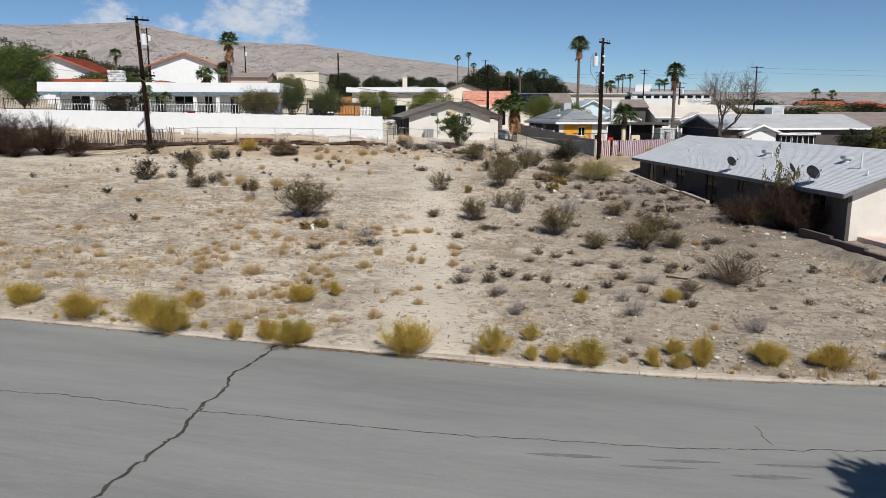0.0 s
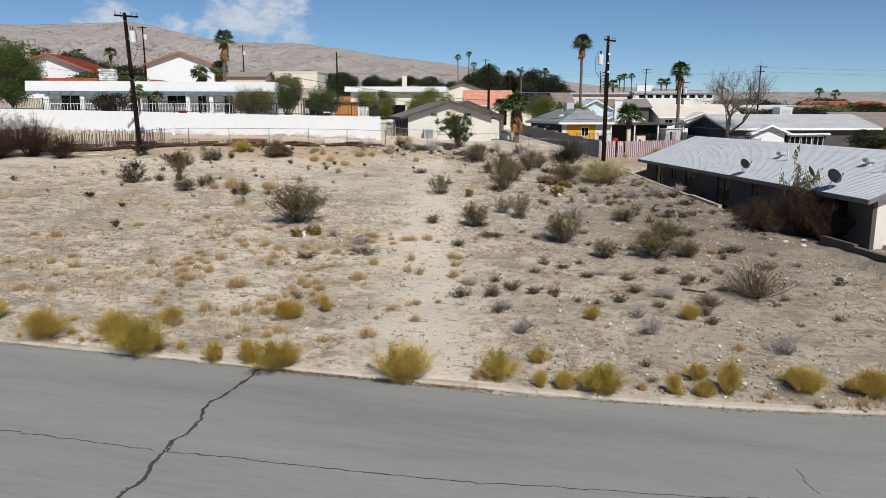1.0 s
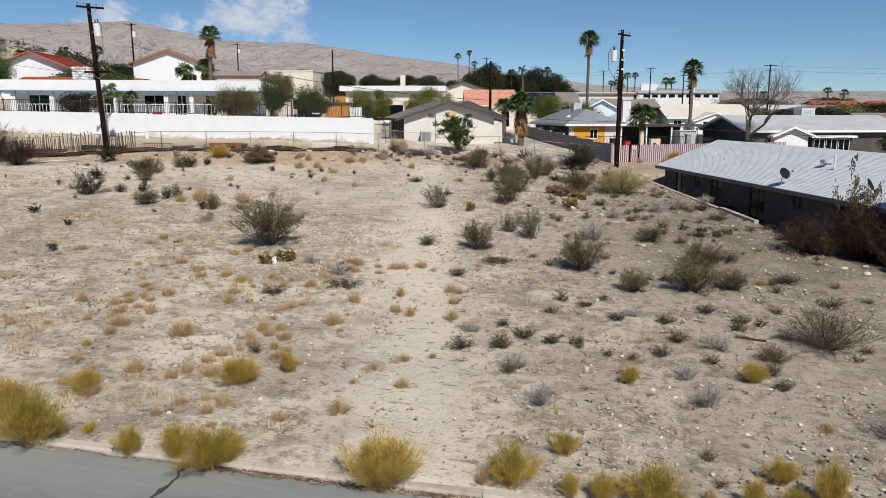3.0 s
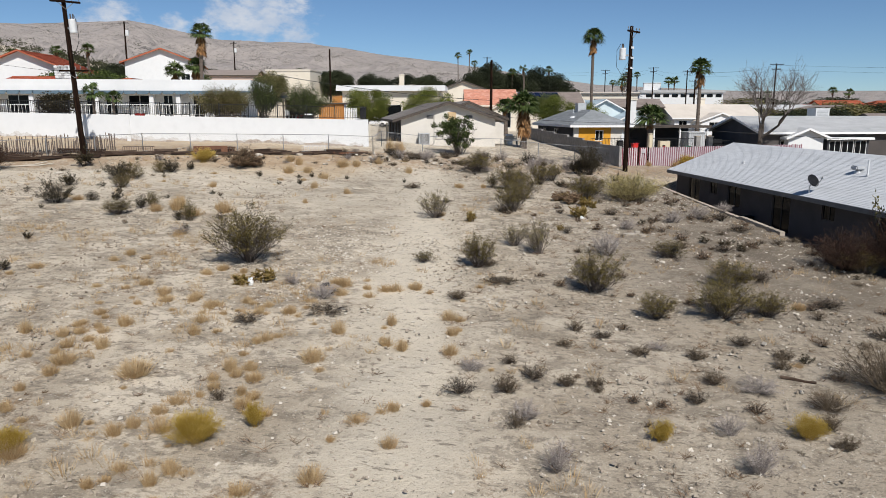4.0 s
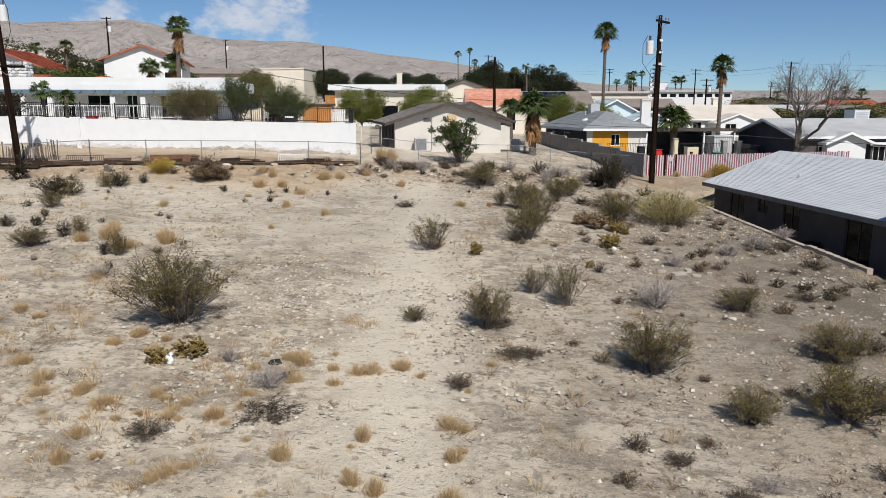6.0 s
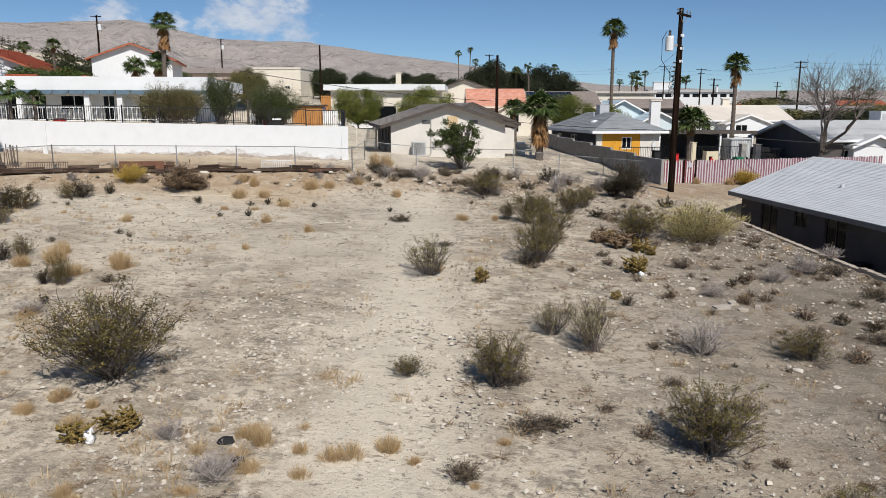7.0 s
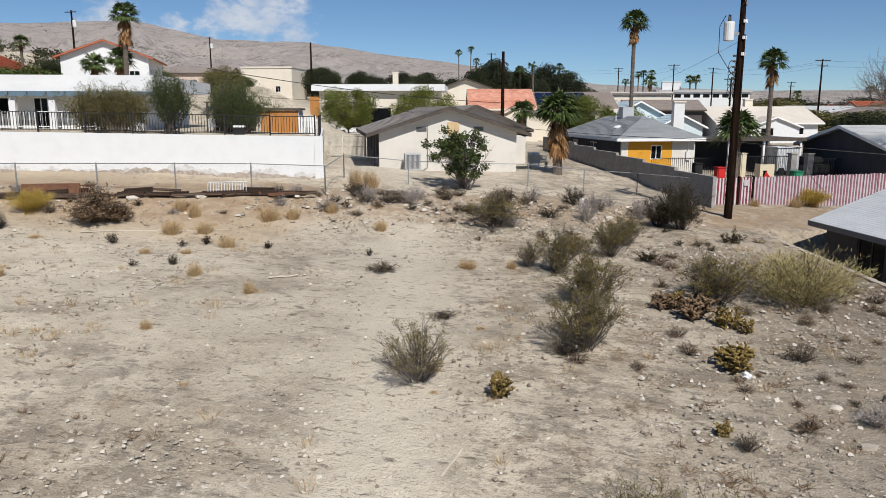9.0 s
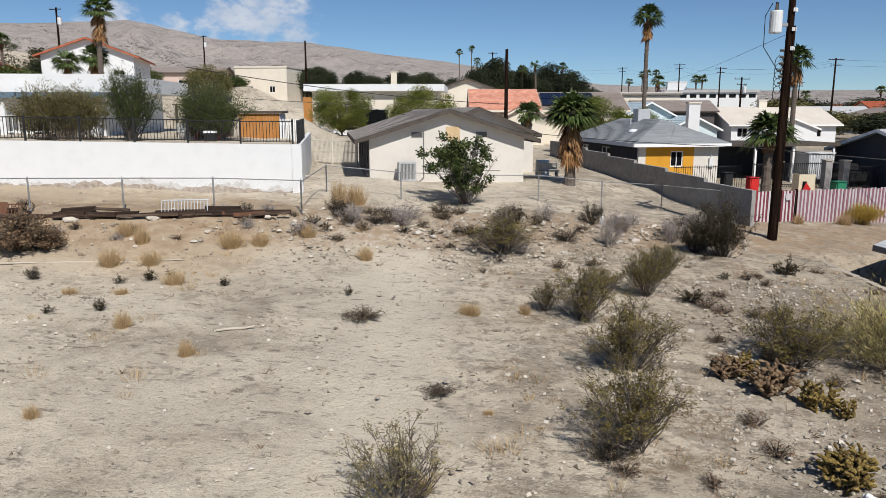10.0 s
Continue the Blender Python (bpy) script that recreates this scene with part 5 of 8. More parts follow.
# ---- plant shapes ----
def soup_tube(v, f, pts, radii, n=3):
    pts = [np.array(p, float) for p in pts]
    i0 = len(v)
    for i, p in enumerate(pts):
        d = pts[min(i + 1, len(pts) - 1)] - pts[max(i - 1, 0)]
        d = d / (np.linalg.norm(d) + 1e-9)
        s = np.cross(d, (0.31, 0.57, 0.76))
        s = s / (np.linalg.norm(s) + 1e-9)
        t = np.cross(d, s)
        for j in range(n):
            a = 2 * math.pi * j / n
            v.append(tuple(p + (s * math.cos(a) + t * math.sin(a)) * radii[i]))
    for i in range(len(pts) - 1):
        for j in range(n):
            a, b = i0 + i * n + j, i0 + i * n + (j + 1) % n
            f.append((a, b, b + n, a + n))


def soup_leaf(v, f, p, size, rnd, flat=0.0, long=1.6, heading=None):
    """A small rhombic leaf in a random attitude."""
    a, e = rnd.uniform(0, 6.283), rnd.uniform(-1, 1) * (1 - flat)
    d = np.array((math.cos(a) * math.sqrt(max(0, 1 - e * e)), math.sin(a) * math.sqrt(max(0, 1 - e * e)), e))
    if heading is not None:
        d = heading / (np.linalg.norm(heading) + 1e-9) + d * 0.35
        d = d / np.linalg.norm(d)
    s = np.cross(d, (rnd.uniform(-1, 1), rnd.uniform(-1, 1), rnd.uniform(-1, 1)))
    s = s / (np.linalg.norm(s) + 1e-9)
    i = len(v)
    L = size * long * rnd.uniform(0.7, 1.3)
    w = size * 0.5 * rnd.uniform(0.7, 1.3)
    v += [tuple(p), tuple(p + d * L * 0.5 + s * w), tuple(p + d * L), tuple(p + d * L * 0.5 - s * w)]
    f.append((i, i + 1, i + 2, i + 3))


def soup_blade(v, f, p, q, w, rnd):
    """A grass blade from p, bending over to q."""
    p, q = np.array(p, float), np.array(q, float)
    m = p * 0.45 + q * 0.55
    m[2] += np.linalg.norm(q - p) * rnd.uniform(0.05, 0.16)
    a = rnd.uniform(0, 6.283)
    s = np.array((math.cos(a), math.sin(a), 0)) * w
    i = len(v)
    v += [tuple(p - s), tuple(p + s), tuple(m - s * 0.8), tuple(m + s * 0.8), tuple(q)]
    f += [(i, i + 1, i + 3, i + 2), (i + 2, i + 3, i + 4)]


def dome(rnd, low=0.0, edge=0.85):
    """A point on the outside of a shrub one wide and one high."""
    a, u = rnd.uniform(0, 6.283), math.sqrt(rnd.random())
    z = low + (1 - low) * math.sqrt(max(0, 1 - edge * u * u)) * rnd.uniform(0.72, 1.0)
    return np.array((0.5 * u * math.cos(a), 0.5 * u * math.sin(a), z))


def woody_bush(name, label, leaf_mat, stem_mat, seed, stems=30, subs=6, leaves=2200, leaf=0.02, thick=0.008, bare=0.35, low=0.12, lop=0.25, group="desert shrubs", along=0.55, long=1.6, top_mat=None, scatter=0.02, full=1.0, align=False, root=0.05, edge=0.85):
    """Many thin stems from one root, forked twice, leafy towards the tips."""
    rnd = random.Random(seed)
    b = base(name, pose(0, 0, 0), label, "shrub", group=group)
    sv, sf, lv, lf, gv, gf, tips = [], [], [], [], [], [], []
    skew = np.array((rnd.uniform(-1, 1), rnd.uniform(-1, 1), 0)) * 0.1
    for i in range(stems):
        t = dome(rnd, low, edge) * rnd.uniform(0.72, 1.08) + skew * rnd.random()
        t[:2] *= 1 + lop * noise.noise((t[0] * 3 + seed, t[1] * 3, 0))
        o = np.array((rnd.uniform(-root, root), rnd.uniform(-root, root), -0.03))
        k = o + (t - o) * 0.5 + np.array((0, 0, rnd.uniform(-0.1, 0.04))) + np.array([rnd.uniform(-0.03, 0.03) for _ in range(3)])
        soup_tube(sv, sf, (o, k, t), (thick, thick * 0.65, thick * 0.25))
        for j in range(subs):
            s = rnd.uniform(0.35, 0.95)
            p = (o * (1 - s) ** 2 + 2 * s * (1 - s) * k + t * s * s)
            out = t - o
            q = p + out * rnd.uniform(0.04, 0.17) + np.array([rnd.uniform(-0.1, 0.1) for _ in range(3)]) + np.array((0, 0, 0.035))
            q[2] = max(q[2], 0.02)
            soup_tube(sv, sf, (p, (p + q) / 2 + np.array([rnd.uniform(-0.015, 0.015) for _ in range(3)]), q), (thick * 0.5, thick * 0.35, thick * 0.18))
            tips.append((p, q))
    leafy = [t for t in tips if t[1][2] > bare * rnd.uniform(0.1, 1.0) and rnd.random() < full] or tips
    for i in range(leaves):
        p, q = leafy[rnd.randrange(len(leafy))]
        s = rnd.uniform(1 - along, 1.04)
        c = p + (q - p) * s + np.array([rnd.gauss(0, scatter) for _ in range(3)])
        if top_mat and c[2] > rnd.uniform(0.4, 0.95):
            soup_leaf(gv, gf, c, leaf, rnd, 0, long, c - np.array((0, 0, -0.25)) if align else None)
        else:
            soup_leaf(lv, lf, c, leaf, rnd, 0, long, c - np.array((0, 0, -0.25)) if align else None)
    link_mesh("branchwork", sv, sf, stem_mat, b)
    if lf:
        link_mesh("foliage", lv, lf, leaf_mat, b)
    if gf:
        link_mesh("green_top", gv, gf, top_mat, b)
    return b


def grass_clump(name, label, mat, seed, blades=420, width=0.007, second=None, spread=1.0, group="dry grass clumps", low=0.1):
    rnd = random.Random(seed)
    b = base(name, pose(0, 0, 0), label, "grass clump", group=group)
    for pname, m, cnt in (("dry_tuft", mat, blades), ("green_tuft", second, int(blades * 0.45))):
        if not m:
            continue
        v, f = [], []
        for i in range(cnt):
            t = dome(rnd, low) * rnd.uniform(0.45, 1.15) * (1 if pname == "dry_tuft" else 0.92)
            t[:2] *= spread * (1 + 0.7 * noise.noise((t[0] * 4 + seed, t[1] * 4, 1)))
            o = (t[0] * 0.45 + rnd.uniform(-0.05, 0.05), t[1] * 0.45 + rnd.uniform(-0.05, 0.05), -0.04)
            soup_blade(v, f, o, t, width * rnd.uniform(0.6, 1.3), rnd)
        link_mesh(pname, v, f, m, b)
    return b


def cholla(name, label, mat, seed, joints=300):
    """A cactus of short spiny joints budding from one another."""
    rnd = random.Random(seed)
    b = base(name, pose(0, 0, 0), label, "cactus", group="cholla cacti")
    v, f, sv, sf = [], [], [], []

    def joint(p, d, L, r):
        d = d / np.linalg.norm(d)
        pts = [p + d * L * k for k in (0, 0.12, 0.5, 0.88, 1.0)]
        soup_tube(v, f, pts, [r * k for k in (0.45, 0.85, 1.0, 0.8, 0.2)], 7)
        for _ in range(12):
            c = p + d * L * rnd.uniform(0.05, 1.0)
            e = np.array([rnd.gauss(0, 1) for _ in range(3)])
            e = e / np.linalg.norm(e)
            q = c + e * r * 1.6
            s = np.cross(e, d)
            s = s / (np.linalg.norm(s) + 1e-9) * 0.006
            i = len(sv)
            sv.extend([tuple(c - s), tuple(c + s), tuple(q)])
            sf.append((i, i + 1, i + 2))
    live = [(np.array((rnd.uniform(-0.3, 0.3), rnd.uniform(-0.3, 0.3), -0.03)), np.array((rnd.uniform(-0.5, 0.5), rnd.uniform(-0.5, 0.5), 1.0))) for _ in range(9)]
    n = 0
    while live and n < joints:
        p, d = live.pop(rnd.randrange(len(live)))
        L, r = rnd.uniform(0.09, 0.16), rnd.uniform(0.032, 0.046)
        d = d / np.linalg.norm(d)
        joint(p, d, L, r)
        n += 1
        e = p + d * L * 0.95
        if e[2] < 0.85:
            for _ in range(rnd.choice((1, 2, 2, 3))):
                nd = d * 0.7 + np.array([rnd.gauss(0, 0.65) for _ in range(3)])
                nd[2] = abs(nd[2]) * 0.8 + 0.1
                if abs(e[0]) < 0.45 and abs(e[1]) < 0.45:
                    live.append((e, nd))
    tagged(link_mesh("body", v, f, mat, b, smooth=True), kind="stuff")
    tagged(link_mesh("spine_cover", sv, sf, GRASS_TAN, b), kind="stuff")
    return b


def set_out(protos, rows, seed=1, sink=0.02):
    """Stands copies of the shapes at rows of x, y, width, height."""
    rnd = random.Random(seed)
    used = set()
    for i, (x, y, w, h) in enumerate(rows):
        p = protos[i % len(protos)]
        m = Matrix.Translation((x, y, land1(x, y) - sink)) @ Matrix.Rotation(rnd.uniform(0, 6.283), 4, "Z") @ Matrix.Diagonal((w, w, h, 1))
        if p.name in used:
            copy_thing(p, m @ Matrix.Diagonal([1 / q for q in p.scale] + [1]))
        else:
            p.matrix_world = m
            used.add(p.name)


# ---- plants of the vacant lot ----
gold = [woody_bush("golden_brush", "golden green-tipped dry brush clump at the kerb", GRASS_GOLD, STEM_GOLD, s, 90, 11, 12500, 0.005, 0.003, bare=0.04, low=0.2, group="golden brush clumps", along=0.95, lop=0.6, long=17.0, align=True, root=0.16, top_mat=GRASS_GREEN if s == 31 else None, scatter=0.035) for s in (31, 32, 33)]
set_out(gold, [(-12.2, 20.0, 1.5, 1.15), (-13.4, 20.7, 1.35, 0.94), (-10.0, 20.0, 0.65, 0.62), (-8.2, 19.9, 1.3, 0.85), (-9.0, 20.1, 0.8, 0.7), (-4.6, 20.0, 1.65, 1.1), (-2.1, 20.4, 0.95, 0.93), (-1.0, 20.3, 0.45, 0.5), (-0.4, 20.35, 0.62, 0.56), (0.6, 20.35, 1.2, 0.87),
                (2.4, 20.6, 0.5, 0.64), (3.1, 21.6, 0.7, 0.55), (3.2, 20.7, 0.6, 0.46), (3.8, 20.9, 0.8, 0.95), (5.6, 21.8, 0.75, 0.6), (-1.1, 21.8, 0.62, 0.48)], 1)
gold2 = [woody_bush("golden_brush", "golden dry brush clump on the sand", GRASS_GOLD, STEM_GOLD, s, 90, 11, 12000, 0.005, 0.003, bare=0.04, low=0.2, group="golden brush clumps", along=0.95, lop=0.6, long=17.0, align=True, root=0.16, scatter=0.035) for s in (41, 42)]
set_out(gold2, [(-9.1, 23.3, 1.2, 0.72), (-8.2, 24.2, 0.5, 0.6), (-18.0, 21.0, 1.4, 0.85), (-15.5, 20.3, 1.5, 1.0), (5.8, 21.3, 0.96, 0.79), (7.5, 21.5, 1.2, 0.8), (7.0, 21.7, 0.54, 0.4), (0.4, 25.3, 0.55, 0.57), (3.5, 26.1, 0.8, 0.6), (-12.5, 22.2, 0.9, 0.55), (-20.5, 20.6, 1.2, 0.8), (9.6, 22.4, 1.0, 0.7), (-7.9, 20.2, 0.8, 0.6), (-25.4, 54.8, 1.6, 1.0), (7.15, 70.55, 1.7, 1.05)], 2)
tan = [grass_clump("dry_grass", "low tan dry grass tuft on the sand", GRASS_TAN, s, 900, 0.0042, low=0.02) for s in (51, 52, 53)]
set_out(tan, [(-2.7, 20.4, 0.35, 0.49), (1.6, 20.7, 0.36, 0.35), (-12.4, 22.1, 1.0, 0.45), (-16.5, 27.6, 0.5, 0.45), (-14.1, 28.6, 0.65, 0.5), (-11.9, 28.5, 0.5, 0.43), (-8.1, 27.6, 0.9, 0.48), (-9.9, 26.6, 0.55, 0.5), (-12.1, 25.9, 1.4, 0.5), (-14.2, 26.1, 0.9, 0.4), (-9.1, 25.5, 0.4, 0.3),
              (-10.7, 23.6, 0.55, 0.34), (-12.0, 23.4, 0.65, 0.5), (-9.2, 21.8, 0.5, 0.35)], 3)
set_out([grass_clump("dry_grass", "low tan dry grass tuft on the sand", GRASS_TAN, 55, 900, 0.0042, low=0.02)],
        [(-8.0, 29.4, 0.6, 0.55), (-6.7, 30.4, 0.45, 0.5), (-21.6, 48.6, 0.6, 0.44), (-16.2, 50.2, 0.65, 0.55), (-13.9, 49.0, 0.52, 0.5), (-16.8, 53.6, 0.85, 0.56), (-15.1, 45.8, 0.38, 0.4), (-8.3, 53.3, 0.8, 0.41), (-6.9, 53.7, 0.45, 0.38), (-18.4, 43.1, 0.8, 0.6), (-20.8, 43.6, 0.8, 0.65), (-6.7, 33.7, 0.7, 0.4), (-19.5, 54.6, 1.1, 0.7), (-18.4, 55.0, 0.9, 0.6)], 4)
set_out([grass_clump("dry_grass", "pale tan dry grass tuft on the bank", GRASS_TAN, 56, 900, 0.0042, low=0.02)],
        [(-20.2, 56.6, 0.9, 0.6), (-19.4, 56.2, 0.7, 0.8), (-16.6, 56.8, 1.2, 0.7), (-15.8, 57.2, 0.9, 0.6), (-14.6, 58.4, 0.8, 0.6), (-12.3, 57.4, 0.7, 0.6), (-14.3, 63.0, 1.3, 1.1), (-14.9, 62.8, 1.0, 1.2), (6.2, 70.1, 1.0, 0.7), (4.1, 69.5, 0.7, 0.6), (-26.0, 43.0, 0.8, 0.4), (-20.6, 42.9, 0.7, 0.5), (-21.2, 42.1, 0.8, 0.5), (-20.4, 42.7, 1.1, 0.8), (-17.9, 42.6, 1.1, 0.7), (-19.0, 41.6, 1.2, 0.5), (-18.0, 35.0, 0.6, 0.35), (-15.5, 32.0, 0.7, 0.35)], 5)

creo = [woody_bush("creosote_bush", "open olive-green creosote bush with bare grey lower stems", LEAF_CREOSOTE, STEM_LILAC, s, 66, 12, 8200, 0.0085, 0.006, bare=0.6, low=0.24, long=3.4, scatter=0.019, full=0.62, lop=0.7, along=0.42, root=0.07, edge=0.97) for s in (61, 62, 63, 64)]
set_out(creo, [(x, y, w * 1.12, h * 0.86) for x, y, w, h in [(-4.4, 50.6, 2.2, 1.9), (-13.4, 35.4, 3.0, 2.6), (-5.0, 36.9, 1.6, 1.5), (-4.6, 47.2, 2.0, 2.0), (-5.4, 53.6, 1.9, 1.75), (-3.6, 56.1, 1.3, 1.73), (-0.75, 35.0, 2.1, 1.65), (-0.9, 51.6, 2.4, 1.9), (-8.1, 59.6, 2.8, 1.5), (3.1, 33.4, 2.1, 1.6),
               (1.05, 32.8, 1.3, 1.0), (3.9, 36.6, 1.8, 1.3), (9.3, 39.6, 1.7, 1.2), (2.3, 39.9, 1.4, 0.95), (4.5, 33.8, 1.4, 0.95), (-4.9, 56.4, 1.3, 0.9), (-6.4, 54.1, 0.8, 1.0), (-7.0, 36.9, 0.8, 0.6), (-22.4, 40.9, 1.5, 0.9), (-3.0, 58.2, 1.6, 1.5)]], 6)
pale = [woody_bush("creosote_bush", "open pale creosote bush with yellow-green tips and bare grey stems", LEAF_PALE, STEM_LILAC, s, 50, 11, 3600, 0.009, 0.0065, bare=0.75, low=0.28, long=3.0, scatter=0.02, full=0.55, lop=0.7, along=0.4, root=0.07, edge=0.97) for s in (65, 66)]
set_out(pale, [(-8.1, 44.6, 2.1, 1.4), (-2.85, 39.4, 1.7, 1.4), (-3.9, 40.1, 1.4, 1.1)], 6)
darkb = [woody_bush("dark_shrub", "small dark brown-green desert shrub", LEAF_DARK, STEM_GREY, s, 48, 8, 3400, 0.018, 0.006, bare=0.15, lop=0.5, root=0.1) for s in (71, 72)]
set_out(darkb, [(-26.5, 42.1, 2.0, 1.35), (-21.1, 32.3, 0.56, 0.46), (-25.3, 43.1, 0.85, 0.6), (-27.7, 49.1, 1.9, 1.16), (-26.4, 52.4, 1.5, 0.97), (-19.2, 40.6, 0.66, 0.6), (-22.2, 42.5, 0.78, 0.7), (-24.3, 43.6, 0.86, 0.55), (-25.5, 53.3, 0.7, 0.64), (-15.4, 53.8, 0.4, 0.33), (-17.4, 51.1, 0.44, 0.4), (-20.7, 52.9, 0.54, 0.47)], 7)
set_out([woody_bush("dark_shrub", "small dark brown-green desert shrub", LEAF_DARK, STEM_GREY, 73, 26, 6, 1800, 0.028, bare=0.15)],
        [(-11.8, 54.0, 0.3, 0.3), (-17.6, 53.7, 0.48, 0.43), (-26.2, 37.7, 0.93, 0.44), (-23.2, 36.0, 0.52, 0.35), (-2.4, 55.9, 0.95, 0.5), (-32.1, 52.1, 1.7, 1.28), (-29.0, 46.5, 1.3, 0.8), (1.2, 60.2, 1.1, 0.7)], 8)
set_out([woody_bush("brush_clump", "ragged olive and tan brush clump", LEAF_CREOSOTE, STEM_BROWN, s, 60, 9, 4200, 0.014, 0.005, bare=0.1, low=0.0, lop=0.5, root=0.15) for s in (75, 76)], [(-27.2, 49.5, 2.0, 1.2), (-26.2, 47.0, 1.5, 0.9), (-22.0, 43.2, 1.0, 0.8), (-18.7, 40.7, 1.0, 1.1), (-26.8, 52.0, 1.2, 1.0)], 7)
set_out([woody_bush("olive_shrub", "tall dense dark brown shrub beside the pole", LEAF_DARK, STEM_GREY, 74, 80, 10, 9500, 0.013, 0.005, bare=0.15, low=0.05)], [(-0.55, 61.5, 2.3, 2.6), (-1.4, 62.1, 1.5, 1.3)], 7)
bleach = [woody_bush("bleached_shrub", "leafless bleached lilac-grey dead shrub", STEM_BLEACHED, STEM_BLEACHED, s, 60, 10, 500, 0.02, 0.007, low=0.05, bare=0.0) for s in (81, 82)]
set_out(bleach, [(-0.2, 39.8, 1.8, 1.05), (3.0, 28.2, 1.3, 0.5), (-1.7, 23.8, 0.95, 0.7), (-4.0, 27.9, 0.9, 0.4), (2.2, 24.5, 1.0, 0.75), (-2.5, 25.7, 0.85, 0.55), (-17.8, 38.3, 1.1, 0.5), (-10.8, 33.2, 0.85, 0.5), (3.2, 46.7, 1.3, 0.75), (4.5, 48.5, 1.6, 0.85), (0.9, 44.6, 1.2, 0.55), (0.8, 30.3, 0.75, 0.32)], 9)
set_out([woody_bush("bleached_shrub", "leafless bleached lilac-grey dead shrub", STEM_BLEACHED, STEM_BLEACHED, 83, 60, 10, 500, 0.02, 0.007, low=0.05, bare=0.0)],
        [(-9.4, 32.2, 1.2, 0.6), (1.9, 26.0, 0.85, 0.5), (-13.9, 21.0, 0.85, 0.7), (5.9, 23.8, 1.1, 0.75), (-2.0, 63.6, 1.4, 1.1), (-4.4, 61.9, 1.3, 1.2), (-13.6, 60.2, 1.3, 0.9), (-11.9, 61.0, 1.2, 0.8), (6.4, 51.5, 1.2, 0.6), (7.3, 49.6, 1.4, 0.7)], 10)
set_out([woody_bush("dead_brush", "broad leafless tan dead bush", STEM_BROWN, STEM_BROWN, 84, 90, 12, 900, 0.014, 0.005, low=0.05, bare=0.0)], [(6.2, 28.9, 2.9, 1.45), (4.4, 27.6, 1.2, 0.6)], 11)
lowb = [woody_bush("low_brush", "low matted dry brown brush", STEM_BROWN, STEM_BROWN, s, 46, 9, 700, 0.03, 0.008, low=0.0, bare=0.0) for s in (91, 92)]
set_out(lowb, [(-1.7, 30.0, 0.7, 0.25), (0.3, 29.8, 0.8, 0.34), (1.8, 29.9, 0.8, 0.35), (2.0, 28.4, 0.75, 0.42), (-3.0, 26.9, 0.85, 0.6), (-1.6, 27.6, 0.7, 0.34), (-0.9, 27.7, 0.7, 0.28), (-4.7, 37.1, 1.1, 0.3), (-3.7, 35.3, 1.0, 0.23), (-5.2, 33.1, 0.95, 0.4), (3.9, 29.7, 0.7, 0.4), (4.1, 30.4, 0.8, 0.33), (4.2, 25.8, 0.65, 0.41), (4.1, 26.6, 0.75, 0.49), (-10.9, 52.2, 1.4, 0.4)], 12)
set_out([woody_bush("low_brush", "low matted dry brown brush", STEM_BROWN, STEM_GREY, s, 46, 9, 700, 0.03, 0.008, low=0.0, bare=0.0) for s in (93, 94)],
        [(-8.2, 48.5, 0.85, 0.22), (-17.5, 41.2, 0.6, 0.34), (-4.2, 35.1, 0.95, 0.35), (-1.8, 43.1, 0.55, 0.41), (5.8, 48.8, 1.2, 0.5), (0.3, 47.6, 0.9, 0.5), (-5.0, 46.7, 0.9, 0.45), (-10.9, 29.7, 1.1, 0.3), (6.0, 45.9, 1.3, 0.45), (1.4, 27.3, 0.7, 0.38), (3.2, 31.2, 0.8, 0.38), (-2.4, 27.8, 0.9, 0.4), (-0.6, 30.9, 0.8, 0.23), (-4.1, 26.7, 1.0, 0.35), (-9.0, 31.0, 1.6, 0.3), (5.0, 37.5, 1.3, 0.5), (6.6, 35.0, 1.2, 0.45), (7.4, 32.6, 1.0, 0.4), (4.6, 41.5, 1.1, 0.4), (-12.8, 60.8, 1.4, 0.5), (-9.5, 60.8, 1.5, 0.5), (-6.0, 61.5, 1.4, 0.6)], 13)
chol = [cholla("cholla_cactus", "low yellow-spined cholla cactus", CACTUS, s) for s in (101, 102)]
set_out(chol, [(x, y, w * 0.82, h * 0.8) for x, y, w, h in [(-0.95, 49.5, 0.8, 0.85), (-0.6, 49.2, 0.5, 0.6), (-1.2, 47.2, 0.72, 0.68), (-6.3, 44.2, 0.62, 0.74), (-2.1, 43.6, 0.42, 0.38), (-12.4, 32.8, 0.8, 0.6), (-11.9, 33.3, 0.85, 0.65), (-1.4, 46.7, 1.0, 0.8), (-2.0, 50.9, 0.8, 0.7)]], 14)
set_out([cholla("cholla_cactus", "dead brown cholla cactus clump", CACTUS_DEAD, 103)], [(-2.35, 50.7, 0.8, 0.65), (-1.65, 50.1, 1.0, 0.85)], 15)
set_out([woody_bush("tumbleweed", "round tangled brown dead bush on the bank", CACTUS_DEAD, STEM_BROWN, s, 90, 14, 3600, 0.026, 0.007, low=0.0, bare=0.0, long=2.4) for s in (105, 106)], [(-22.7, 54.8, 2.1, 1.35), (-22.0, 55.1, 1.3, 0.8)], 15)
set_out([woody_bush("broom_shrub", "broad pale yellow-green broom shrub", LEAF_BROOM, STEM_BROWN, 111, 130, 12, 12000, 0.0035, 0.003, bare=0.05, low=0.05, long=18.0, along=0.95, align=True, lop=0.5)], [(1.6, 52.2, 4.2, 1.75)], 16)
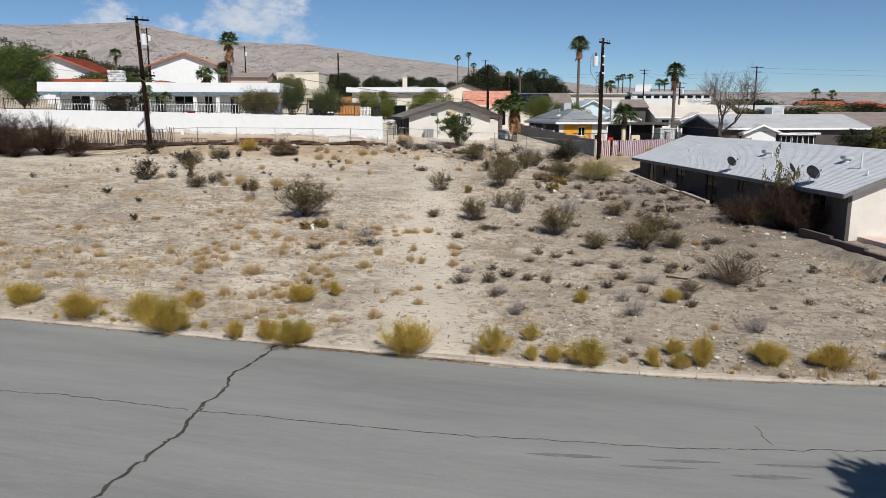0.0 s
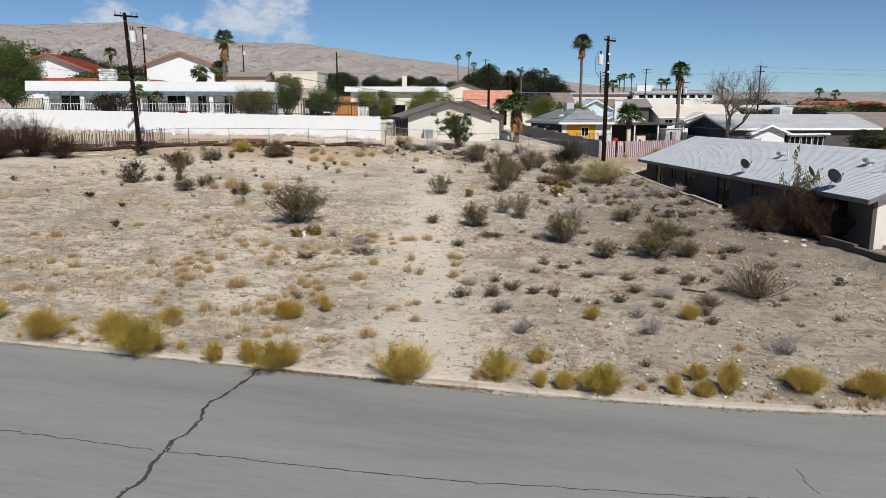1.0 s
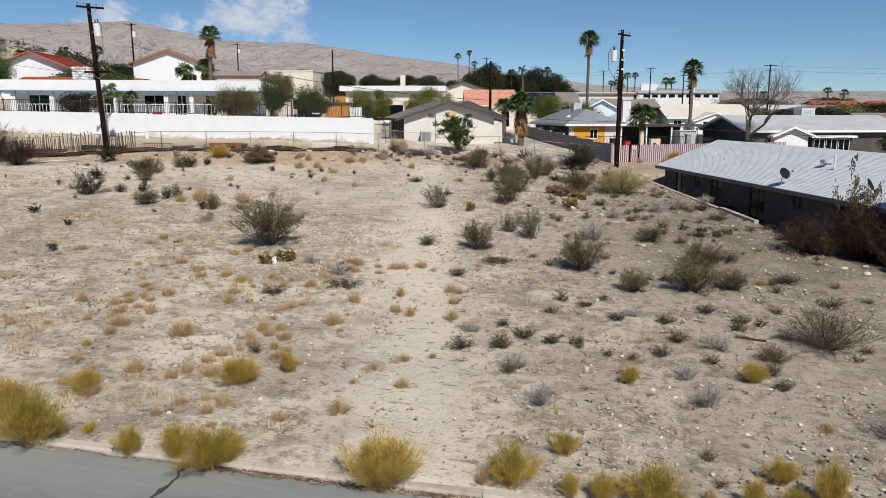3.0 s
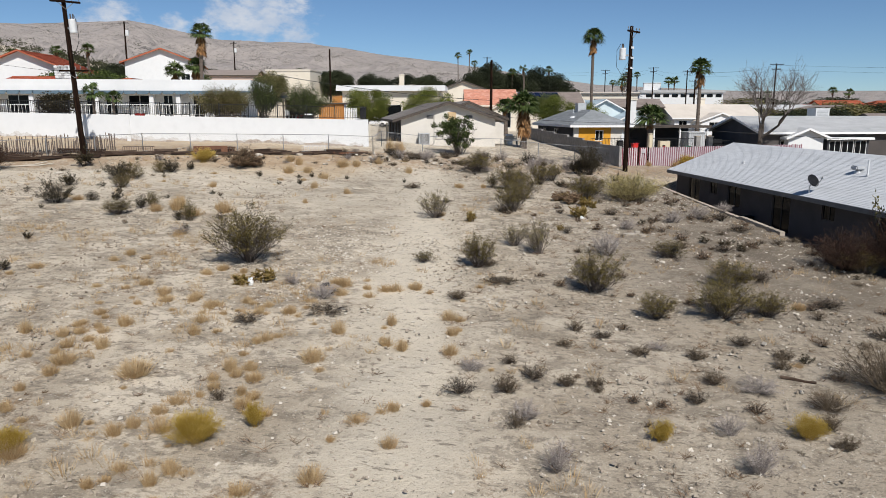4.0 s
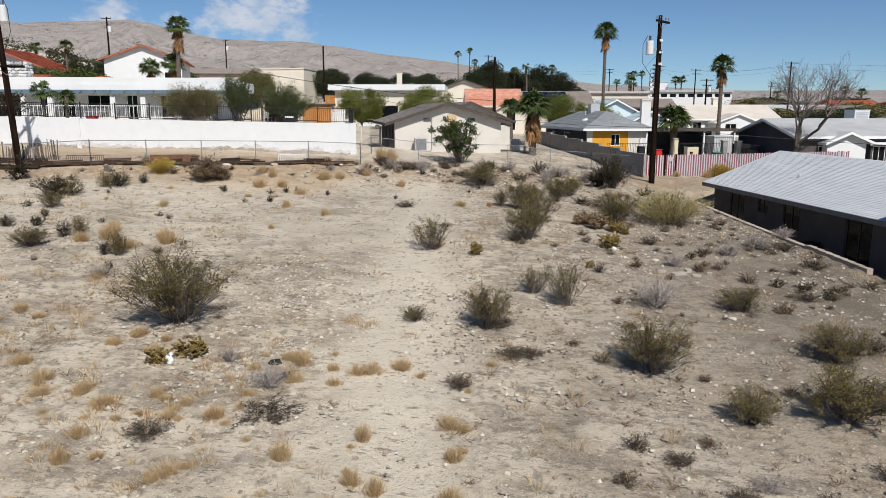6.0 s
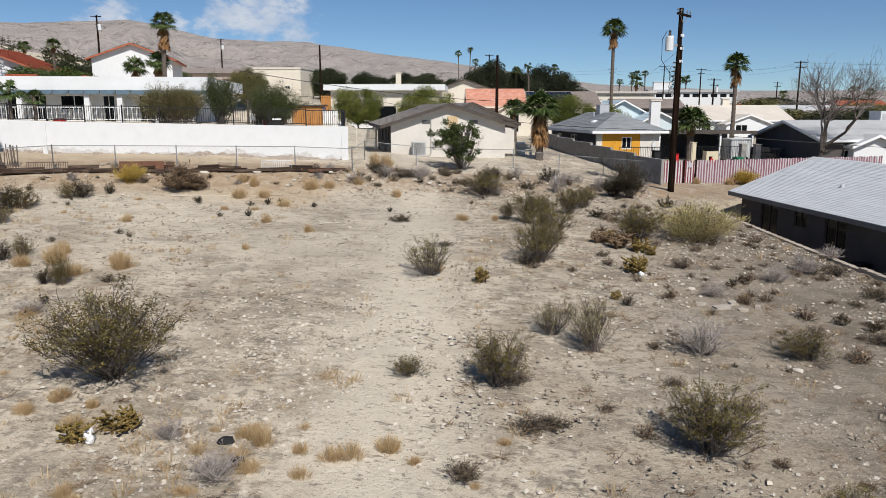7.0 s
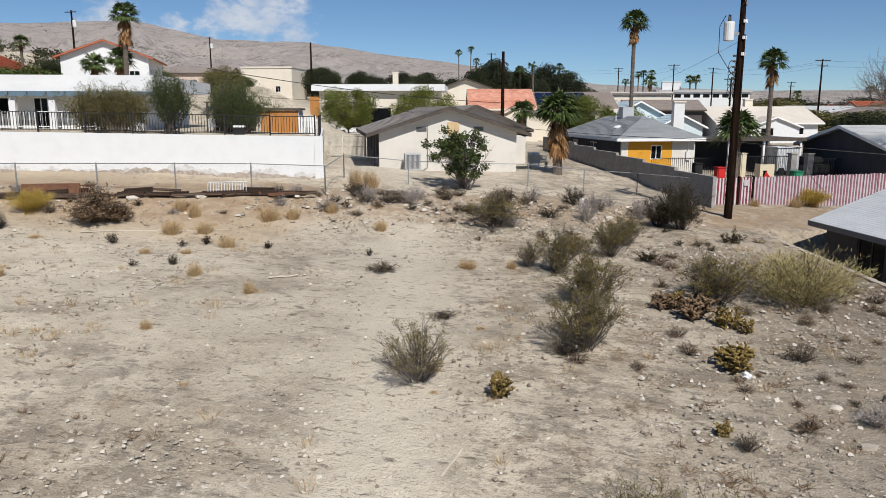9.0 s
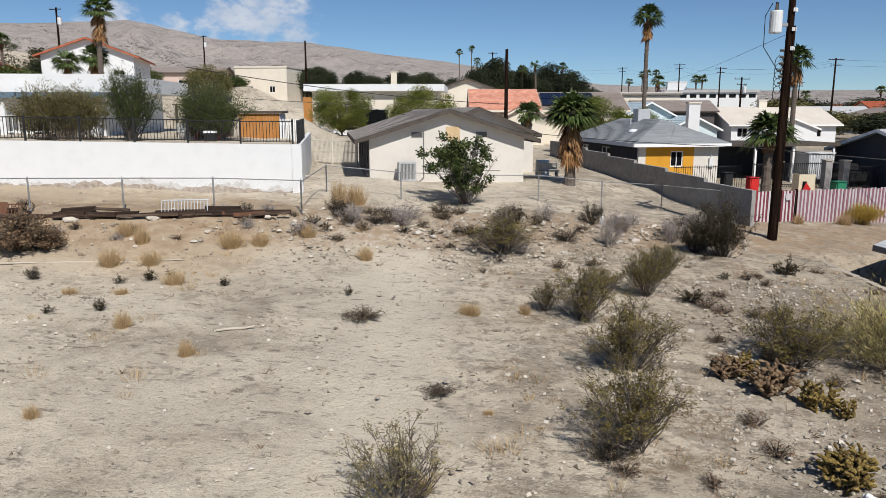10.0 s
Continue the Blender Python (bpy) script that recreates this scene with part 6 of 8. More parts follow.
set_out([woody_bush("dead_thicket", "tangled dark red-brown dead thicket beside the house", LEAF_DEAD, STEM_DEAD, s, 120, 13, 9500, 0.0095, 0.0035, bare=0.05, low=0.05, full=0.8, lop=0.5) for s in (112, 113)],
        [(8.7, 39.9, 3.4, 1.7), (10.6, 39.4, 3.8, 3.0), (11.5, 38.0, 2.8, 2.2), (-38.8, 49.2, 4.8, 3.3), (-42, 48, 5.4, 4.0), (-36.4, 49.0, 3.2, 2.0), (-40.2, 47.4, 4.0, 2.4)], 17)
set_out([woody_bush("green_sapling", "thin leggy grey-green shrub over the thicket", LEAF_OLIVE, BARE_TWIG, 114, 9, 6, 700, 0.028, 0.009, bare=0.7, low=0.6)], [(10.6, 40.1, 2.4, 4.0)], 18)
set_out([woody_bush("oleander_shrub", "tall green shrub with round leaf heads behind the fence", LEAF_GREEN, BARE_TWIG, 115, 40, 5, 6500, 0.02, 0.007, bare=0.2, low=0.3, along=0.22, full=0.42, scatter=0.026, long=2.2)], [(-10.4, 66.7, 4.0, 3.2)], 19)


# ---- scattered small stuff ----
def spot(rnd):
    """A place on the vacant lot."""
    while True:
        x, y = rnd.uniform(-34, 13), rnd.uniform(20.6, 62)
        s, o = (np.array((x, y)) - RH_O) @ RH_U, (np.array((x, y)) - RH_O) @ RH_N
        if o < -1.6 and y < 59 + 0.34 * (x + 16):
            return x, y
        if o < -1.6 and x > -14 and y < 66 + 0.3 * (x + 2):
            return x, y


def lump(v, f, x, y, r, rnd, flat=0.75):
    """A small angular stone or clod, half sunk."""
    z = land1(x, y) + r * 0.2
    i0 = len(v)
    a = rnd.uniform(0, 6.28)
    for dx, dy, dz in ((1, 0, 0), (0.2, 1, 0), (-1, 0.1, 0), (-0.2, -1, 0), (0.4, 0.35, flat), (-0.4, -0.3, flat * 0.85), (0, 0, -0.5)):
        q = r * rnd.uniform(0.7, 1.35)
        v.append((x + q * (dx * math.cos(a) - dy * math.sin(a)), y + q * (dx * math.sin(a) + dy * math.cos(a)), z + q * dz))
    for t in ((0, 1, 4), (1, 2, 5, 4), (2, 3, 5), (3, 0, 4, 5), (1, 0, 6), (2, 1, 6), (3, 2, 6), (0, 3, 6)):
        f.append(tuple(i0 + k for k in t))


def scatter():
    rnd = random.Random(77)
    v, f = [], []
    for i in range(52000):
        x, y = spot(rnd)
        px = x + 4.1 + 0.19 * (y - 21)
        dens = (0.13 if y < 42 else 0.07) + 0.28 * (x > -1.5) + 0.6 * (x > -3.5 and 43 < y) + 0.9 * math.exp(-((x + 9.5) ** 2 / 14 + (y - 36) ** 2 / 40)) + 0.7 * (y > 57.5) + 0.2 * (noise.noise((x * 0.25, y * 0.25, 4)) > 0.15)
        if abs(px) < 1.2:
            dens *= 0.5
        if rnd.random() > dens:
            continue
        r = 0.016 + 0.05 * rnd.random() ** 2.2 + (0.04 * rnd.random() if rnd.random() < 0.04 else 0) * (1 if y > 30 else 0.5)
        lump(v, f, x, y, r, rnd)
    tagged(link_mesh("pebbles", v, f, STONE), "scattered pale pebbles and stone chips on the sand", "pebbles", kind="stuff")
    v, f = [], []
    for i in range(22000):
        x, y = spot(rnd)
        dens = 0.35 + 0.3 * (x > -1) + 0.5 * (noise.noise((x * 0.4, y * 0.4, 7)) > 0.0)
        if abs(x + 4.1 + 0.19 * (y - 21)) < 1.0 or y > 42 and -15 < x < -8:
            dens *= 0.35
        if rnd.random() > dens:
            continue
        lump(v, f, x, y, 0.014 + 0.04 * rnd.random() ** 2, rnd, 0.9)
    tagged(link_mesh("soil_clods", v, f, CLOD), "crumbled brown soil clods over the sand", "soil", kind="stuff")
    v, f = [], []
    for i in range(7000):
        x, y = spot(rnd)
        left = x < -5 - 0.12 * (y - 20)
        dens = (1.0 if left and y < 38 else 0.3 if left else 0.22) * (1 if noise.noise((x * 0.22, y * 0.22, 9)) + 0.6 * noise.noise((x * 0.9, y * 0.9, 2)) > 0.12 else 0.1)
        if abs(x + 4.1 + 0.19 * (y - 21)) < 1.1:
            dens *= 0.15
        if y > 40 and -16 < x < -7:
            dens *= 0.2
        if rnd.random() > dens:
            continue
        z = land1(x, y)
        R = rnd.uniform(0.08, 0.3)
        for b in range(rnd.randint(16, 36)):
            a = rnd.uniform(0, 6.28)
            q = R * math.sqrt(rnd.random())
            o = (x + q * 0.7 * math.cos(a), y + q * 0.7 * math.sin(a), z - 0.01)
            t = (x + q * 1.5 * math.cos(a), y + q * 1.5 * math.sin(a), z + R * rnd.uniform(0.4, 1.2))
            soup_blade(v, f, o, t, rnd.uniform(0.003, 0.006), rnd)
    tagged(link_mesh("sparse_dry_grass", v, f, GRASS_TAN), "sparse short dry grass over the sand", "grass", kind="stuff")
    v, f = [], []
    for i in range(3600):
        x, y = spot(rnd)
        if rnd.random() > (0.5 if x > -3 else 0.25 if y < 38 or y > 57 else 0.06) or abs(x + 4.1 + 0.19 * (y - 21)) < 0.8:
            continue
        z = land1(x, y)
        R = rnd.uniform(0.07, 0.26)
        for b in range(rnd.randint(7, 16)):
            a, e = rnd.uniform(0, 6.28), rnd.uniform(0.05, 0.8)
            o = (x + rnd.uniform(-R, R) * 0.4, y + rnd.uniform(-R, R) * 0.4, z)
            t = (o[0] + R * math.cos(a) * math.cos(e), o[1] + R * math.sin(a) * math.cos(e), z + R * math.sin(e) + 0.01)
            soup_tube(v, f, (o, t), (0.005, 0.0025))
    tagged(link_mesh("dead_twigs", v, f, STEM_TWIG), "scattered dead twigs and brush litter", "twigs", kind="stuff")


scatter()


def rubble():
    """Broken stone and brush litter along the bank below the back fences."""
    rnd = random.Random(88)
    v, f = [], []
    for i in range(3600):
        a = rnd.random()
        x = -30 + 31 * a
        y = (54.6 + 0.33 * (x + 30) if x < -15.5 else 59.6 + 0.42 * (x + 15.5)) + rnd.gauss(0, 1.5)
        if rnd.random() < (0.2 if x < -15.5 else 1.0):
            lump(v, f, x, y, 0.025 + 0.11 * rnd.random() ** 4, rnd, 0.6)
    for i in range(2600):
        x, y = rnd.uniform(-3.5, 6), rnd.uniform(36, 58)
        if noise.noise((x * 0.5, y * 0.5, 3)) > -0.1:
            lump(v, f, x, y, 0.018 + 0.05 * rnd.random() ** 3, rnd, 0.55)
    tagged(link_mesh("rubble", v, f, STONE), "pale broken stones strewn over the bank", "rubble", kind="stuff")
    v, f = [], []
    for i in range(3200):
        x, y = rnd.gauss(-9.4, 2.4), rnd.gauss(36.2, 3.2)
        if noise.noise((x * 0.6, y * 0.6, 1)) > -0.25:
            lump(v, f, x, y, 0.018 + 0.055 * rnd.random() ** 2.6, rnd, 0.5)
    tagged(link_mesh("stone_patch", v, f, STONE), "patch of pale broken stones beside the worn track", "stones", kind="stuff")
    rows = []
    for i in range(46):
        x = rnd.uniform(-15, 1)
        w = rnd.uniform(0.5, 1.5)
        rows.append((x, 60.2 + 0.42 * (x + 15.5) + rnd.gauss(0, 1.3), w, w * rnd.uniform(0.4, 0.75)))
    for i in range(26):
        x, w = rnd.uniform(-29, -15), rnd.uniform(0.3, 0.8)
        rows.append((x, 54.4 + 0.33 * (x + 30) + rnd.gauss(0, 0.8), w, w * rnd.uniform(0.4, 0.8)))
    set_out([woody_bush("bank_brush", "dry grey-brown brush on the stony bank", l, t, q, 40, 9, 700, 0.028, 0.007, low=0.0, bare=0.0) for l, t, q in ((LEAF_DARK, STEM_GREY, 451), (STEM_BROWN, STEM_BROWN, 452), (STEM_BLEACHED, STEM_BLEACHED, 453))], rows, 41)


rubble()


def boulder(x, y, r, seed, flat=0.7, label="pale weathered stone lying on the sand"):
    bm = bmesh.new()
    bmesh.ops.create_icosphere(bm, subdivisions=2, radius=r)
    for q in bm.verts:
        k = 1 + 0.35 * noise.noise(q.co / r * 1.3 + Vector((seed * 3.1, 0, 0)))
        q.co = Vector((q.co.x * k * 1.2, q.co.y * k, q.co.z * k * flat))
    ob = part("stone", bm, STONE, None)
    ob.matrix_world = pose(x, y, land1(x, y) + r * flat * 0.3, 0, 0, seed * 47)
    tagged(ob, label, "stone", group="stones")


for i, (x, y, r) in enumerate([(5.95, 23.3, 0.15), (4.3, 21.6, 0.14), (-1.0, 46.4, 0.1), (-7.0, 47.0, 0.11), (0.3, 45.2, 0.18), (0.7, 45.0, 0.14), (0.1, 45.6, 0.13), (1.9, 39.2, 0.17), (2.5, 38.4, 0.14), (1.6, 37.6, 0.12), (-2.8, 61.8, 0.22), (-1.6, 62.6, 0.2), (-12.6, 61.7, 0.2), (-11.2, 60.4, 0.24), (-10.6, 60.2, 0.2),
                               (-8.6, 61.4, 0.2), (-3.4, 63.2, 0.25), (-0.7, 63.0, 0.22), (-6.9, 63.4, 0.2), (-2.6, 25.6, 0.1), (-2.4, 25.5, 0.08), (10.0, 37.0, 0.25), (10.6, 36.2, 0.2), (9.4, 37.6, 0.22), (10.3, 38.0, 0.2), (-17.8, 57.5, 0.17), (-20.0, 55.2, 0.15), (-14.0, 57.0, 0.14), (-32, 49.5, 0.3), (-30.5, 50.4, 0.25), (4.9, 43.2, 0.2), (5.3, 43.6, 0.17)]):
    boulder(x, y, r * 0.6, i, 0.55)


def kerb_tufts():
    """Small gold and tan tufts rooted along the kerb, and dry brush thickly strewn on the rougher side."""
    rnd = random.Random(23)
    rows, low, tan_rows, dk = [], [], [], []
    for i in range(60):
        x = rnd.uniform(-24, 11)
        if -7.6 < x < -5.4 and rnd.random() < 0.8:
            continue
        w = rnd.uniform(0.14, 0.42)
        (rows if rnd.random() < 0.4 else tan_rows).append((x, kerb_y(x) + rnd.uniform(0.2, 0.75), w, w * rnd.uniform(0.6, 1.1)))
    while len(low) < 90:
        x, y = spot(rnd)
        if x > -3.2 + 0.1 * (30 - y) and y < 50 or rnd.random() < 0.06:
            w = rnd.uniform(0.25, 0.75)
            low.append((x, y, w, w * rnd.uniform(0.25, 0.6)))
    while len(tan_rows) < 150:
        x, y = rnd.uniform(-16, -4.5), rnd.uniform(21.5, 36)
        if noise.noise((x * 0.35, y * 0.35, 6)) > 0.05:
            w = rnd.uniform(0.25, 0.7)
            tan_rows.append((x, y, w, w * rnd.uniform(0.35, 0.75)))
    while len(tan_rows) < 250:
        x, y = spot(rnd)
        if x < -5.5 - 0.12 * (y - 20) and y < 33 + 6 * noise.noise((x * 0.2, 0, 0)) or rnd.random() < 0.05:
            w = rnd.uniform(0.25, 0.8)
            tan_rows.append((x, y, w, w * rnd.uniform(0.3, 0.6)))
    while len(dk) < 46:
        x, y = spot(rnd)
        if y > 38 and x < -17 or x > 0 and y > 30 or y > 57:
            w = rnd.uniform(0.2, 0.6)
            dk.append((x, y, w, w * rnd.uniform(0.5, 0.9)))
    while len(low) < 190:
        x, y = spot(rnd)
        if x > -2.5 and 40 < y < 60 or y > 58.5:
            w = rnd.uniform(0.3, 0.95)
            low.append((x, y, w, w * rnd.uniform(0.25, 0.6)))
    set_out([grass_clump("golden_grass", "small golden grass tuft along the kerb", GRASS_GOLD, s, 520, 0.0052) for s in (431, 432)], rows, 31)
    set_out([grass_clump("dry_grass", "small tan dry grass tuft", GRASS_TAN, s, 620, 0.0048, low=0.0) for s in (433, 434, 435)], tan_rows, 32)
    set_out([woody_bush("low_brush", "small low dry grey-brown brush", STEM_TWIG, STEM_GREY, s, 34, 8, 500, 0.03, 0.008, low=0.0, bare=0.0) for s in (436, 437)] + [woody_bush("low_brush", "small low dry brown brush", STEM_BROWN, STEM_BROWN, s, 40, 8, 500, 0.03, 0.008, low=0.0, bare=0.0) for s in (438,)], low, 33)
    set_out([woody_bush("dark_shrub", "tiny dark desert shrub", LEAF_DARK, STEM_GREY, s, 22, 5, 800, 0.035, bare=0.1) for s in (439,)], dk, 34)


kerb_tufts()


def kerb_litter():
    """Dry stalks and crumbs gathered in the gutter."""
    rnd = random.Random(52)
    v, f = [], []
    for i in range(1500):
        x = rnd.uniform(-8.2, -2.2) if i < 1000 else rnd.uniform(-22, 10)
        y = kerb_y(x) - abs(rnd.gauss(0, 0.09)) - 0.02
        z = road_z(x, y) + 0.012
        a, L = rnd.uniform(0, 6.28), rnd.uniform(0.03, 0.13)
        soup_tube(v, f, ((x, y, z), (x + L * math.cos(a), y + L * 0.5 * math.sin(a), z + rnd.uniform(0, 0.03))), (0.007, 0.004))
    tagged(link_mesh("gutter_litter", v, f, STEM_TWIG), "dry brown stalks gathered in the gutter", "litter", kind="stuff")


kerb_litter()


# ---- mountains ----
def mountains():
    yaw_k = [-60, -40, -21, -11.6, -1.5, 5, 10.3, 13.8, 20.4, 26.6, 32.5, 41.3, 60, 85]
    top_k = [0.02, 0.02, 0.021, 0.022, 0.032, 0.048, 0.062, 0.069, 0.084, 0.083, 0.104, 0.096, 0.1, 0.09]
    na, nr = 1000, 84
    yaws = np.linspace(-62, 85, na)
    rs = np.linspace(1150, 4300, nr)
    v, f = [], []
    for yw in yaws:
        S = float(np.interp(yw, yaw_k, top_k))
        a = radians(yw)
        for r in rs:
            x, y = -math.sin(a) * r, math.cos(a) * r
            k = (r - 1150) / 2350
            prof = min(1.0, max(0, k)) ** 1.35
            if r > 3500:
                prof = 1 - (r - 3500) / 2400
            n1 = noise.hetero_terrain((x / 900, y / 900, 0.3), 0.9, 2.1, 6, 0.6) - 0.6
            n2 = abs(noise.noise((x / 330, y / 330, 2))) + 0.55 * abs(noise.noise((x / 150, y / 150, 4))) + 0.22 * abs(noise.noise((x / 60, y / 60, 6)))
            crest = 1 - min(1, abs(r - 3500) / 700)
            z = S * 3560 * prof - S * 900 * n2 * min(1, 3 * prof) * (1 - 0.9 * crest) + S * 260 * n1 * prof * (1 - prof) * 4 + S * 90 * (n1 - 0.3) * crest
            v.append((x, y, 18 + z))
    for i in range(na - 1):
        for j in range(nr - 1):
            p = i * nr + j
            f.append((p, p + nr, p + nr + 1, p + 1))
    tagged(link_mesh("mountain_range", v, f, MOUNTAIN, smooth=True), "bare arid brown mountain range in the distance", "mountains", kind="structure")


mountains()


# ---- trees ----
def leafy_tree(name, label, mat, seed, clumps=26, per=70, leaf=0.16, trunk=0.05, shape=(0.5, 0.5, 0.42), centre=0.62, droop=0.0, low=0.22, spread=0.11):
    """A tree one high and one wide: tapered trunk, limbs, and a crown of many small leaves in uneven clumps."""
    rnd = random.Random(seed)
    b = base(name, pose(0, 0, 0), label, "tree", group="trees")
    tv, tf, lv, lf = [], [], [], []
    fork = np.array((rnd.uniform(-0.04, 0.04), rnd.uniform(-0.04, 0.04), low))
    soup_tube(tv, tf, ((0, 0, -0.04), fork * 0.5 + np.array((rnd.uniform(-0.02, 0.02), 0, 0)), fork), (trunk, trunk * 0.75, trunk * 0.65), 7)
    for c in range(clumps):
        e = np.array([rnd.gauss(0, 1) for _ in range(3)])
        e = e / np.linalg.norm(e) * rnd.uniform(0.45, 1.0) ** 0.6
        p = np.array((e[0] * shape[0] * 0.86, e[1] * shape[1] * 0.86, centre + e[2] * shape[2] * 0.9))
        p[2] = max(p[2], low + 0.03)
        mid = fork + (p - fork) * 0.5 + np.array((0, 0, 0.04))
        soup_tube(tv, tf, (fork, mid, p), (trunk * 0.45, trunk * 0.25, trunk * 0.08), 4)
        sp = spread * rnd.uniform(0.7, 1.3)
        for i in range(per):
            g = np.array([rnd.gauss(0, 1) for _ in range(3)])
            g = g * min(1.0, 1.75 / (np.linalg.norm(g) + 1e-9)) * sp
            q = p + g * np.array((1, 1, 0.75))
            q[2] -= droop * abs(rnd.gauss(0, 0.06))
            soup_leaf(lv, lf, q, leaf * rnd.uniform(0.6, 1.2), rnd, 0.2)
    link_mesh("trunk", tv, tf, BARK, b)
    link_mesh("crown", lv, lf, mat, b)
    return b


def grove(protos, rows, seed=3):
    """rows: x, y, width, height[, base height]."""
    rnd = random.Random(seed)
    used = set()
    for i, r in enumerate(rows):
        x, y, w, h = r[:4]
        z = r[4] if len(r) > 4 else land1(x, y)
        p = protos[i % len(protos)]
        m = Matrix.Translation((x, y, z)) @ Matrix.Rotation(rnd.uniform(0, 6.283), 4, "Z") @ Matrix.Diagonal((w, w, h, 1))
        if p.name in used:
            copy_thing(p, m @ Matrix.Diagonal([1 / q for q in p.scale] + [1]))
        else:
            p.matrix_world = m
            used.add(p.name)


# trees and hedge on the white wall's terrace
def on_terrace(ob, x, y, w, h, z=7.1, turn=0):
    ob.matrix_world = pose(x, y, z, 0, 0, turn) @ Matrix.Diagonal((w, w, h, 1))


on_terrace(woody_bush("hedge_bush", "broad olive-tan hedge bush behind the iron railing", LEAF_OLIVE, STEM_BROWN, 201, 190, 14, 36000, 0.0075, 0.0045, bare=0.1, low=0.5, long=5.0, along=0.9, align=True, root=0.33, scatter=0.02, group="terrace shrubs"), -29.2, 66.1, 4.6, 2.5)
on_terrace(woody_bush("garden_tree", "slender open grey-green tree behind the iron railing", LEAF_GREEN, STEM_GREY, 202, 60, 13, 11000, 0.013, 0.007, bare=0.15, low=0.35, long=2.2, along=0.7, root=0.12, scatter=0.03, lop=0.6, group="terrace shrubs"), -26.5, 66.9, 2.6, 3.7)
on_terrace(woody_bush("garden_tree", "feathery dark green tree behind the iron railing", LEAF_GREEN, STEM_GREY, 203, 110, 14, 24000, 0.0085, 0.005, bare=0.05, low=0.22, long=3.2, along=0.8, root=0.12, scatter=0.026, lop=0.5, align=True, group="terrace shrubs"), -23.9, 69.6, 4.0, 3.0)
grove([leafy_tree("olive_tree", "grey-green olive tree behind the flat roof", LEAF_OLIVE, 216, 80, 300, 0.017, 0.02, centre=0.58, low=0.1, spread=0.09)], [(-40.0, 100.5, 4.4, 4.3, 8.4)])
grove([leafy_tree("dark_shrub_tree", "round dark brown-green shrub on the terrace", LEAF_DARK, 204, 30, 120, 0.04, 0.02, (0.5, 0.5, 0.45), 0.5, low=0.1)], [(-39.6, 59.9, 2.9, 2.0, 7.3), (-62, 66, 3.5, 2.6, 7.7)])
grove([leafy_tree("broad_tree", "broad leafy green tree beside the white house", LEAF_FRESH, 205, 120, 460, 0.012, 0.02, centre=0.52, low=0.06, spread=0.085)], [(-56.6, 69.0, 6.2, 7.2, 7.6)])
# bright mesquites before the white carport, and the yards behind
grove([leafy_tree("mesquite_tree", "bright feathery green mesquite tree", LEAF_BRIGHT, s, 64, 560, 0.0125, 0.022, (0.55, 0.5, 0.4), 0.62, 0.8, low=0.2, spread=0.075) for s in (206, 207)],
      [(-29.4, 108, 6.6, 5.9, 5.2), (-21.0, 109, 7.4, 5.7, 5.2), (-4.2, 99, 5.6, 5.2, 4.9), (-0.2, 101, 4.5, 3.8, 4.9)])
# dark trees further off
far_t = [leafy_tree("far_tree", "distant dark green tree", LEAF_NIGHT, s, 60, 330, 0.022, 0.03, low=0.15, spread=0.1) for s in (208, 209, 210)]
grove(far_t, [(-58, 182, 8, 6.6), (-50, 184, 7, 6.2), (-45, 178, 6, 5.2), (-64, 192, 8, 6.4), (-40, 200, 8, 7.2), (-34, 206, 7, 6.8), (-24, 200, 9, 12), (-19, 206, 8, 10.5), (-13, 220, 10, 12), (-7, 224, 9, 11.5), (-3, 210, 8, 7.6), (2, 205, 7, 6.2), (-28, 196, 8, 9), (-16, 212, 8, 9), (-54, 170, 7, 6), (-37, 190, 8, 7.5), (-44, 196, 8, 7), (-68, 186, 8, 6.5), (6, 190, 6, 5.0), (-30, 230, 9, 7)])

far_u = [leafy_tree("hillside_tree", "distant green tree on the hillside", m, s, 50, 230, 0.026, 0.03, low=0.1) for m, s in ((LEAF_GREEN, 211), (LEAF_NIGHT, 212))]
grove(far_u, [(-76, 148, 6, 4.2), (-112, 150, 7, 4.6), (-98, 165, 7, 4.4), (-122, 158, 8, 5), (-132, 150, 8, 5.2), (-104, 190, 8, 5.2), (-80, 188, 7, 4.6), (-90, 205, 7, 4.8), (-140, 172, 9, 5.4), (-70, 200, 7, 4.6), (-101, 250, 8, 6.2), (-94, 256, 7, 5.4), (-66, 160, 5, 4), (-150, 220, 9, 6), (-120, 240, 9, 5.4), (-128, 200, 7, 4.6), (-112, 215, 7, 4.5), (-160, 250, 10, 7), (-148, 255, 9, 7), (-138, 262, 9, 6.5), (-170, 280, 11, 8), (-155, 290, 10, 7), (-128, 285, 9, 6.5), (-118, 290, 10, 6), (-144, 310, 11, 8), (-165, 325, 12, 8), (-130, 320, 10, 7), (-110, 310, 9, 6), (-180, 300, 12, 8)], 6)
grove([leafy_tree("green_hedge", "wide green creeper hedge between the houses", LEAF_FRESH, 213, 90, 200, 0.025, 0.01, (0.5, 0.3, 0.45), 0.5, low=0.02)], [(-83, 119, 9, 5.2, 9.2), (-76.5, 118.5, 8, 5.0, 9.2), (-90, 125, 9, 5.5, 10)])
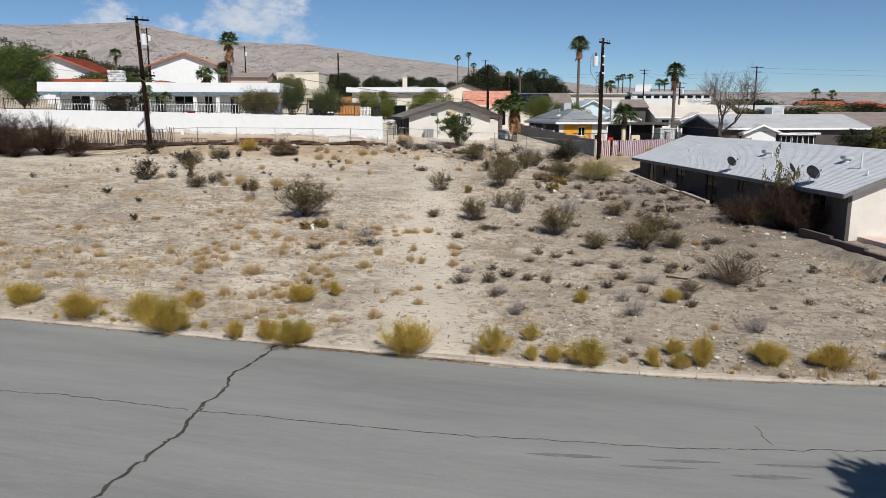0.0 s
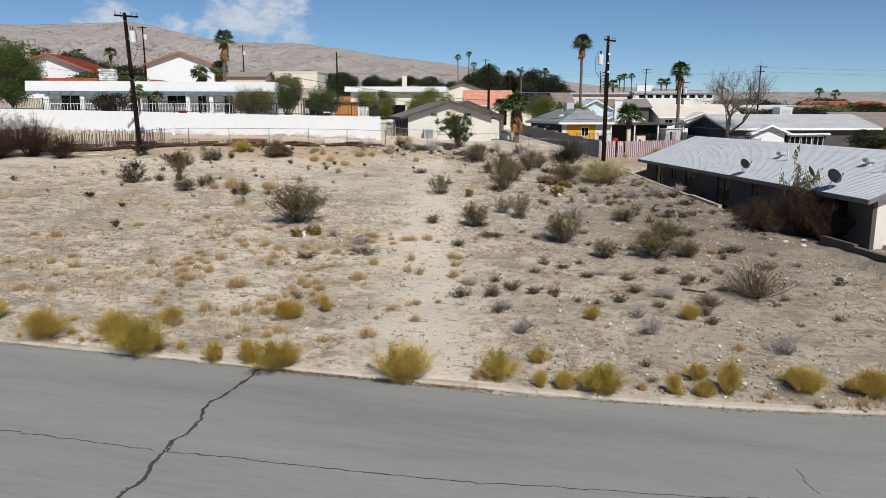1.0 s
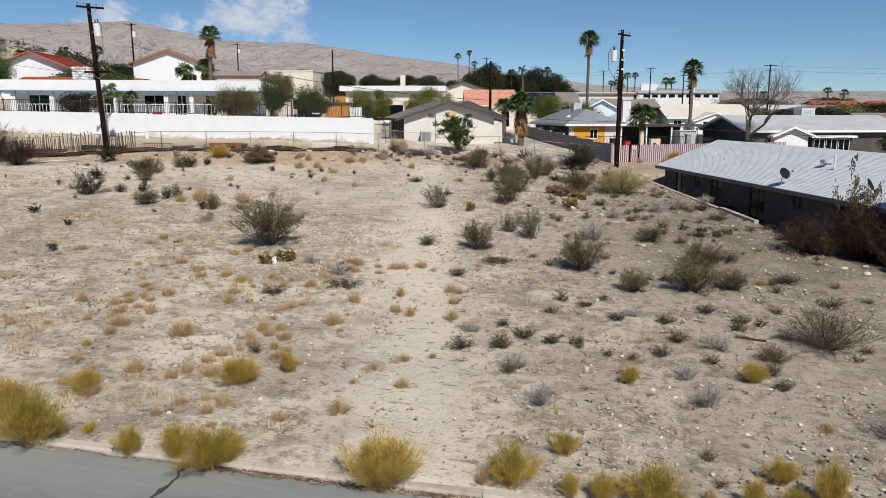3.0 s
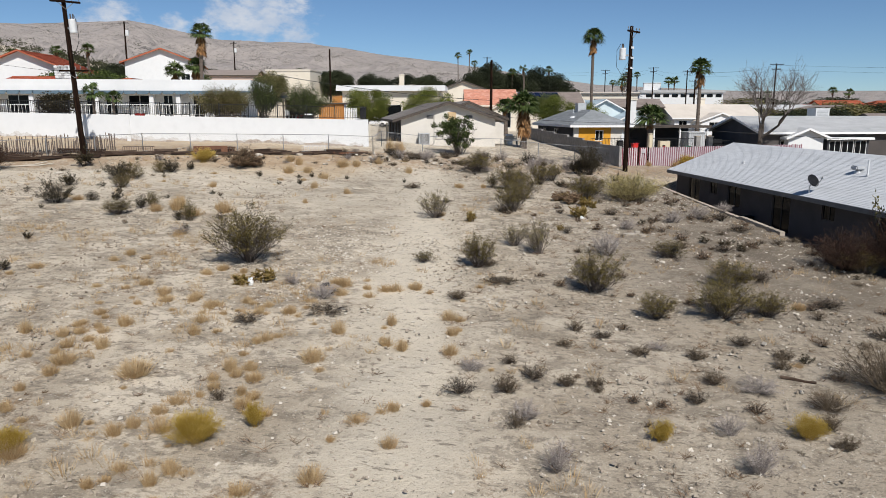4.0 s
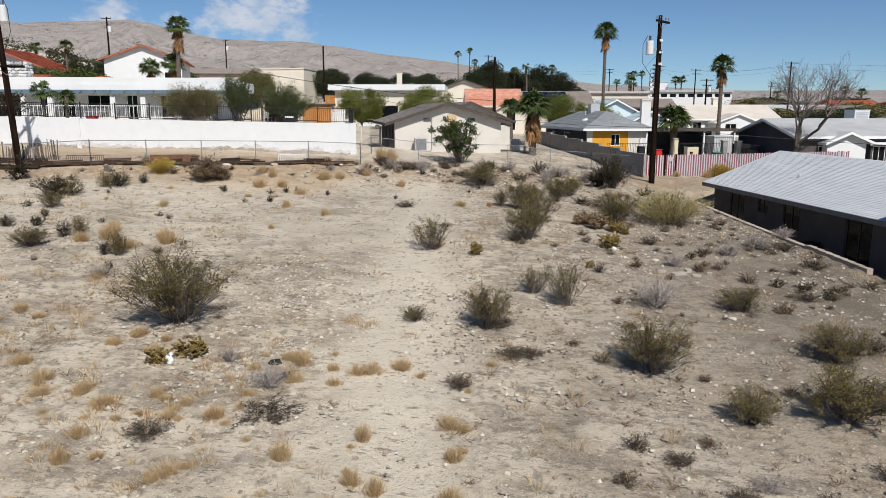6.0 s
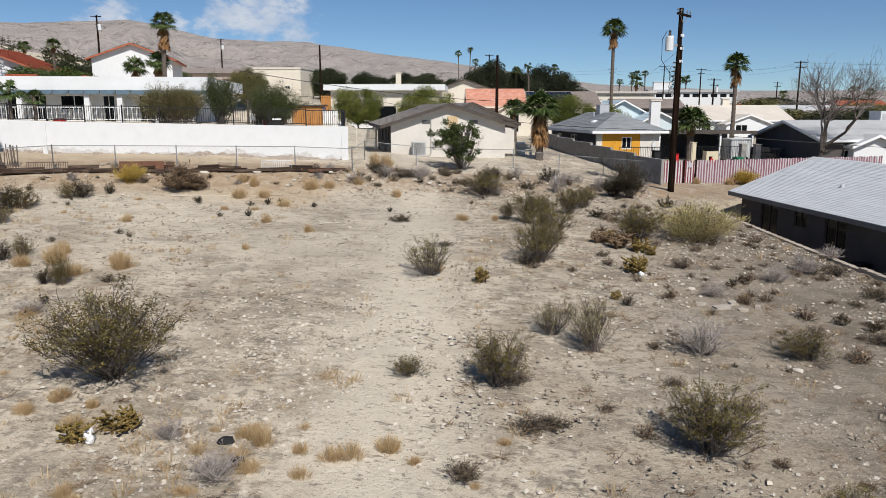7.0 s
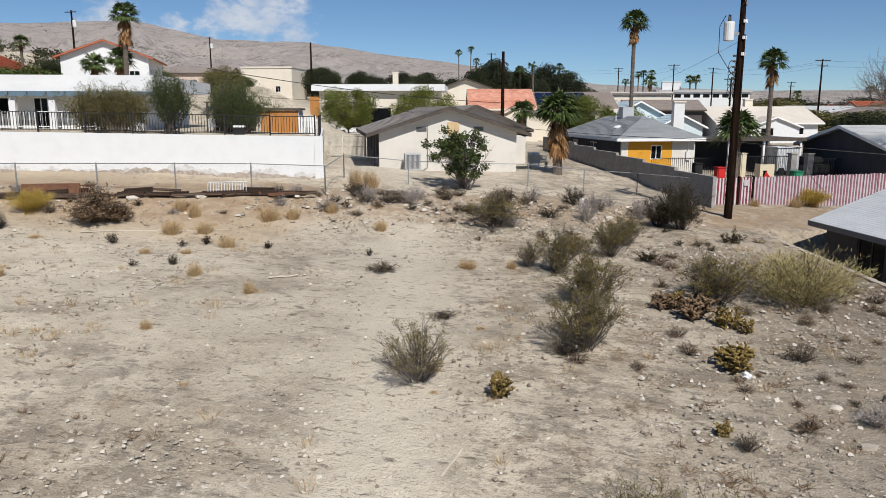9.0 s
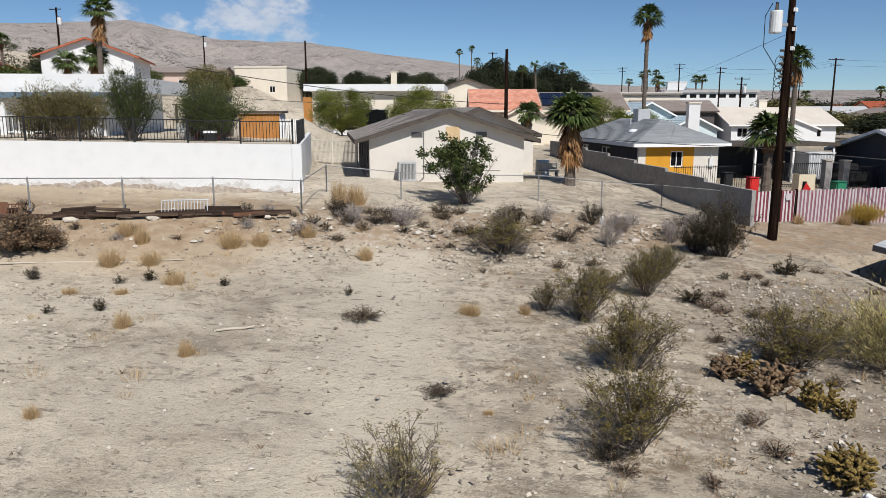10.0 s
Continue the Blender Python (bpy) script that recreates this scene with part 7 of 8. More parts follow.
grove([leafy_tree("street_tree", "dull green tree among the far roofs", m, s, 45, 140, 0.032, 0.03, low=0.1) for m, s in ((LEAF_NIGHT, 214), (LEAF_OLIVE, 215))],
      [(36, 146, 9, 4.0), (32, 158, 10, 4.0), (24, 160, 8, 3.6), (37, 150, 8, 3.8), (44, 160, 10, 4.2), (52, 170, 11, 4.2), (20, 170, 10, 4.0), (60, 200, 14, 5), (75, 215, 14, 5), (45, 230, 14, 6), (60, 270, 16, 6.5), (30, 300, 18, 7), (12, 230, 12, 6), (4, 250, 14, 7), (90, 300, 18, 7), (110, 260, 16, 6), (70, 330, 18, 7), (100, 200, 16, 4.5), (26.5, 76.5, 3.6, 2.6), (28.8, 75.5, 3.6, 2.9), (31, 77, 3.5, 2.6), (50, 110, 7, 3)], 8)
# a thin scrub of far trees out on the plain
def far_scrub():
    rnd = random.Random(19)
    v, f = [], []
    for i in range(700):
        x, y = rnd.gauss(-310, 60), rnd.gauss(350, 75)
        if y < 215 or x > -0.5 * y:
            continue
        z = land1(x, y)
        R = rnd.uniform(0.8, 2.8)
        for k in range(40):
            p = np.array((x + rnd.gauss(0, R * 0.5), y + rnd.gauss(0, R * 0.5), z + abs(rnd.gauss(0, R * 0.5))))
            soup_leaf(v, f, p, R * 0.24, rnd, 0.3)
    for i in range(1900):
        y = rnd.uniform(230, 1150) if i < 1000 else rnd.uniform(230, 560)
        x = rnd.uniform(-0.75, 0.62) * y if i < 1000 else rnd.uniform(-0.75, -0.12) * y
        if y < 330 and -60 < x < 110:
            continue
        z = land1(x, y)
        R = rnd.uniform(1.5, 4.5)
        for k in range(44):
            p = np.array((x + rnd.gauss(0, R * 0.5), y + rnd.gauss(0, R * 0.5), z + abs(rnd.gauss(0, R * 0.42))))
            soup_leaf(v, f, p, R * 0.28, rnd, 0.3)
    tagged(link_mesh("far_scrub", v, f, SCRUB), "distant scrub and garden trees across the plain", "scrub", kind="stuff")


far_scrub()
fan_small = [(-50.7, 320, 31.0), (-45.8, 320, 32.2), (-43.2, 316, 27.5), (-15, 200, 18.6), (-18, 203, 18.0), (-9.5, 222, 19.5), (16, 300, 21.2), (17.8, 302, 21.8), (20.3, 298, 21.6), (12, 305, 19), (26.2, 250, 17.4), (28.2, 252, 17.6), (-85, 128, 18.5), (-104, 145, 20), (-110, 140, 19), (7, 160, 13.5), (75, 255, 14.5), (82, 262, 14.0), (58, 262, 13.5)]
for i, (x, y, c) in enumerate(fan_small):
    fan_palm(x, y, land1(x, y), c, 2.0 if y > 240 else 1.7, 0.22, 1.3, fronds=26, seed=300 + i, label="distant thin fan palm on the skyline")


def bare_tree():
    rnd = random.Random(41)
    x, y = 14.9, 81.6
    b = base("bare_tree", pose(x, y, land1(x, y)), "leafless grey tree with a wide twiggy crown", "tree", group="trees")
    tv, tf, wv, wf = [], [], [], []

    def grow(p, d, L, r, k):
        d = d / np.linalg.norm(d)
        q = p + d * L
        m = (p + q) / 2 + np.array([rnd.gauss(0, L * 0.05) for _ in range(3)])
        v, f = (tv, tf) if k < 3 else (wv, wf)
        soup_tube(v, f, (p, m, q), (r, r * 0.85, r * 0.7), 6 if k < 3 else 3)
        if k >= 8:
            return
        for i in range(3 if k in (0, 3) else 2 + (rnd.random() < 0.45)):
            nd = d + np.array([rnd.gauss(0, 0.5) for _ in range(3)]) + np.array((0, 0, 0.3))
            if nd[2] < -0.1:
                nd[2] *= 0.3
            grow(q if i < 2 else m, nd, L * rnd.uniform(0.68, 0.92), r * 0.62, k + 1)
    grow(np.array((0, 0, -0.3)), np.array((0.05, 0, 1)), 2.3, 0.24, 0)
    link_mesh("trunk", tv, tf, BARK, b)
    link_mesh("twig_crown", wv, wf, BARE_TWIG, b)


bare_tree()


# ---- houses further off ----
def far_houses():
    z = land1(-69, 124)
    c = np.array((-68.9, 123.7)) - np.array((math.cos(radians(24)), math.sin(radians(24)))) * 5.5
    red_gable("two_storey_house", c[0], c[1], z, 24, 11.2, 15, 15.7 - z, 2.1, "white two-storey house with terracotta tile gable roof",
              windows=[("front", 8.6, 10.0, 12.6 - z, 13.9 - z, 1), ("right", 2.0, 3.0, 12.6 - z, 14.0 - z), ("right", 4.4, 5.4, 12.6 - z, 14.0 - z), ("right", 2.5, 4.5, 10.6 - z, 11.6 - z)], over=0.7)
    z = land1(-92, 119)
    red_gable("red_roofed_house", -97.5, 117, z, 14, 14, 12, 14.6 - z, 2.8, "white house with terracotta roof beside the hill", over=0.9, windows=[("front", 11.2, 13.4, 12.6 - z, 14.0 - z)])
    red_gable("low_tiled_wing", -86.5, 110.5, land1(-84, 112), 14, 8, 7, 12.2 - land1(-84, 112), 0.8, "low white wing with terracotta tile roof", roof="gable_side")
    red_gable("low_tiled_wing", -61.8, 96.3, land1(-58, 97), 14, 8.6, 9, 10.8 - land1(-58, 97), 1.0, "low white wing with terracotta tile gable")
    house("pink_house", -84, 163, land1(-80, 165), 12, 13, 9, 15.6 - land1(-80, 165), "gable_side", 1.2, PINK_STUCCO, ROOF_BROWN_FAR, TRIM_BROWN, "rose stucco house with arched entry", windows=[("front", 5.0, 7.0, 0.2, 2.8), ("front", 9, 10.5, 1.0, 2.4)])
    house("white_block_house", -71.6, 172, land1(-68, 174), 4, 10.4, 10, 16.9 - land1(-68, 174), "flat", 0, CREAM_STUCCO, ROOF_CREAM, CREAM_STUCCO, "plain cream flat-roofed block house", over=0.1, parapet=0.3, windows=[("front", 6.9, 8.0, 1.2, 2.4), ("front", 2.4, 3.6, 1.2, 2.4)])
    house("white_carport_house", -36.5, 119, land1(-30, 120), 8, 14.8, 12, 10.9 - land1(-30, 120), "flat", 0, CREAM_STUCCO, ROOF_WHITE, ROOF_WHITE, "cream house with broad white flat roof and open garage", over=0.8, parapet=0.75, windows=[("front", 3.0, 9.0, 0.0, 3.2, 0), ("front", 11, 13, 1.0, 2.4)])
    z = land1(-20, 136)
    house("cream_gable_house", -24.8, 135, z, 10, 8.6, 12, 11.3 - z, "gable_front", 1.5, CREAM_STUCCO, ROOF_BROWN_FAR, TRIM_BROWN, "cream house with brown gable roof", row=0.35, seg=1.2, windows=[("front", 2, 3, 1.2, 2.4)])
    z = land1(-11, 112)
    house("pink_tiled_house", -15.9, 110.8, z, 10, 6.0, 10, 8.75 - z, "gable_side", 2.0, CREAM_STUCCO, TILE_PINK, CREAM_STUCCO, "cream house with faded pink tile roof", over=0.7, over_side=0.6, row=0.33, seg=0.33, lift=0.06, windows=[("front", 0.8, 2.0, 1.0, 2.4)])
    hs = house("solar_roofed_house", -9.2, 112.0, z, 10, 8.4, 9, 8.7 - z, "gable_side", 1.7, CREAM_STUCCO, ROOF_BROWN_FAR, CREAM_STUCCO, "cream house with brown roof and solar panels", over=0.5, over_side=0.5, row=0.33, seg=0.9, windows=[("front", 3.0, 6.4, 0.1, 2.6)])
    k = 1.7 / 4.5
    for i in range(5):
        for j in range(2):
            m = Matrix.Translation((0.1 + i * 1.12, 0.4 + j * 1.75, 8.7 - z + 0.32 + (0.4 + j * 1.75) * k)) @ Matrix.Rotation(math.atan(k), 4, "X")
            part("solar_panel", box(0, 1.08, 0, 1.7, 0, 0.05, m=m), SOLAR, hs, "dark blue solar panel")
    house("tiled_porch", -12.4, 108.4, land1(-12, 109), 10, 3.6, 3.2, 8.2 - land1(-12, 109), "gable_front", 0.95, CREAM_STUCCO, TILE_PINK, CREAM_STUCCO, "small cream gabled porch with pink tiles", over=0.35, row=0.33, seg=0.33, windows=[("front", 1.2, 2.4, 0.3, 2.6)])
    z = land1(3, 125)
    house("pale_blue_house", -1.6, 124, z, 16, 9.0, 10, 7.2 - z, "gable_front", 2.3, PALE_BLUE, ROOF_BLUE, TRIM_WHITE, "pale blue-white house with white gable trim", row=0.4, seg=1.0, windows=[("front", 5.2, 6.6, 1.0, 2.4)])
    house("pale_blue_wing", 4.6, 121.0, land1(7, 122), 16, 5.5, 6, 6.6 - land1(7, 122), "gable_front", 1.3, PALE_BLUE, ROOF_BLUE, TRIM_WHITE, "small pale blue gabled wing", row=0.4, seg=1.0)
    house("tan_flat_house", -3.5, 150, land1(0, 152), 6, 13, 9, 11.0 - land1(0, 152), "flat", 0, CREAM_STUCCO, ROOF_CREAM, TRIM_GREY, "cream flat-roofed house far behind", over=0.3, parapet=0.4, windows=[("front", 3, 5, 1, 2.4), ("front", 8, 10, 1, 2.4)])
    house("dark_roofed_house", 2.5, 139, land1(8, 142), 8, 10.2, 8, 8.6 - land1(8, 142), "gable_side", 1.3, GREY_AND_SHADE_STUCCO, ROOF_BROWN_FAR, TRIM_BROWN, "house with low dark brown roof", row=0.4, seg=1.2)
    z = land1(18, 140)
    house("cream_roofed_house", 14.5, 138.4, z, 14, 14.4, 10.5, 6.9 - z, "gable_side", 2.05, WHITE_STUCCO, ROOF_CREAM, TRIM_WHITE, "white house with cream coated gable roof", over=0.6, windows=[("front", 0.8, 2.2, 1.0, 2.2), ("front", 11, 12.4, 1.0, 2.2)])
    house("cream_porch", 18.4, 136.4, z, 14, 6.8, 4.0, 6.3 - z, "gable_front", 1.25, WHITE_STUCCO, ROOF_CREAM, TRIM_WHITE, "white gabled porch of the cream-roofed house", over=0.35, windows=[("front", 1.4, 3.2, 0.9, 2.0)])
    for x, y, zt, lab in ((5.6, 112, 9.3, "white stucco chimney stack"), (19.6, 145.2, 10.0, "cream stucco chimney stack"), (-1.0, 118, 9.6, "white stucco chimney stack"), (-40.7, 176, 15.9, "cream stucco chimney stack")):
        ch = base("chimney", pose(x, y, zt, 0, 0, 10), lab, "chimney")
        part("chimney_shaft", box(-0.55, 0.55, -0.45, 0.45, -5.5, 0), CREAM_STUCCO if "cream" in lab else WHITE_STUCCO, ch)
        part("cap", box(-0.65, 0.65, -0.55, 0.55, 0.0, 0.15), CREAM_STUCCO, ch)
    # the pale-roofed house with the charcoal gable and glazed porch
    z = land1(18, 88) - 0.5
    house("pale_roofed_house", 15.5, 83.5, z, 19, 17.0, 9.0, 5.95 - z, "gable_side", 1.3, GREY_AND_SHADE_STUCCO, ROOF_PALE, TRIM_WHITE, "grey house with pale roof and charcoal gable end", over=0.5, row=0.3, seg=1.2, side_mats={"left": DARK_AND_SHADE_STUCCO}, windows=[("front", 2, 3.4, 1, 2.1)])
    house("white_front_gable", 17.95, 83.7, z, 19, 3.6, 4.5, 5.5 - z, "gable_front", 0.7, WHITE_STUCCO, ROOF_PALE, TRIM_WHITE, "small white front gable with pale roof", over=0.45)
    house("glazed_porch", 21.75, 84.9, z, 19, 4.3, 3.0, 5.3 - z, "flat", 0, DARK_AND_SHADE_STUCCO, ROOF_WHITE, TRIM_WHITE, "dark porch with white framed windows", over=0.3, parapet=0.15, windows=[("front", 0.2, 1.4, 0.7, 2.1), ("front", 1.5, 2.75, 0.7, 2.1), ("front", 2.85, 4.1, 0.7, 2.1)])
    cl = base("roof_cooler", pose(22.6, 91.4, 6.95, 0, 0, 19), "pale boxy evaporative cooler on the roof", "cooler")
    part("cabinet", box(-0.75, 0.75, -0.7, 0.7, 0.0, 1.15), METAL_LIGHT, cl)
    part("lid", box(-0.8, 0.8, -0.75, 0.75, 1.15, 1.22), METAL_LIGHT, cl)
    for i in range(6):
        part("louvre", box(-0.6, 0.6, -0.73, -0.702, 0.15 + i * 0.15, 0.24 + i * 0.15), METAL_GREY, cl)
    house("brown_roofed_house", 30.5, 92, land1(36, 93) - 0.3, 12, 20, 11, 5.9 - land1(36, 93) + 0.3, "gable_side", 1.6, GREY_AND_SHADE_STUCCO, ROOF_BROWN_FAR, TRIM_BROWN, "long house with dull brown roof", row=0.3, seg=1.2)
    for x, y in ((70, 246), (84.5, 250), (99, 252)):
        z = land1(x + 6, y)
        red_gable("red_roofed_bungalow", x, y, z, 12, 12.5, 9, 9.0 - z + 0.4, 1.7, "distant bungalow with red tile roof", wall=CREAM_STUCCO, roof="gable_side" if x != 84.5 else "hip", windows=[("front", 2, 4, 1, 2.4), ("front", 8, 10, 1, 2.4)])
    z = land1(24, 250)
    wn_ = [("front", 2.0 + i * 2.6, 3.8 + i * 2.6, 12.2 - z, 13.2 - z, 0) for i in range(9)]
    house("long_white_building", 17.5, 249, z, 3, 25, 9, 13.7 - z, "flat", 0, WHITE_STUCCO, ROOF_PALE, ROOF_PALE, "long white two-storey building with a row of openings", over=0.5, parapet=0.7, windows=wn_, frame_mat=TRIM_BROWN)
    house("long_grey_building", 3.5, 251, z, 3, 13.5, 9, 13.0 - z, "flat", 0, DARK_AND_SHADE_STUCCO, ROOF_PALE, TRIM_GREY, "long dark building with pale flat roof", over=0.6, parapet=0.8)
    part_b = base("roof_plant", pose(21.5, 253, 14.4), "white plant box on the building's roof", "roof box")
    part("cabinet", box(-2.6, 2.6, -1.5, 1.5, 0, 2.2), WHITE_STUCCO, part_b)
    part("edge", box(-2.7, 2.7, -1.6, 1.6, 2.2, 2.35), ROOF_WHITE, part_b)
    rnd = random.Random(12)
    for i in range(46):
        y = rnd.uniform(170, 420)
        x = rnd.uniform(-0.62, 0.62) * y
        if x < -60 and y > 210 or -35 < x < 40 and y < 270 or x < -55 and y < 210 or 60 < x < 120 and y < 275:
            continue
        z = land1(x, y)
        wm, rm = rnd.choice(((CREAM_STUCCO, ROOF_BROWN_FAR), (WHITE_STUCCO, TILE_RED), (GREY_AND_SHADE_STUCCO, ROOF_PALE), (CREAM_STUCCO, ROOF_CREAM), (WHITE_STUCCO, ROOF_WHITE)))
        house("far_bungalow", x, y, z, rnd.uniform(-5, 25), rnd.uniform(10, 16), rnd.uniform(8, 11), 3.0, rnd.choice(("gable_side", "hip", "gable_front")), 1.5, wm, rm, TRIM_BROWN, "distant stucco bungalow among trees", windows=[("front", 2, 3.6, 1, 2.3), ("front", 6, 7.6, 1, 2.3)])


far_houses()


# ---- things along the back fence ----
FENCE_A, FENCE_B = np.array((-15.45, 60.1)), np.array((-29.9, 55.15))


def fence_clutter():
    rnd = random.Random(61)
    d = (FENCE_B - FENCE_A) / np.linalg.norm(FENCE_B - FENCE_A)
    n = np.array((d[1], -d[0]))
    if n[1] > 0:
        n = -n
    ang = math.degrees(math.atan2(d[1], d[0]))
    s = 0.6
    # long weathered beams laid in a rough stack at the fence's foot
    while s < 23:
        L = rnd.uniform(1.4, 3.2)
        for k in range(rnd.choice((3, 4, 5, 6))):
            l = L * rnd.uniform(0.5, 1.1)
            c = FENCE_A + d * (s + L / 2 + rnd.uniform(-0.7, 0.7)) + n * (0.1 + 0.16 * (k % 4) + rnd.uniform(-0.05, 0.08))
            h, w = rnd.uniform(0.05, 0.15), rnd.uniform(0.08, 0.2)
            z = land1(*c) + (0.0, 0.02, 0.05, 0.13, 0.17, 0.2)[k] * rnd.uniform(0.6, 1.0)
            bm = bmesh.new()
            bx(bm, -l / 2, l / 2, -w / 2, w / 2, -0.02, h)
            bmesh.ops.bevel(bm, geom=bm.edges[:], offset=0.01, segments=1, affect="EDGES")
            ob = part("old_timber", bm, WOOD_OLD, None)
            ob.matrix_world = pose(c[0], c[1], z, rnd.uniform(-12, 12), rnd.uniform(-4, 4), ang + rnd.gauss(0, 5))
            tagged(ob, "weathered dark timber beam lying along the fence", "timber", group="old timbers")
        s += L * rnd.uniform(0.6, 0.85)
    # old grilles and a rusty panel leaning on the fence
    for name, s, w, h, mat, lab in (("wire_grille", 4.0, 1.6, 0.5, GALV, "pale metal grille leaning on the fence"), ("wire_grille", 9.9, 1.3, 0.4, RUST, "bent wire grille leaning on the fence"), ("wire_grille", 15.5, 2.0, 0.45, WOOD_GREY, "old crib grille leaning on the fence")):
        c = FENCE_A + d * s + n * 0.3
        g = base(name, pose(c[0], c[1], land1(*c) + 0.06, -20, 0, ang + 180), lab, "grille")
        for z in (0.0, h):
            part("rail", box(-w / 2, w / 2, -0.02, 0.02, z - 0.02, z + 0.02), mat, g)
        for i in range(int(w / 0.11) + 1):
            x = -w / 2 + i * 0.11
            part("bar", box(x - 0.014, x + 0.014, -0.012, 0.012, 0.02, h - 0.02), mat, g)
    c = FENCE_A + d * 10.9 + n * 0.3
    p = part("scrap_sheet", box(-1.1, 1.1, -0.02, 0.02, 0, 0.45), RUST, None)
    p.matrix_world = pose(c[0], c[1], land1(*c) + 0.08, -16, 0, ang + 180)
    tagged(p, "rusty brown sheet-metal panel leaning on the fence", "panel")
    for s, L in ((1.8, 1.1), (3.4, 1.5), (4.3, 0.9)):
        c = FENCE_A + d * s + n * 0.45
        p = part("rusty_pipe", box(-L / 2, L / 2, -0.1, 0.1, 0, 0.13), RUST, None)
        p.matrix_world = pose(c[0], c[1], land1(*c) + 0.03, 4, 2, ang + 4)
        tagged(p, "rusted scrap metal on the bank", "scrap metal", group="scrap metal")
    for s in (5.0, 7.7):
        c = FENCE_A + d * s + n * 0.6
        boulder(c[0], c[1], 0.22, 50 + s, 0.5, "broken pale concrete lump below the fence")
    # stakes of the ruined picket fence beyond the pole
    a, b = np.array((-32.0, 55.2)), np.array((-47.0, 49.9))
    f = base("stake_fence", pose(0, 0, 0), "ruined fence of weathered wooden stakes", "fence")
    L = float(np.linalg.norm(b - a))
    x = 0.0
    while x < L:
        q = a + (b - a) * x / L
        z = land1(*q)
        h = rnd.uniform(0.75, 1.3)
        w = rnd.choice((0.018, 0.025, 0.025, 0.04))
        st = part("stake", box(-w, w, -0.015, 0.015, -0.1, h), WOOD_GREY, f)
        st.matrix_world = pose(q[0], q[1], z, rnd.uniform(-4, 4), rnd.uniform(-4, 4), math.degrees(math.atan2(*(b - a)[::-1])) + rnd.uniform(-8, 8))
        x += rnd.uniform(0.06, 0.15)
    k = 0
    while k < 4:
        q = a + (b - a) * (k + 0.5) / 4
        r = part("base_beam", box(-1.5, 1.5, -0.08, 0.08, -0.05, 0.22), WOOD_OLD, f)
        r.matrix_world = pose(q[0], q[1] - 0.15, land1(*q), 0, -1.5, math.degrees(math.atan2(*(b - a)[::-1])))
        k += 1
    # loose sticks, a long white pipe and a plank on the sand
    def stick(p, q, r, mat, name, lab):
        bm = bmesh.new()
        p, q = np.array(p), np.array(q)
        pts = [tuple(p + (q - p) * t) for t in (0, 0.35, 0.7, 1)]
        pts = [(x, y, land1(x, y) + r * 1.2 + (0.02 * math.sin(9 * i))) for i, (x, y) in enumerate(pts)]
        tube(bm, pts, [r, r * 0.95, r * 0.9, r * 0.7], 7)
        tagged(part(name, bm, mat, None), lab, "stick", group="loose sticks")
    stick((-22.6, 53.8), (-17.55, 55.5), 0.022, BONE_WOOD, "thin_pole", "long thin pale pole lying on the sand")
    stick((-13.95, 50.5), (-13.2, 50.95), 0.03, BONE_WOOD, "dry_stick", "pale dry stick lying on the sand")
    stick((-6.96, 41.05), (-6.75, 41.95), 0.03, BONE_WOOD, "dry_stick", "pale dry stick lying on the sand")
    stick((-11.9, 60.3), (-11.3, 61.6), 0.035, BONE_WOOD, "dry_stick", "pale dry stick on the stony bank")
    stick((3.7, 29.1), (4.5, 28.9), 0.045, WOOD_OLD, "dry_plank", "weathered plank lying on the sand")
    stick((-36.4, 50.0), (-34.2, 52.0), 0.05, BONE_WOOD, "bleached_branch", "bleached branch beside the dead thicket")
    stick((-36.2, 50.0), (-34.9, 52.3), 0.04, BONE_WOOD, "bleached_branch", "bleached branch beside the dead thicket")
    stick((-2.6, 51.9), (-0.6, 51.5), 0.035, BONE_WOOD, "bleached_branch", "bleached branch under the creosote bush")
    stick((-2.3, 52.3), (-0.9, 52.0), 0.03, BONE_WOOD, "bleached_branch", "bleached branch under the creosote bush")
    # pale broken slabs, litter
    for i, (x, y, w) in enumerate(((0.9, 43.4, 0.8), (1.5, 43.3, 0.55), (0.4, 43.6, 0.34), (1.3, 43.9, 0.4), (2.0, 43.7, 0.3), (-8.17, 49.0, 0.17), (-8.4, 48.8, 0.13))):
        bm = bmesh.new()
        pts = [(w * 0.5 * rnd.uniform(0.6, 1.25) * math.cos(t), w * 0.3 * rnd.uniform(0.6, 1.25) * math.sin(t), 0.05) for t in [2 * math.pi * j / 5 + rnd.uniform(-0.3, 0.3) for j in range(5)]]
        slab(bm, pts, 0.08)
        ob = part("concrete_slab", bm, PALE_SLAB, None)
        ob.matrix_world = pose(x, y, land1(x, y) + 0.05, rnd.uniform(-4, 4), rnd.uniform(-4, 4), rnd.uniform(0, 180))
        tagged(ob, "broken pale concrete slab on the sand", "slab", group="broken slabs")
    for x, y, h, r in ((-12.15, 32.75, 0.28, 0.1), (-1.15, 46.3, 0.14, 0.1), (-4.6, 64.9, 0.4, 0.1)):
        bm = bmesh.new()
        bmesh.ops.create_icosphere(bm, subdivisions=3, radius=1.0)
        for q in bm.verts:
            k = 1 + 0.4 * noise.noise(q.co * 1.8 + Vector((x, y, 0)))
            q.co = Vector((q.co.x * r * k, q.co.y * r * k, (q.co.z * 0.5 + 0.45) * h * k))
        ob = part("plastic_bag", bm, LITTER_WHITE, None)
        ob.matrix_world = pose(x, y, land1(x, y))
        tagged(ob, "crumpled white plastic bag caught on the plants", "litter", group="litter")
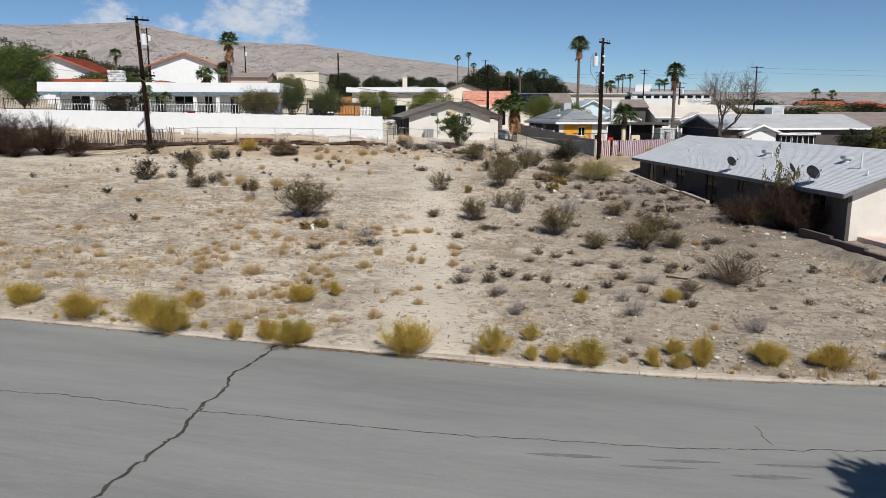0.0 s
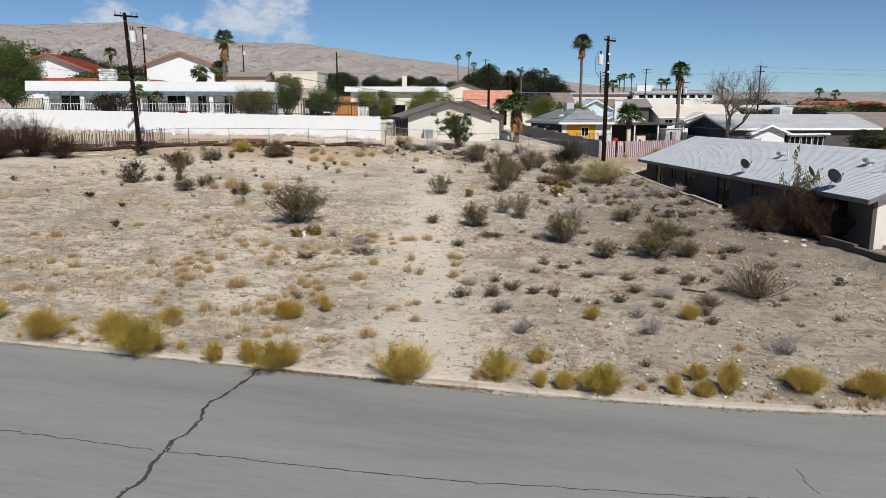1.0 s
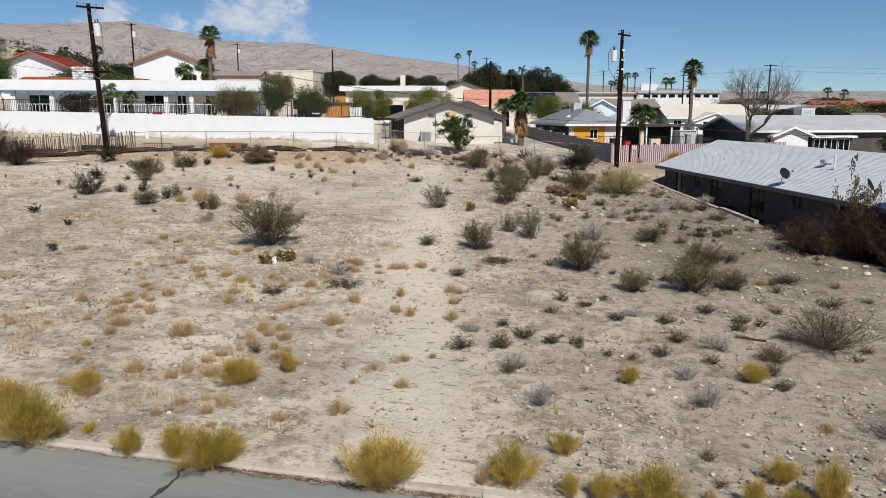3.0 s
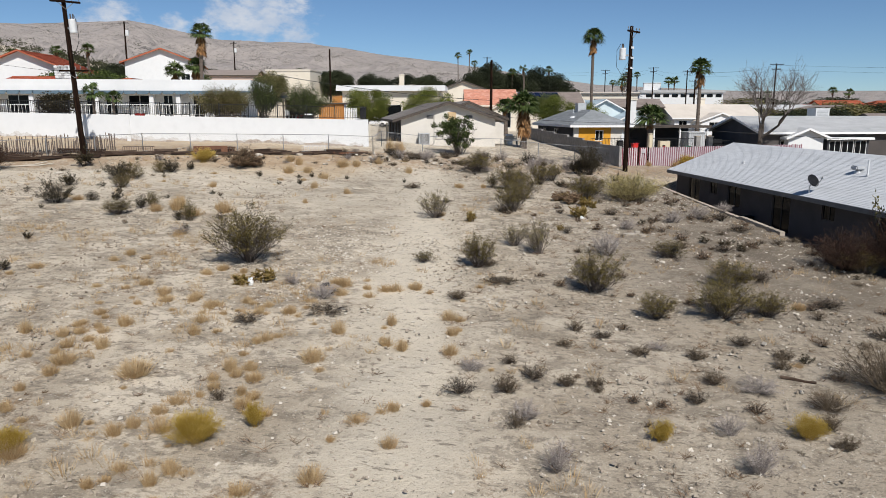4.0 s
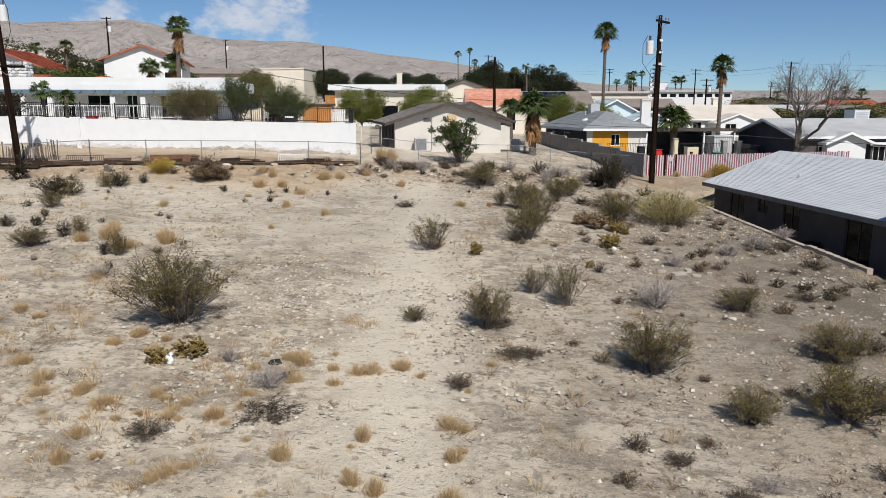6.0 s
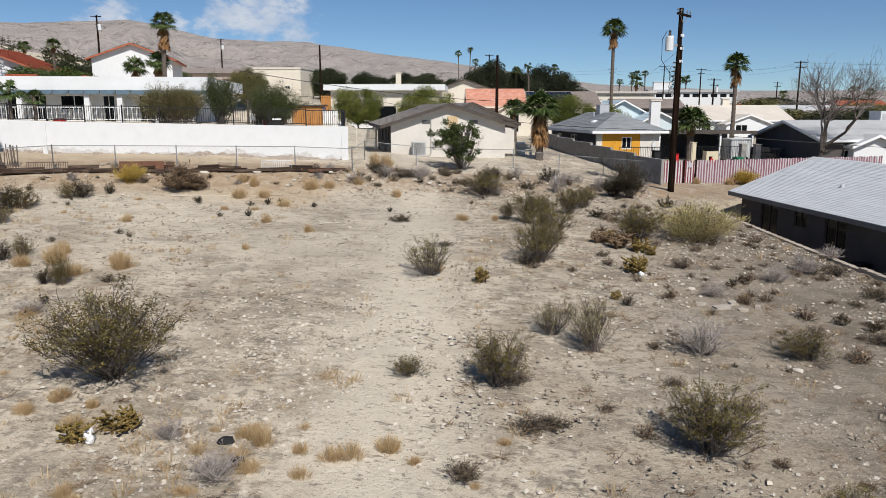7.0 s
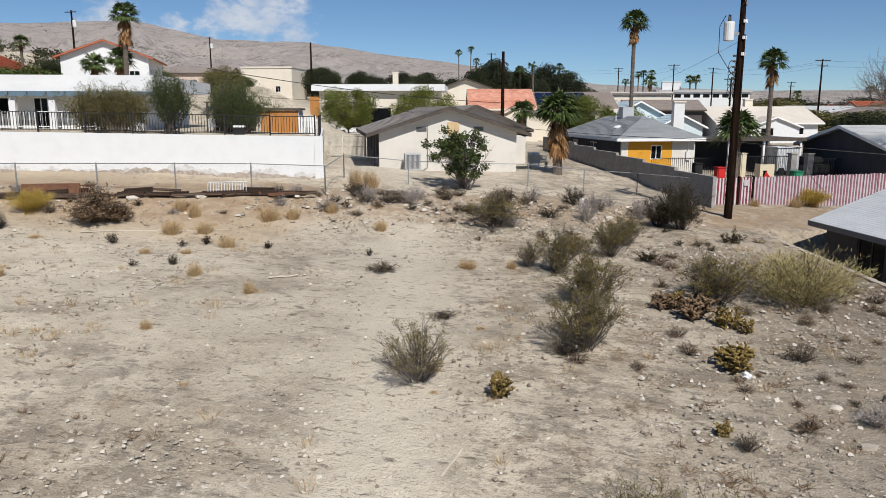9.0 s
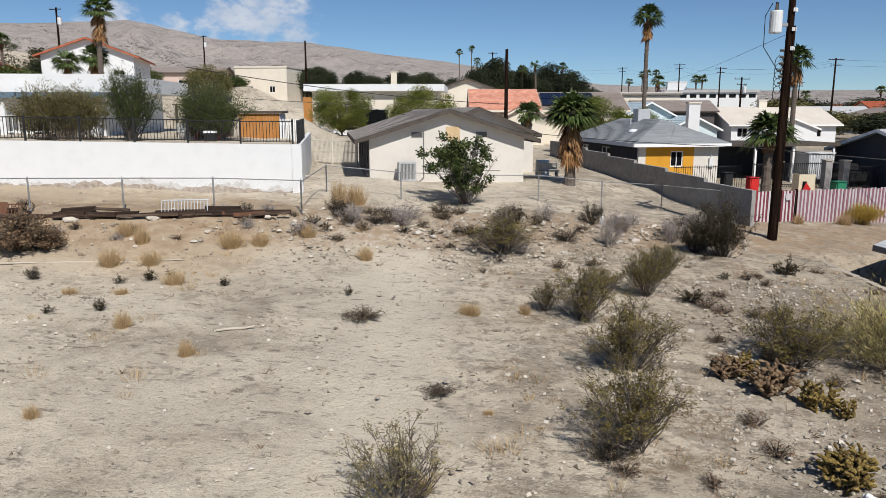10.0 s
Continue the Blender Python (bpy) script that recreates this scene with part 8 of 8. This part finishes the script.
    for x, y in ((-9.7, 33.3), (-9.2, 32.7)):
        bm = bmesh.new()
        bmesh.ops.create_icosphere(bm, subdivisions=2, radius=0.16)
        for q in bm.verts:
            q.co = Vector((q.co.x * 1.1, q.co.y * 0.8, q.co.z * 0.5)) * (1 + 0.5 * noise.noise(q.co * 9))
        ob = part("cloth_scrap", bm, BLACK_CLOTH, None)
        ob.matrix_world = pose(x, y, land1(x, y) + 0.05, 0, 0, 40)
        tagged(ob, "crumpled dark cloth scrap on the sand", "litter", group="litter")


fence_clutter()


# ---- the low grey house's roof fittings and yard ----
def roof_fittings():
    k = 1.6 / 4.05

    def on_roof(s, o):
        p = along_rh(s, o)
        return p[0], p[1], 1.68 + 2.28 + 0.16 + (o - 0.55) * k + 0.03

    def dish(s, o, facing, r=0.42, mast=0.55):
        x, y, z = on_roof(s, o)
        d = base("satellite_dish", pose(x, y, z, 0, 0, facing), "dark grey satellite dish on a short mast", "satellite dish", group="satellite dishes")
        bm = bmesh.new()
        tube(bm, [(0, 0, -0.1), (0, 0, mast * 0.6), (0, -0.08, mast)], [0.03, 0.03, 0.03], 8)
        part("mast", bm, METAL_LIGHT, d)
        bm = bmesh.new()
        rings = []
        tilt = Matrix.Translation((0, -0.1, mast + 0.12)) @ Matrix.Rotation(radians(62), 4, "X")
        for i in range(7):
            rr = r * i / 6
            rings.append([bm.verts.new(tilt @ Vector((rr * 1.12 * math.cos(a), rr * math.sin(a), 0.28 * rr * rr / r))) for a in [2 * math.pi * j / 24 for j in range(24)]] if i else [bm.verts.new(tilt @ Vector((0, 0, 0)))])
        for j in range(24):
            bm.faces.new((rings[0][0], rings[1][j], rings[1][(j + 1) % 24]))
        for a, b in zip(rings[1:], rings[2:]):
            for j in range(24):
                bm.faces.new((a[j], b[j], b[(j + 1) % 24], a[(j + 1) % 24]))
        bmesh.ops.solidify(bm, geom=bm.faces[:], thickness=0.015)
        part("reflector", bm, DISH_DARK, d)
        bm = bmesh.new()
        tube(bm, [tilt @ Vector((0, -r, 0.1)), tilt @ Vector((0, -r * 0.35, 0.55))], [0.015, 0.015], 6)
        tube(bm, [tilt @ Vector((0, -r * 0.35, 0.5)), tilt @ Vector((0, -r * 0.2, 0.62))], [0.045, 0.05], 8)
        part("feed_arm", bm, METAL_GREY, d)
    dish(16.25, 0.34, 35, 0.31, 0.42)
    dish(22.71, 0.4, 60, 0.3, 0.45)
    dish(24.69, 0.35, 30, 0.36, 0.42)

    def vent(s, o, h, r, hood):
        x, y, z = on_roof(s, o)
        v = base("roof_vent", pose(x, y, z, 0, 0, 20), "grey metal roof vent pipe with flashing", "roof vent", group="roof vents")
        bm = bmesh.new()
        tube(bm, [(0, 0, -0.3), (0, 0, h)], [r, r], 10)
        part("pipe", bm, METAL_LIGHT, v)
        bm = bmesh.new()
        tube(bm, [(0, 0, -0.1), (0, 0, 0.06), (0, 0, 0.09)], [r * 2.4, r * 1.6, r], 10)
        part("flashing", bm, METAL_GREY, v)
        if hood:
            bm = bmesh.new()
            bx(bm, -0.25, 0.25, -0.22, 0.22, h, h + 0.2)
            bmesh.ops.bevel(bm, geom=bm.edges[:], offset=0.05, segments=2, affect="EDGES")
            part("hood", bm, METAL_GREY, v)
    vent(6.41, 2.11, 0.12, 0.05, False)
    vent(16.15, 2.73, 0.1, 0.07, True)
    vent(17.24, 2.47, 0.72, 0.04, False)
    vent(23.62, 2.91, 0.1, 0.08, True)
    vent(25.48, 2.45, 0.75, 0.04, False)
    vent(26.85, 1.85, 0.25, 0.045, False)
    # bins and a planter against the dark wall
    for s, o, w, h in ((11.0, 0.2, 0.5, 0.5), (24.0, -0.1, 0.9, 0.8), (25.2, 0.0, 0.7, 0.9)):
        p = along_rh(s, o)
        b = base("yard_bin", pose(p[0], p[1], 1.68, 0, 0, 15), "dark yard bin against the house wall", "bin", group="yard bins")
        bm = bmesh.new()
        bx(bm, -w / 2, w / 2, -w / 2, w / 2, 0, h)
        bmesh.ops.bevel(bm, geom=bm.edges[:], offset=0.06, segments=2, affect="EDGES")
        part("tub", bm, BLACK_CLOTH, b)
        part("lid", box(-w / 2 - 0.02, w / 2 + 0.02, -w / 2 - 0.02, w / 2 + 0.02, h, h + 0.05), RUBBER, b)
    # the pale tiled patio off the near gable
    q = along_rh(31, 4.2)
    pt = part("patio", box(-3.0, 3.0, -5.0, 5.0, -0.2, 0.03), PINK_STUCCO, None)
    pt.matrix_world = pose(q[0], q[1], 1.83, 0, 0, math.degrees(RH_A))
    tagged(pt, "pinkish concrete patio beside the house", "patio", kind="structure")


roof_fittings()


# ---- the drive, gate and cars beside the beige house ----
def car(x, y, z, rot, length, old, label):
    c = base("parked_car", pose(x, y, z, 0, 0, rot), label, "car", group="parked cars")
    L, W = length, 1.75
    bm = bmesh.new()
    if old:
        side = [(-0.5, 0.35), (-0.5, 0.78), (-0.46, 0.92), (-0.2, 0.95), (0.18, 0.95), (0.47, 0.9), (0.5, 0.7), (0.5, 0.35)]
        cab = [(-0.26, 0.94), (-0.16, 1.38), (0.1, 1.4), (0.2, 0.94)]
    else:
        side = [(-0.5, 0.28), (-0.5, 0.72), (-0.46, 0.9), (-0.3, 0.95), (0.2, 0.95), (0.44, 0.82), (0.5, 0.6), (0.5, 0.28)]
        cab = [(-0.36, 0.93), (-0.22, 1.4), (0.02, 1.43), (0.24, 0.93)]
    def prism(bm, prof, w0, w1):
        a = [bm.verts.new((px * L, -(w0 if pz < 1.1 else w1) / 2, pz)) for px, pz in prof]
        b = [bm.verts.new((px * L, (w0 if pz < 1.1 else w1) / 2, pz)) for px, pz in prof]
        bm.faces.new(a)
        bm.faces.new(b[::-1])
        for i in range(len(prof)):
            j = (i + 1) % len(prof)
            bm.faces.new((a[j], a[i], b[i], b[j]))
    prism(bm, side, W, W)
    bmesh.ops.bevel(bm, geom=bm.edges[:], offset=0.05, segments=2, affect="EDGES")
    part("body", bm, CAR_WHITE, c)
    bm = bmesh.new()
    prism(bm, cab, W * 0.92, W * 0.76)
    bmesh.ops.bevel(bm, geom=bm.edges[:], offset=0.04, segments=2, affect="EDGES")
    part("cabin", bm, CAR_WHITE, c)
    bm = bmesh.new()
    inner = [(px * 0.93 - 0.002, 0.97 + (pz - 0.94) * 0.82) for px, pz in cab]
    prism(bm, inner, W * 0.945, W * 0.82)
    part("side_glass", bm, GLASS_DARK, c)
    bm = bmesh.new()
    prism(bm, [(cab[0][0] - 0.004, 0.98), (cab[1][0] - 0.006, 1.33), (cab[2][0] + 0.006, 1.33), (cab[3][0] + 0.004, 0.98)], W * 0.8, W * 0.66)
    part("windscreen", bm, GLASS_DARK, c)
    for sx in (-0.31, 0.31):
        for sy in (-1, 1):
            bm = bmesh.new()
            tube(bm, [(sx * L, sy * (W / 2 - 0.2), 0.32), (sx * L, sy * (W / 2 + 0.01), 0.32)], [0.33, 0.33], 18)
            wh = part("wheel", bm, RUBBER, c)
            bm = bmesh.new()
            tube(bm, [(sx * L, sy * (W / 2 - 0.02), 0.32), (sx * L, sy * (W / 2 + 0.025), 0.32)], [0.2, 0.18], 14)
            part("hub", bm, CHROME, wh)
    part("bumper", box(-L / 2 - 0.05, -L / 2 + 0.02, -W / 2 + 0.1, W / 2 - 0.1, 0.38, 0.52), CHROME if old else CAR_WHITE, c)
    part("bumper", box(L / 2 - 0.02, L / 2 + 0.05, -W / 2 + 0.1, W / 2 - 0.1, 0.38, 0.52), CHROME if old else CAR_WHITE, c)


car(-34.4, 112.8, land1(-34.4, 112.8), 190, 4.5, False, "white sedan parked on the drive behind the gate")
car(-31.0, 116.4, land1(-31.0, 116.4), 186, 4.7, True, "old white coupe parked on the drive")
car(-22.2, 106.0, land1(-22.2, 106), 60, 4.4, False, "white car under the trees")


def white_gate():
    a, b = np.array((-25.0, 86.6)), np.array((-20.7, 84.4))
    m = math.degrees(math.atan2(*(b - a)[::-1]))
    z = land1(-22.5, 86)
    g = base("drive_gate", pose(a[0], a[1], z, 0, 0, m), "cream painted iron drive gate with close bars", "gate")
    L = float(np.linalg.norm(b - a))
    for q in (0.12, 0.85, 1.6):
        part("rail", box(0, L, -0.02, 0.02, q, q + 0.06), IRON_WHITE, g)
    for i in range(int(L / 0.13)):
        part("bar", box(i * 0.13, i * 0.13 + 0.035, -0.012, 0.012, 0.05, 1.7), IRON_WHITE, g)
    for x in (0, L / 2, L):
        part("post", box(x - 0.06, x + 0.06, -0.06, 0.06, -0.2, 1.8), IRON_WHITE, g)


white_gate()


# ---- the terrace behind the railing ----
def terrace():
    s = base("wooden_shed", pose(-24.0, 73.2, 7.0, 0, 0, 12), "small orange-stained wooden shed with flat roof", "shed")
    for i in range(13):
        part("board", box(i * 0.17, i * 0.17 + 0.16, 0, 0.03, -0.1, 1.42), WOOD_ORANGE, s)
    for i in range(10):
        part("board", box(2.2, 2.23, i * 0.17, i * 0.17 + 0.16, -0.1, 1.42), WOOD_ORANGE, s)
    part("roof", box(-0.15, 2.4, -0.15, 1.9, 1.43, 1.55), TRIM_BROWN, s)
    part("side_sheet", box(2.24, 2.27, 0, 1.7, -0.1, 1.4), STRIPE_WHITE, s)
    f = base("white_palings", pose(-21.7, 73.4, 7.0, 0, 0, 14), "white paling fence beside the shed", "fence")
    for i in range(8):
        part("paling", box(i * 0.14, i * 0.14 + 0.09, 0, 0.02, -0.1, 1.1), TRIM_WHITE, f)
    part("rail", box(0, 1.12, 0.02, 0.05, 0.8, 0.88), TRIM_WHITE, f)
    p = base("patio_shelter", pose(-26.4, 71.0, 7.0, 0, 0, 15.5), "brown open patio shelter with slat roof", "shelter")
    for x in (0, 2.4):
        for y in (0, 2.0):
            part("post", box(x - 0.06, x + 0.06, y - 0.06, y + 0.06, -0.1, 1.85), TRIM_BROWN, p)
    for i in range(9):
        part("slat", box(-0.2, 2.6, i * 0.25, i * 0.25 + 0.14, 1.86, 1.92), TRIM_BROWN, p)
    part("back_screen", box(-0.06, 2.46, 1.97, 2.03, 0.0, 1.8), WOOD_OLD, p)
    for x, y, r in ((-24.9, 70.6, 10), (-25.6, 70.2, 60)):
        c = base("patio_chair", pose(x, y, 7.05, 0, 0, r), "white plastic patio chair", "chair", group="patio chairs")
        part("seat", box(-0.24, 0.24, -0.24, 0.24, 0.4, 0.44), TRIM_WHITE, c)
        part("backrest", box(-0.24, 0.24, 0.2, 0.25, 0.44, 0.88), TRIM_WHITE, c)
        for sx in (-1, 1):
            for sy in (-1, 1):
                part("leg", box(sx * 0.21 - 0.02, sx * 0.21 + 0.02, sy * 0.21 - 0.02, sy * 0.21 + 0.02, 0, 0.4), TRIM_WHITE, c)
    r = part("red_bench", box(-0.6, 0.6, -0.25, 0.25, 0.0, 0.42), PLASTIC_RED, None)
    r.matrix_world = pose(-24.2, 70.1, 7.05, 0, 0, 15)
    tagged(r, "faded red bench box on the terrace", "bench")
    t = base("planter_tub", pose(-33.0, 60.0, 7.25, 0, 0, 20), "red planter tub behind the railing", "planter")
    bm = bmesh.new()
    tube(bm, [(0, 0, 0), (0, 0, 0.3), (0, 0, 0.38)], [0.3, 0.36, 0.4], 14)
    part("tub", bm, PLASTIC_RED, t)
    part("soil", box(-0.22, 0.22, -0.22, 0.22, 0.37, 0.4), CRACK, t)
    b = base("cool_box", pose(-23.1, 68.2, 7.05, 0, 0, 15), "grey box with a white lid by the railing", "box")
    part("tub", box(-0.25, 0.25, -0.2, 0.2, 0, 0.45), BLACK_CLOTH, b)
    part("lid", box(-0.28, 0.28, -0.23, 0.23, 0.45, 0.55), TRIM_WHITE, b)
    fan_palm(-39.3, 63.7, 7.3, 9.5, 1.15, 0.12, 0.3, seed=71, fronds=24, label="small potted fan palm on the terrace")
    fan_palm(-37.7, 63.9, 7.3, 9.0, 0.95, 0.12, 0.3, seed=72, fronds=22, label="small potted fan palm on the terrace")
    o = base("orange_fence", pose(-41.8, 130, land1(-41, 131), 0, 0, 10), "tall orange-brown board fence", "fence")
    for i in range(15):
        part("board", box(i * 0.19, i * 0.19 + 0.18, 0, 0.03, 0, 10.4 - land1(-41, 131) - 0.02 * (i % 3)), WOOD_ORANGE, o)


terrace()


# ---- the yard behind the striped fence ----
def play_yard():
    c20, s20 = math.cos(radians(20)), math.sin(radians(20))

    def at(a, b):
        return 2.0 + a * c20 - b * s20, 69.3 + a * s20 + b * c20
    def iron_fence(a, b, L, rot, lab):
        x, y = at(a, b)
        f = base("iron_fence", pose(x, y, land1(x, y) - 0.05, 0, 0, rot), lab, "fence", group="iron fences")
        for z in (0.15, 1.45):
            part("rail", box(0, L, -0.02, 0.02, z, z + 0.04), IRON_BLACK, f)
        for i in range(int(L / 0.14)):
            part("bar", box(i * 0.14, i * 0.14 + 0.022, -0.01, 0.01, 0, 1.55), IRON_BLACK, f)
    iron_fence(1.0, 9.2, 4.4, 20, "black iron bar fence before the porch")
    iron_fence(8.2, 12.7, 4.8, 20, "black iron bar fence round the yard")
    iron_fence(14.9, 12.7, 2.4, 20, "black iron bar fence round the yard")
    for a in (13.3, 14.6):
        x, y = at(a, 12.7)
        p = base("gate_pillar", pose(x, y, land1(x, y) - 0.1, 0, 0, 20), "grey stuccoed gate pillar", "pillar", group="gate pillars")
        part("shaft", box(-0.22, 0.22, -0.22, 0.22, 0, 1.85), BLOCK_GREY, p)
        part("cap", box(-0.27, 0.27, -0.27, 0.27, 1.85, 1.93), CONCRETE, p)
    x, y = at(14.3, 15.6)
    u = base("utility_trailer", pose(x, y, land1(x, y), 0, 0, 20), "white corrugated box trailer with flat roof", "trailer")
    part("box_body", box(-0.9, 0.9, -1.0, 1.0, 0.35, 2.05), METAL_GREY, u)
    for i in range(8):
        part("rib", box(-0.8 + i * 0.21, -0.74 + i * 0.21, -1.03, -1.002, 0.4, 2.0), METAL_LIGHT, u)
    part("roof", box(-1.0, 1.0, -1.1, 1.1, 2.052, 2.12), METAL_LIGHT, u)
    for sx in (-0.5, 0.5):
        bm = bmesh.new()
        tube(bm, [(sx, -1.05, 0.3), (sx, -0.85, 0.3)], [0.3, 0.3], 14)
        part("wheel", bm, RUBBER, u)
    x, y = at(5.6, 4.0)
    h = base("toy_playhouse", pose(x, y, land1(x, y), 0, 0, 10) @ Matrix.Diagonal((0.75, 0.8, 1.4, 1)), "cream plastic toy playhouse with red slide", "playhouse")
    part("wall", box(-0.55, 0.55, -0.05, 0.05, 0, 1.2), PLASTIC_CREAM, h)
    part("wall", box(-0.55, -0.47, 0.05, 0.9, 0, 1.2), PLASTIC_CREAM, h)
    part("wall", box(0.47, 0.55, 0.05, 0.9, 0, 1.2), PLASTIC_CREAM, h)
    part("window_hole", box(-0.3, 0.0, -0.07, -0.052, 0.6, 0.95), GLASS_DARK, h)
    part("step_base", box(-0.9, -0.1, -0.6, -0.1, 0, 0.3), PLASTIC_YELLOW, h)
    part("slide", box(-0.22, 0.22, -0.04, 0.04, 0, 1.3, m=Matrix.Translation((0.75, -0.3, 0.0)) @ Matrix.Rotation(radians(-55), 4, "Y")), PLASTIC_RED, h)
    for a, b, mat, lab, w, hh in ((8.2, 5.0, PLASTIC_GREEN, "green plastic storage bin", 0.6, 0.85), (3.6, 5.6, PLASTIC_RED, "red plastic toy box", 0.5, 0.9), (1.4, 5.0, PLASTIC_RED, "red plastic toy tub", 0.5, 0.5), (1.0, 5.8, PLASTIC_YELLOW, "yellow plastic toy tub", 0.35, 0.5), (4.9, 5.4, PLASTIC_CREAM, "cream plastic toy stand", 0.35, 1.5), (2.6, 6.4, BLACK_CLOTH, "dark plastic yard barrel", 0.5, 1.0)):
        x, y = at(a, b)
        t = base("toy_box", pose(x, y, land1(x, y), 0, 0, 20), lab, "toy box", group="yard toys")
        bm = bmesh.new()
        hh *= 1.45
        bx(bm, -w / 2, w / 2, -w / 2, w / 2, 0, hh)
        bmesh.ops.bevel(bm, geom=bm.edges[:], offset=0.05, segments=2, affect="EDGES")
        part("tub", bm, mat, t)
        part("rim", box(-w / 2 - 0.02, w / 2 + 0.02, -w / 2 - 0.02, w / 2 + 0.02, hh, hh + 0.03), mat, t)
    x, y = at(16.1, 15.2)
    v = base("covered_vehicle", pose(x, y, land1(x, y), 0, 0, 110), "dark vehicle under shade behind the bars", "car")
    bm = bmesh.new()
    bx(bm, -2.1, 2.1, -0.85, 0.85, 0.3, 0.95)
    bx(bm, -1.2, 1.3, -0.75, 0.75, 0.951, 1.45)
    bmesh.ops.bevel(bm, geom=bm.edges[:], offset=0.12, segments=2, affect="EDGES")
    part("body", bm, IRON_BLACK, v)
    for sx in (-1.3, 1.3):
        bm = bmesh.new()
        tube(bm, [(sx, -0.9, 0.32), (sx, -0.7, 0.32)], [0.32, 0.32], 14)
        part("wheel", bm, RUBBER, v)
    # blue tarp, cooler and chairs in the beige house's side yard
    t = base("blue_tarp", pose(-10.2, 84.6, land1(-10.2, 84.6), 0, 0, 19), "crumpled blue tarp over yard things", "tarp")
    bm = bmesh.new()
    bmesh.ops.create_icosphere(bm, subdivisions=3, radius=1.0)
    for q in bm.verts:
        kk = 1 + 0.35 * noise.noise(q.co * 2.2)
        q.co = Vector((q.co.x * 1.2 * kk, q.co.y * 0.8 * kk, max(-0.05, q.co.z * 0.9 * kk)))
    part("sheet", bm, TARP_BLUE, t)
    w = base("white_appliance", pose(-7.6, 77.9, land1(-7.6, 77.9), 0, 0, 19), "white appliance cabinet in the side yard", "appliance")
    part("cabinet", box(-0.32, 0.32, -0.3, 0.3, 0, 0.95), TRIM_WHITE, w)
    part("door", box(-0.3, 0.3, -0.33, -0.302, 0.05, 0.9), METAL_LIGHT, w)
    b = base("garden_bench", pose(-7.2, 76.6, land1(-7.2, 76.6), 0, 0, 25), "pale garden bench beside the house", "bench")
    part("seat", box(-0.6, 0.6, -0.2, 0.2, 0.4, 0.45), BONE_WOOD, b)
    part("backrest", box(-0.6, 0.6, 0.18, 0.22, 0.5, 0.85), BONE_WOOD, b)
    for x in (-0.5, 0.5):
        part("leg", box(x - 0.03, x + 0.03, -0.18, 0.18, 0, 0.4), BONE_WOOD, b)


play_yard()
# a dense tree out of view, added to cast the shade on the asphalt
grove([leafy_tree("roadside_tree", "unseen round-crowned tree added to cast shade on the street", LEAF_GREEN, 217, 110, 420, 0.03, 0.02, (0.5, 0.5, 0.17), 0.77, low=0.55, spread=0.1)], [(13.0, 4.6, 4.9, 13.0, land1(13.0, 17) - 0.2)])
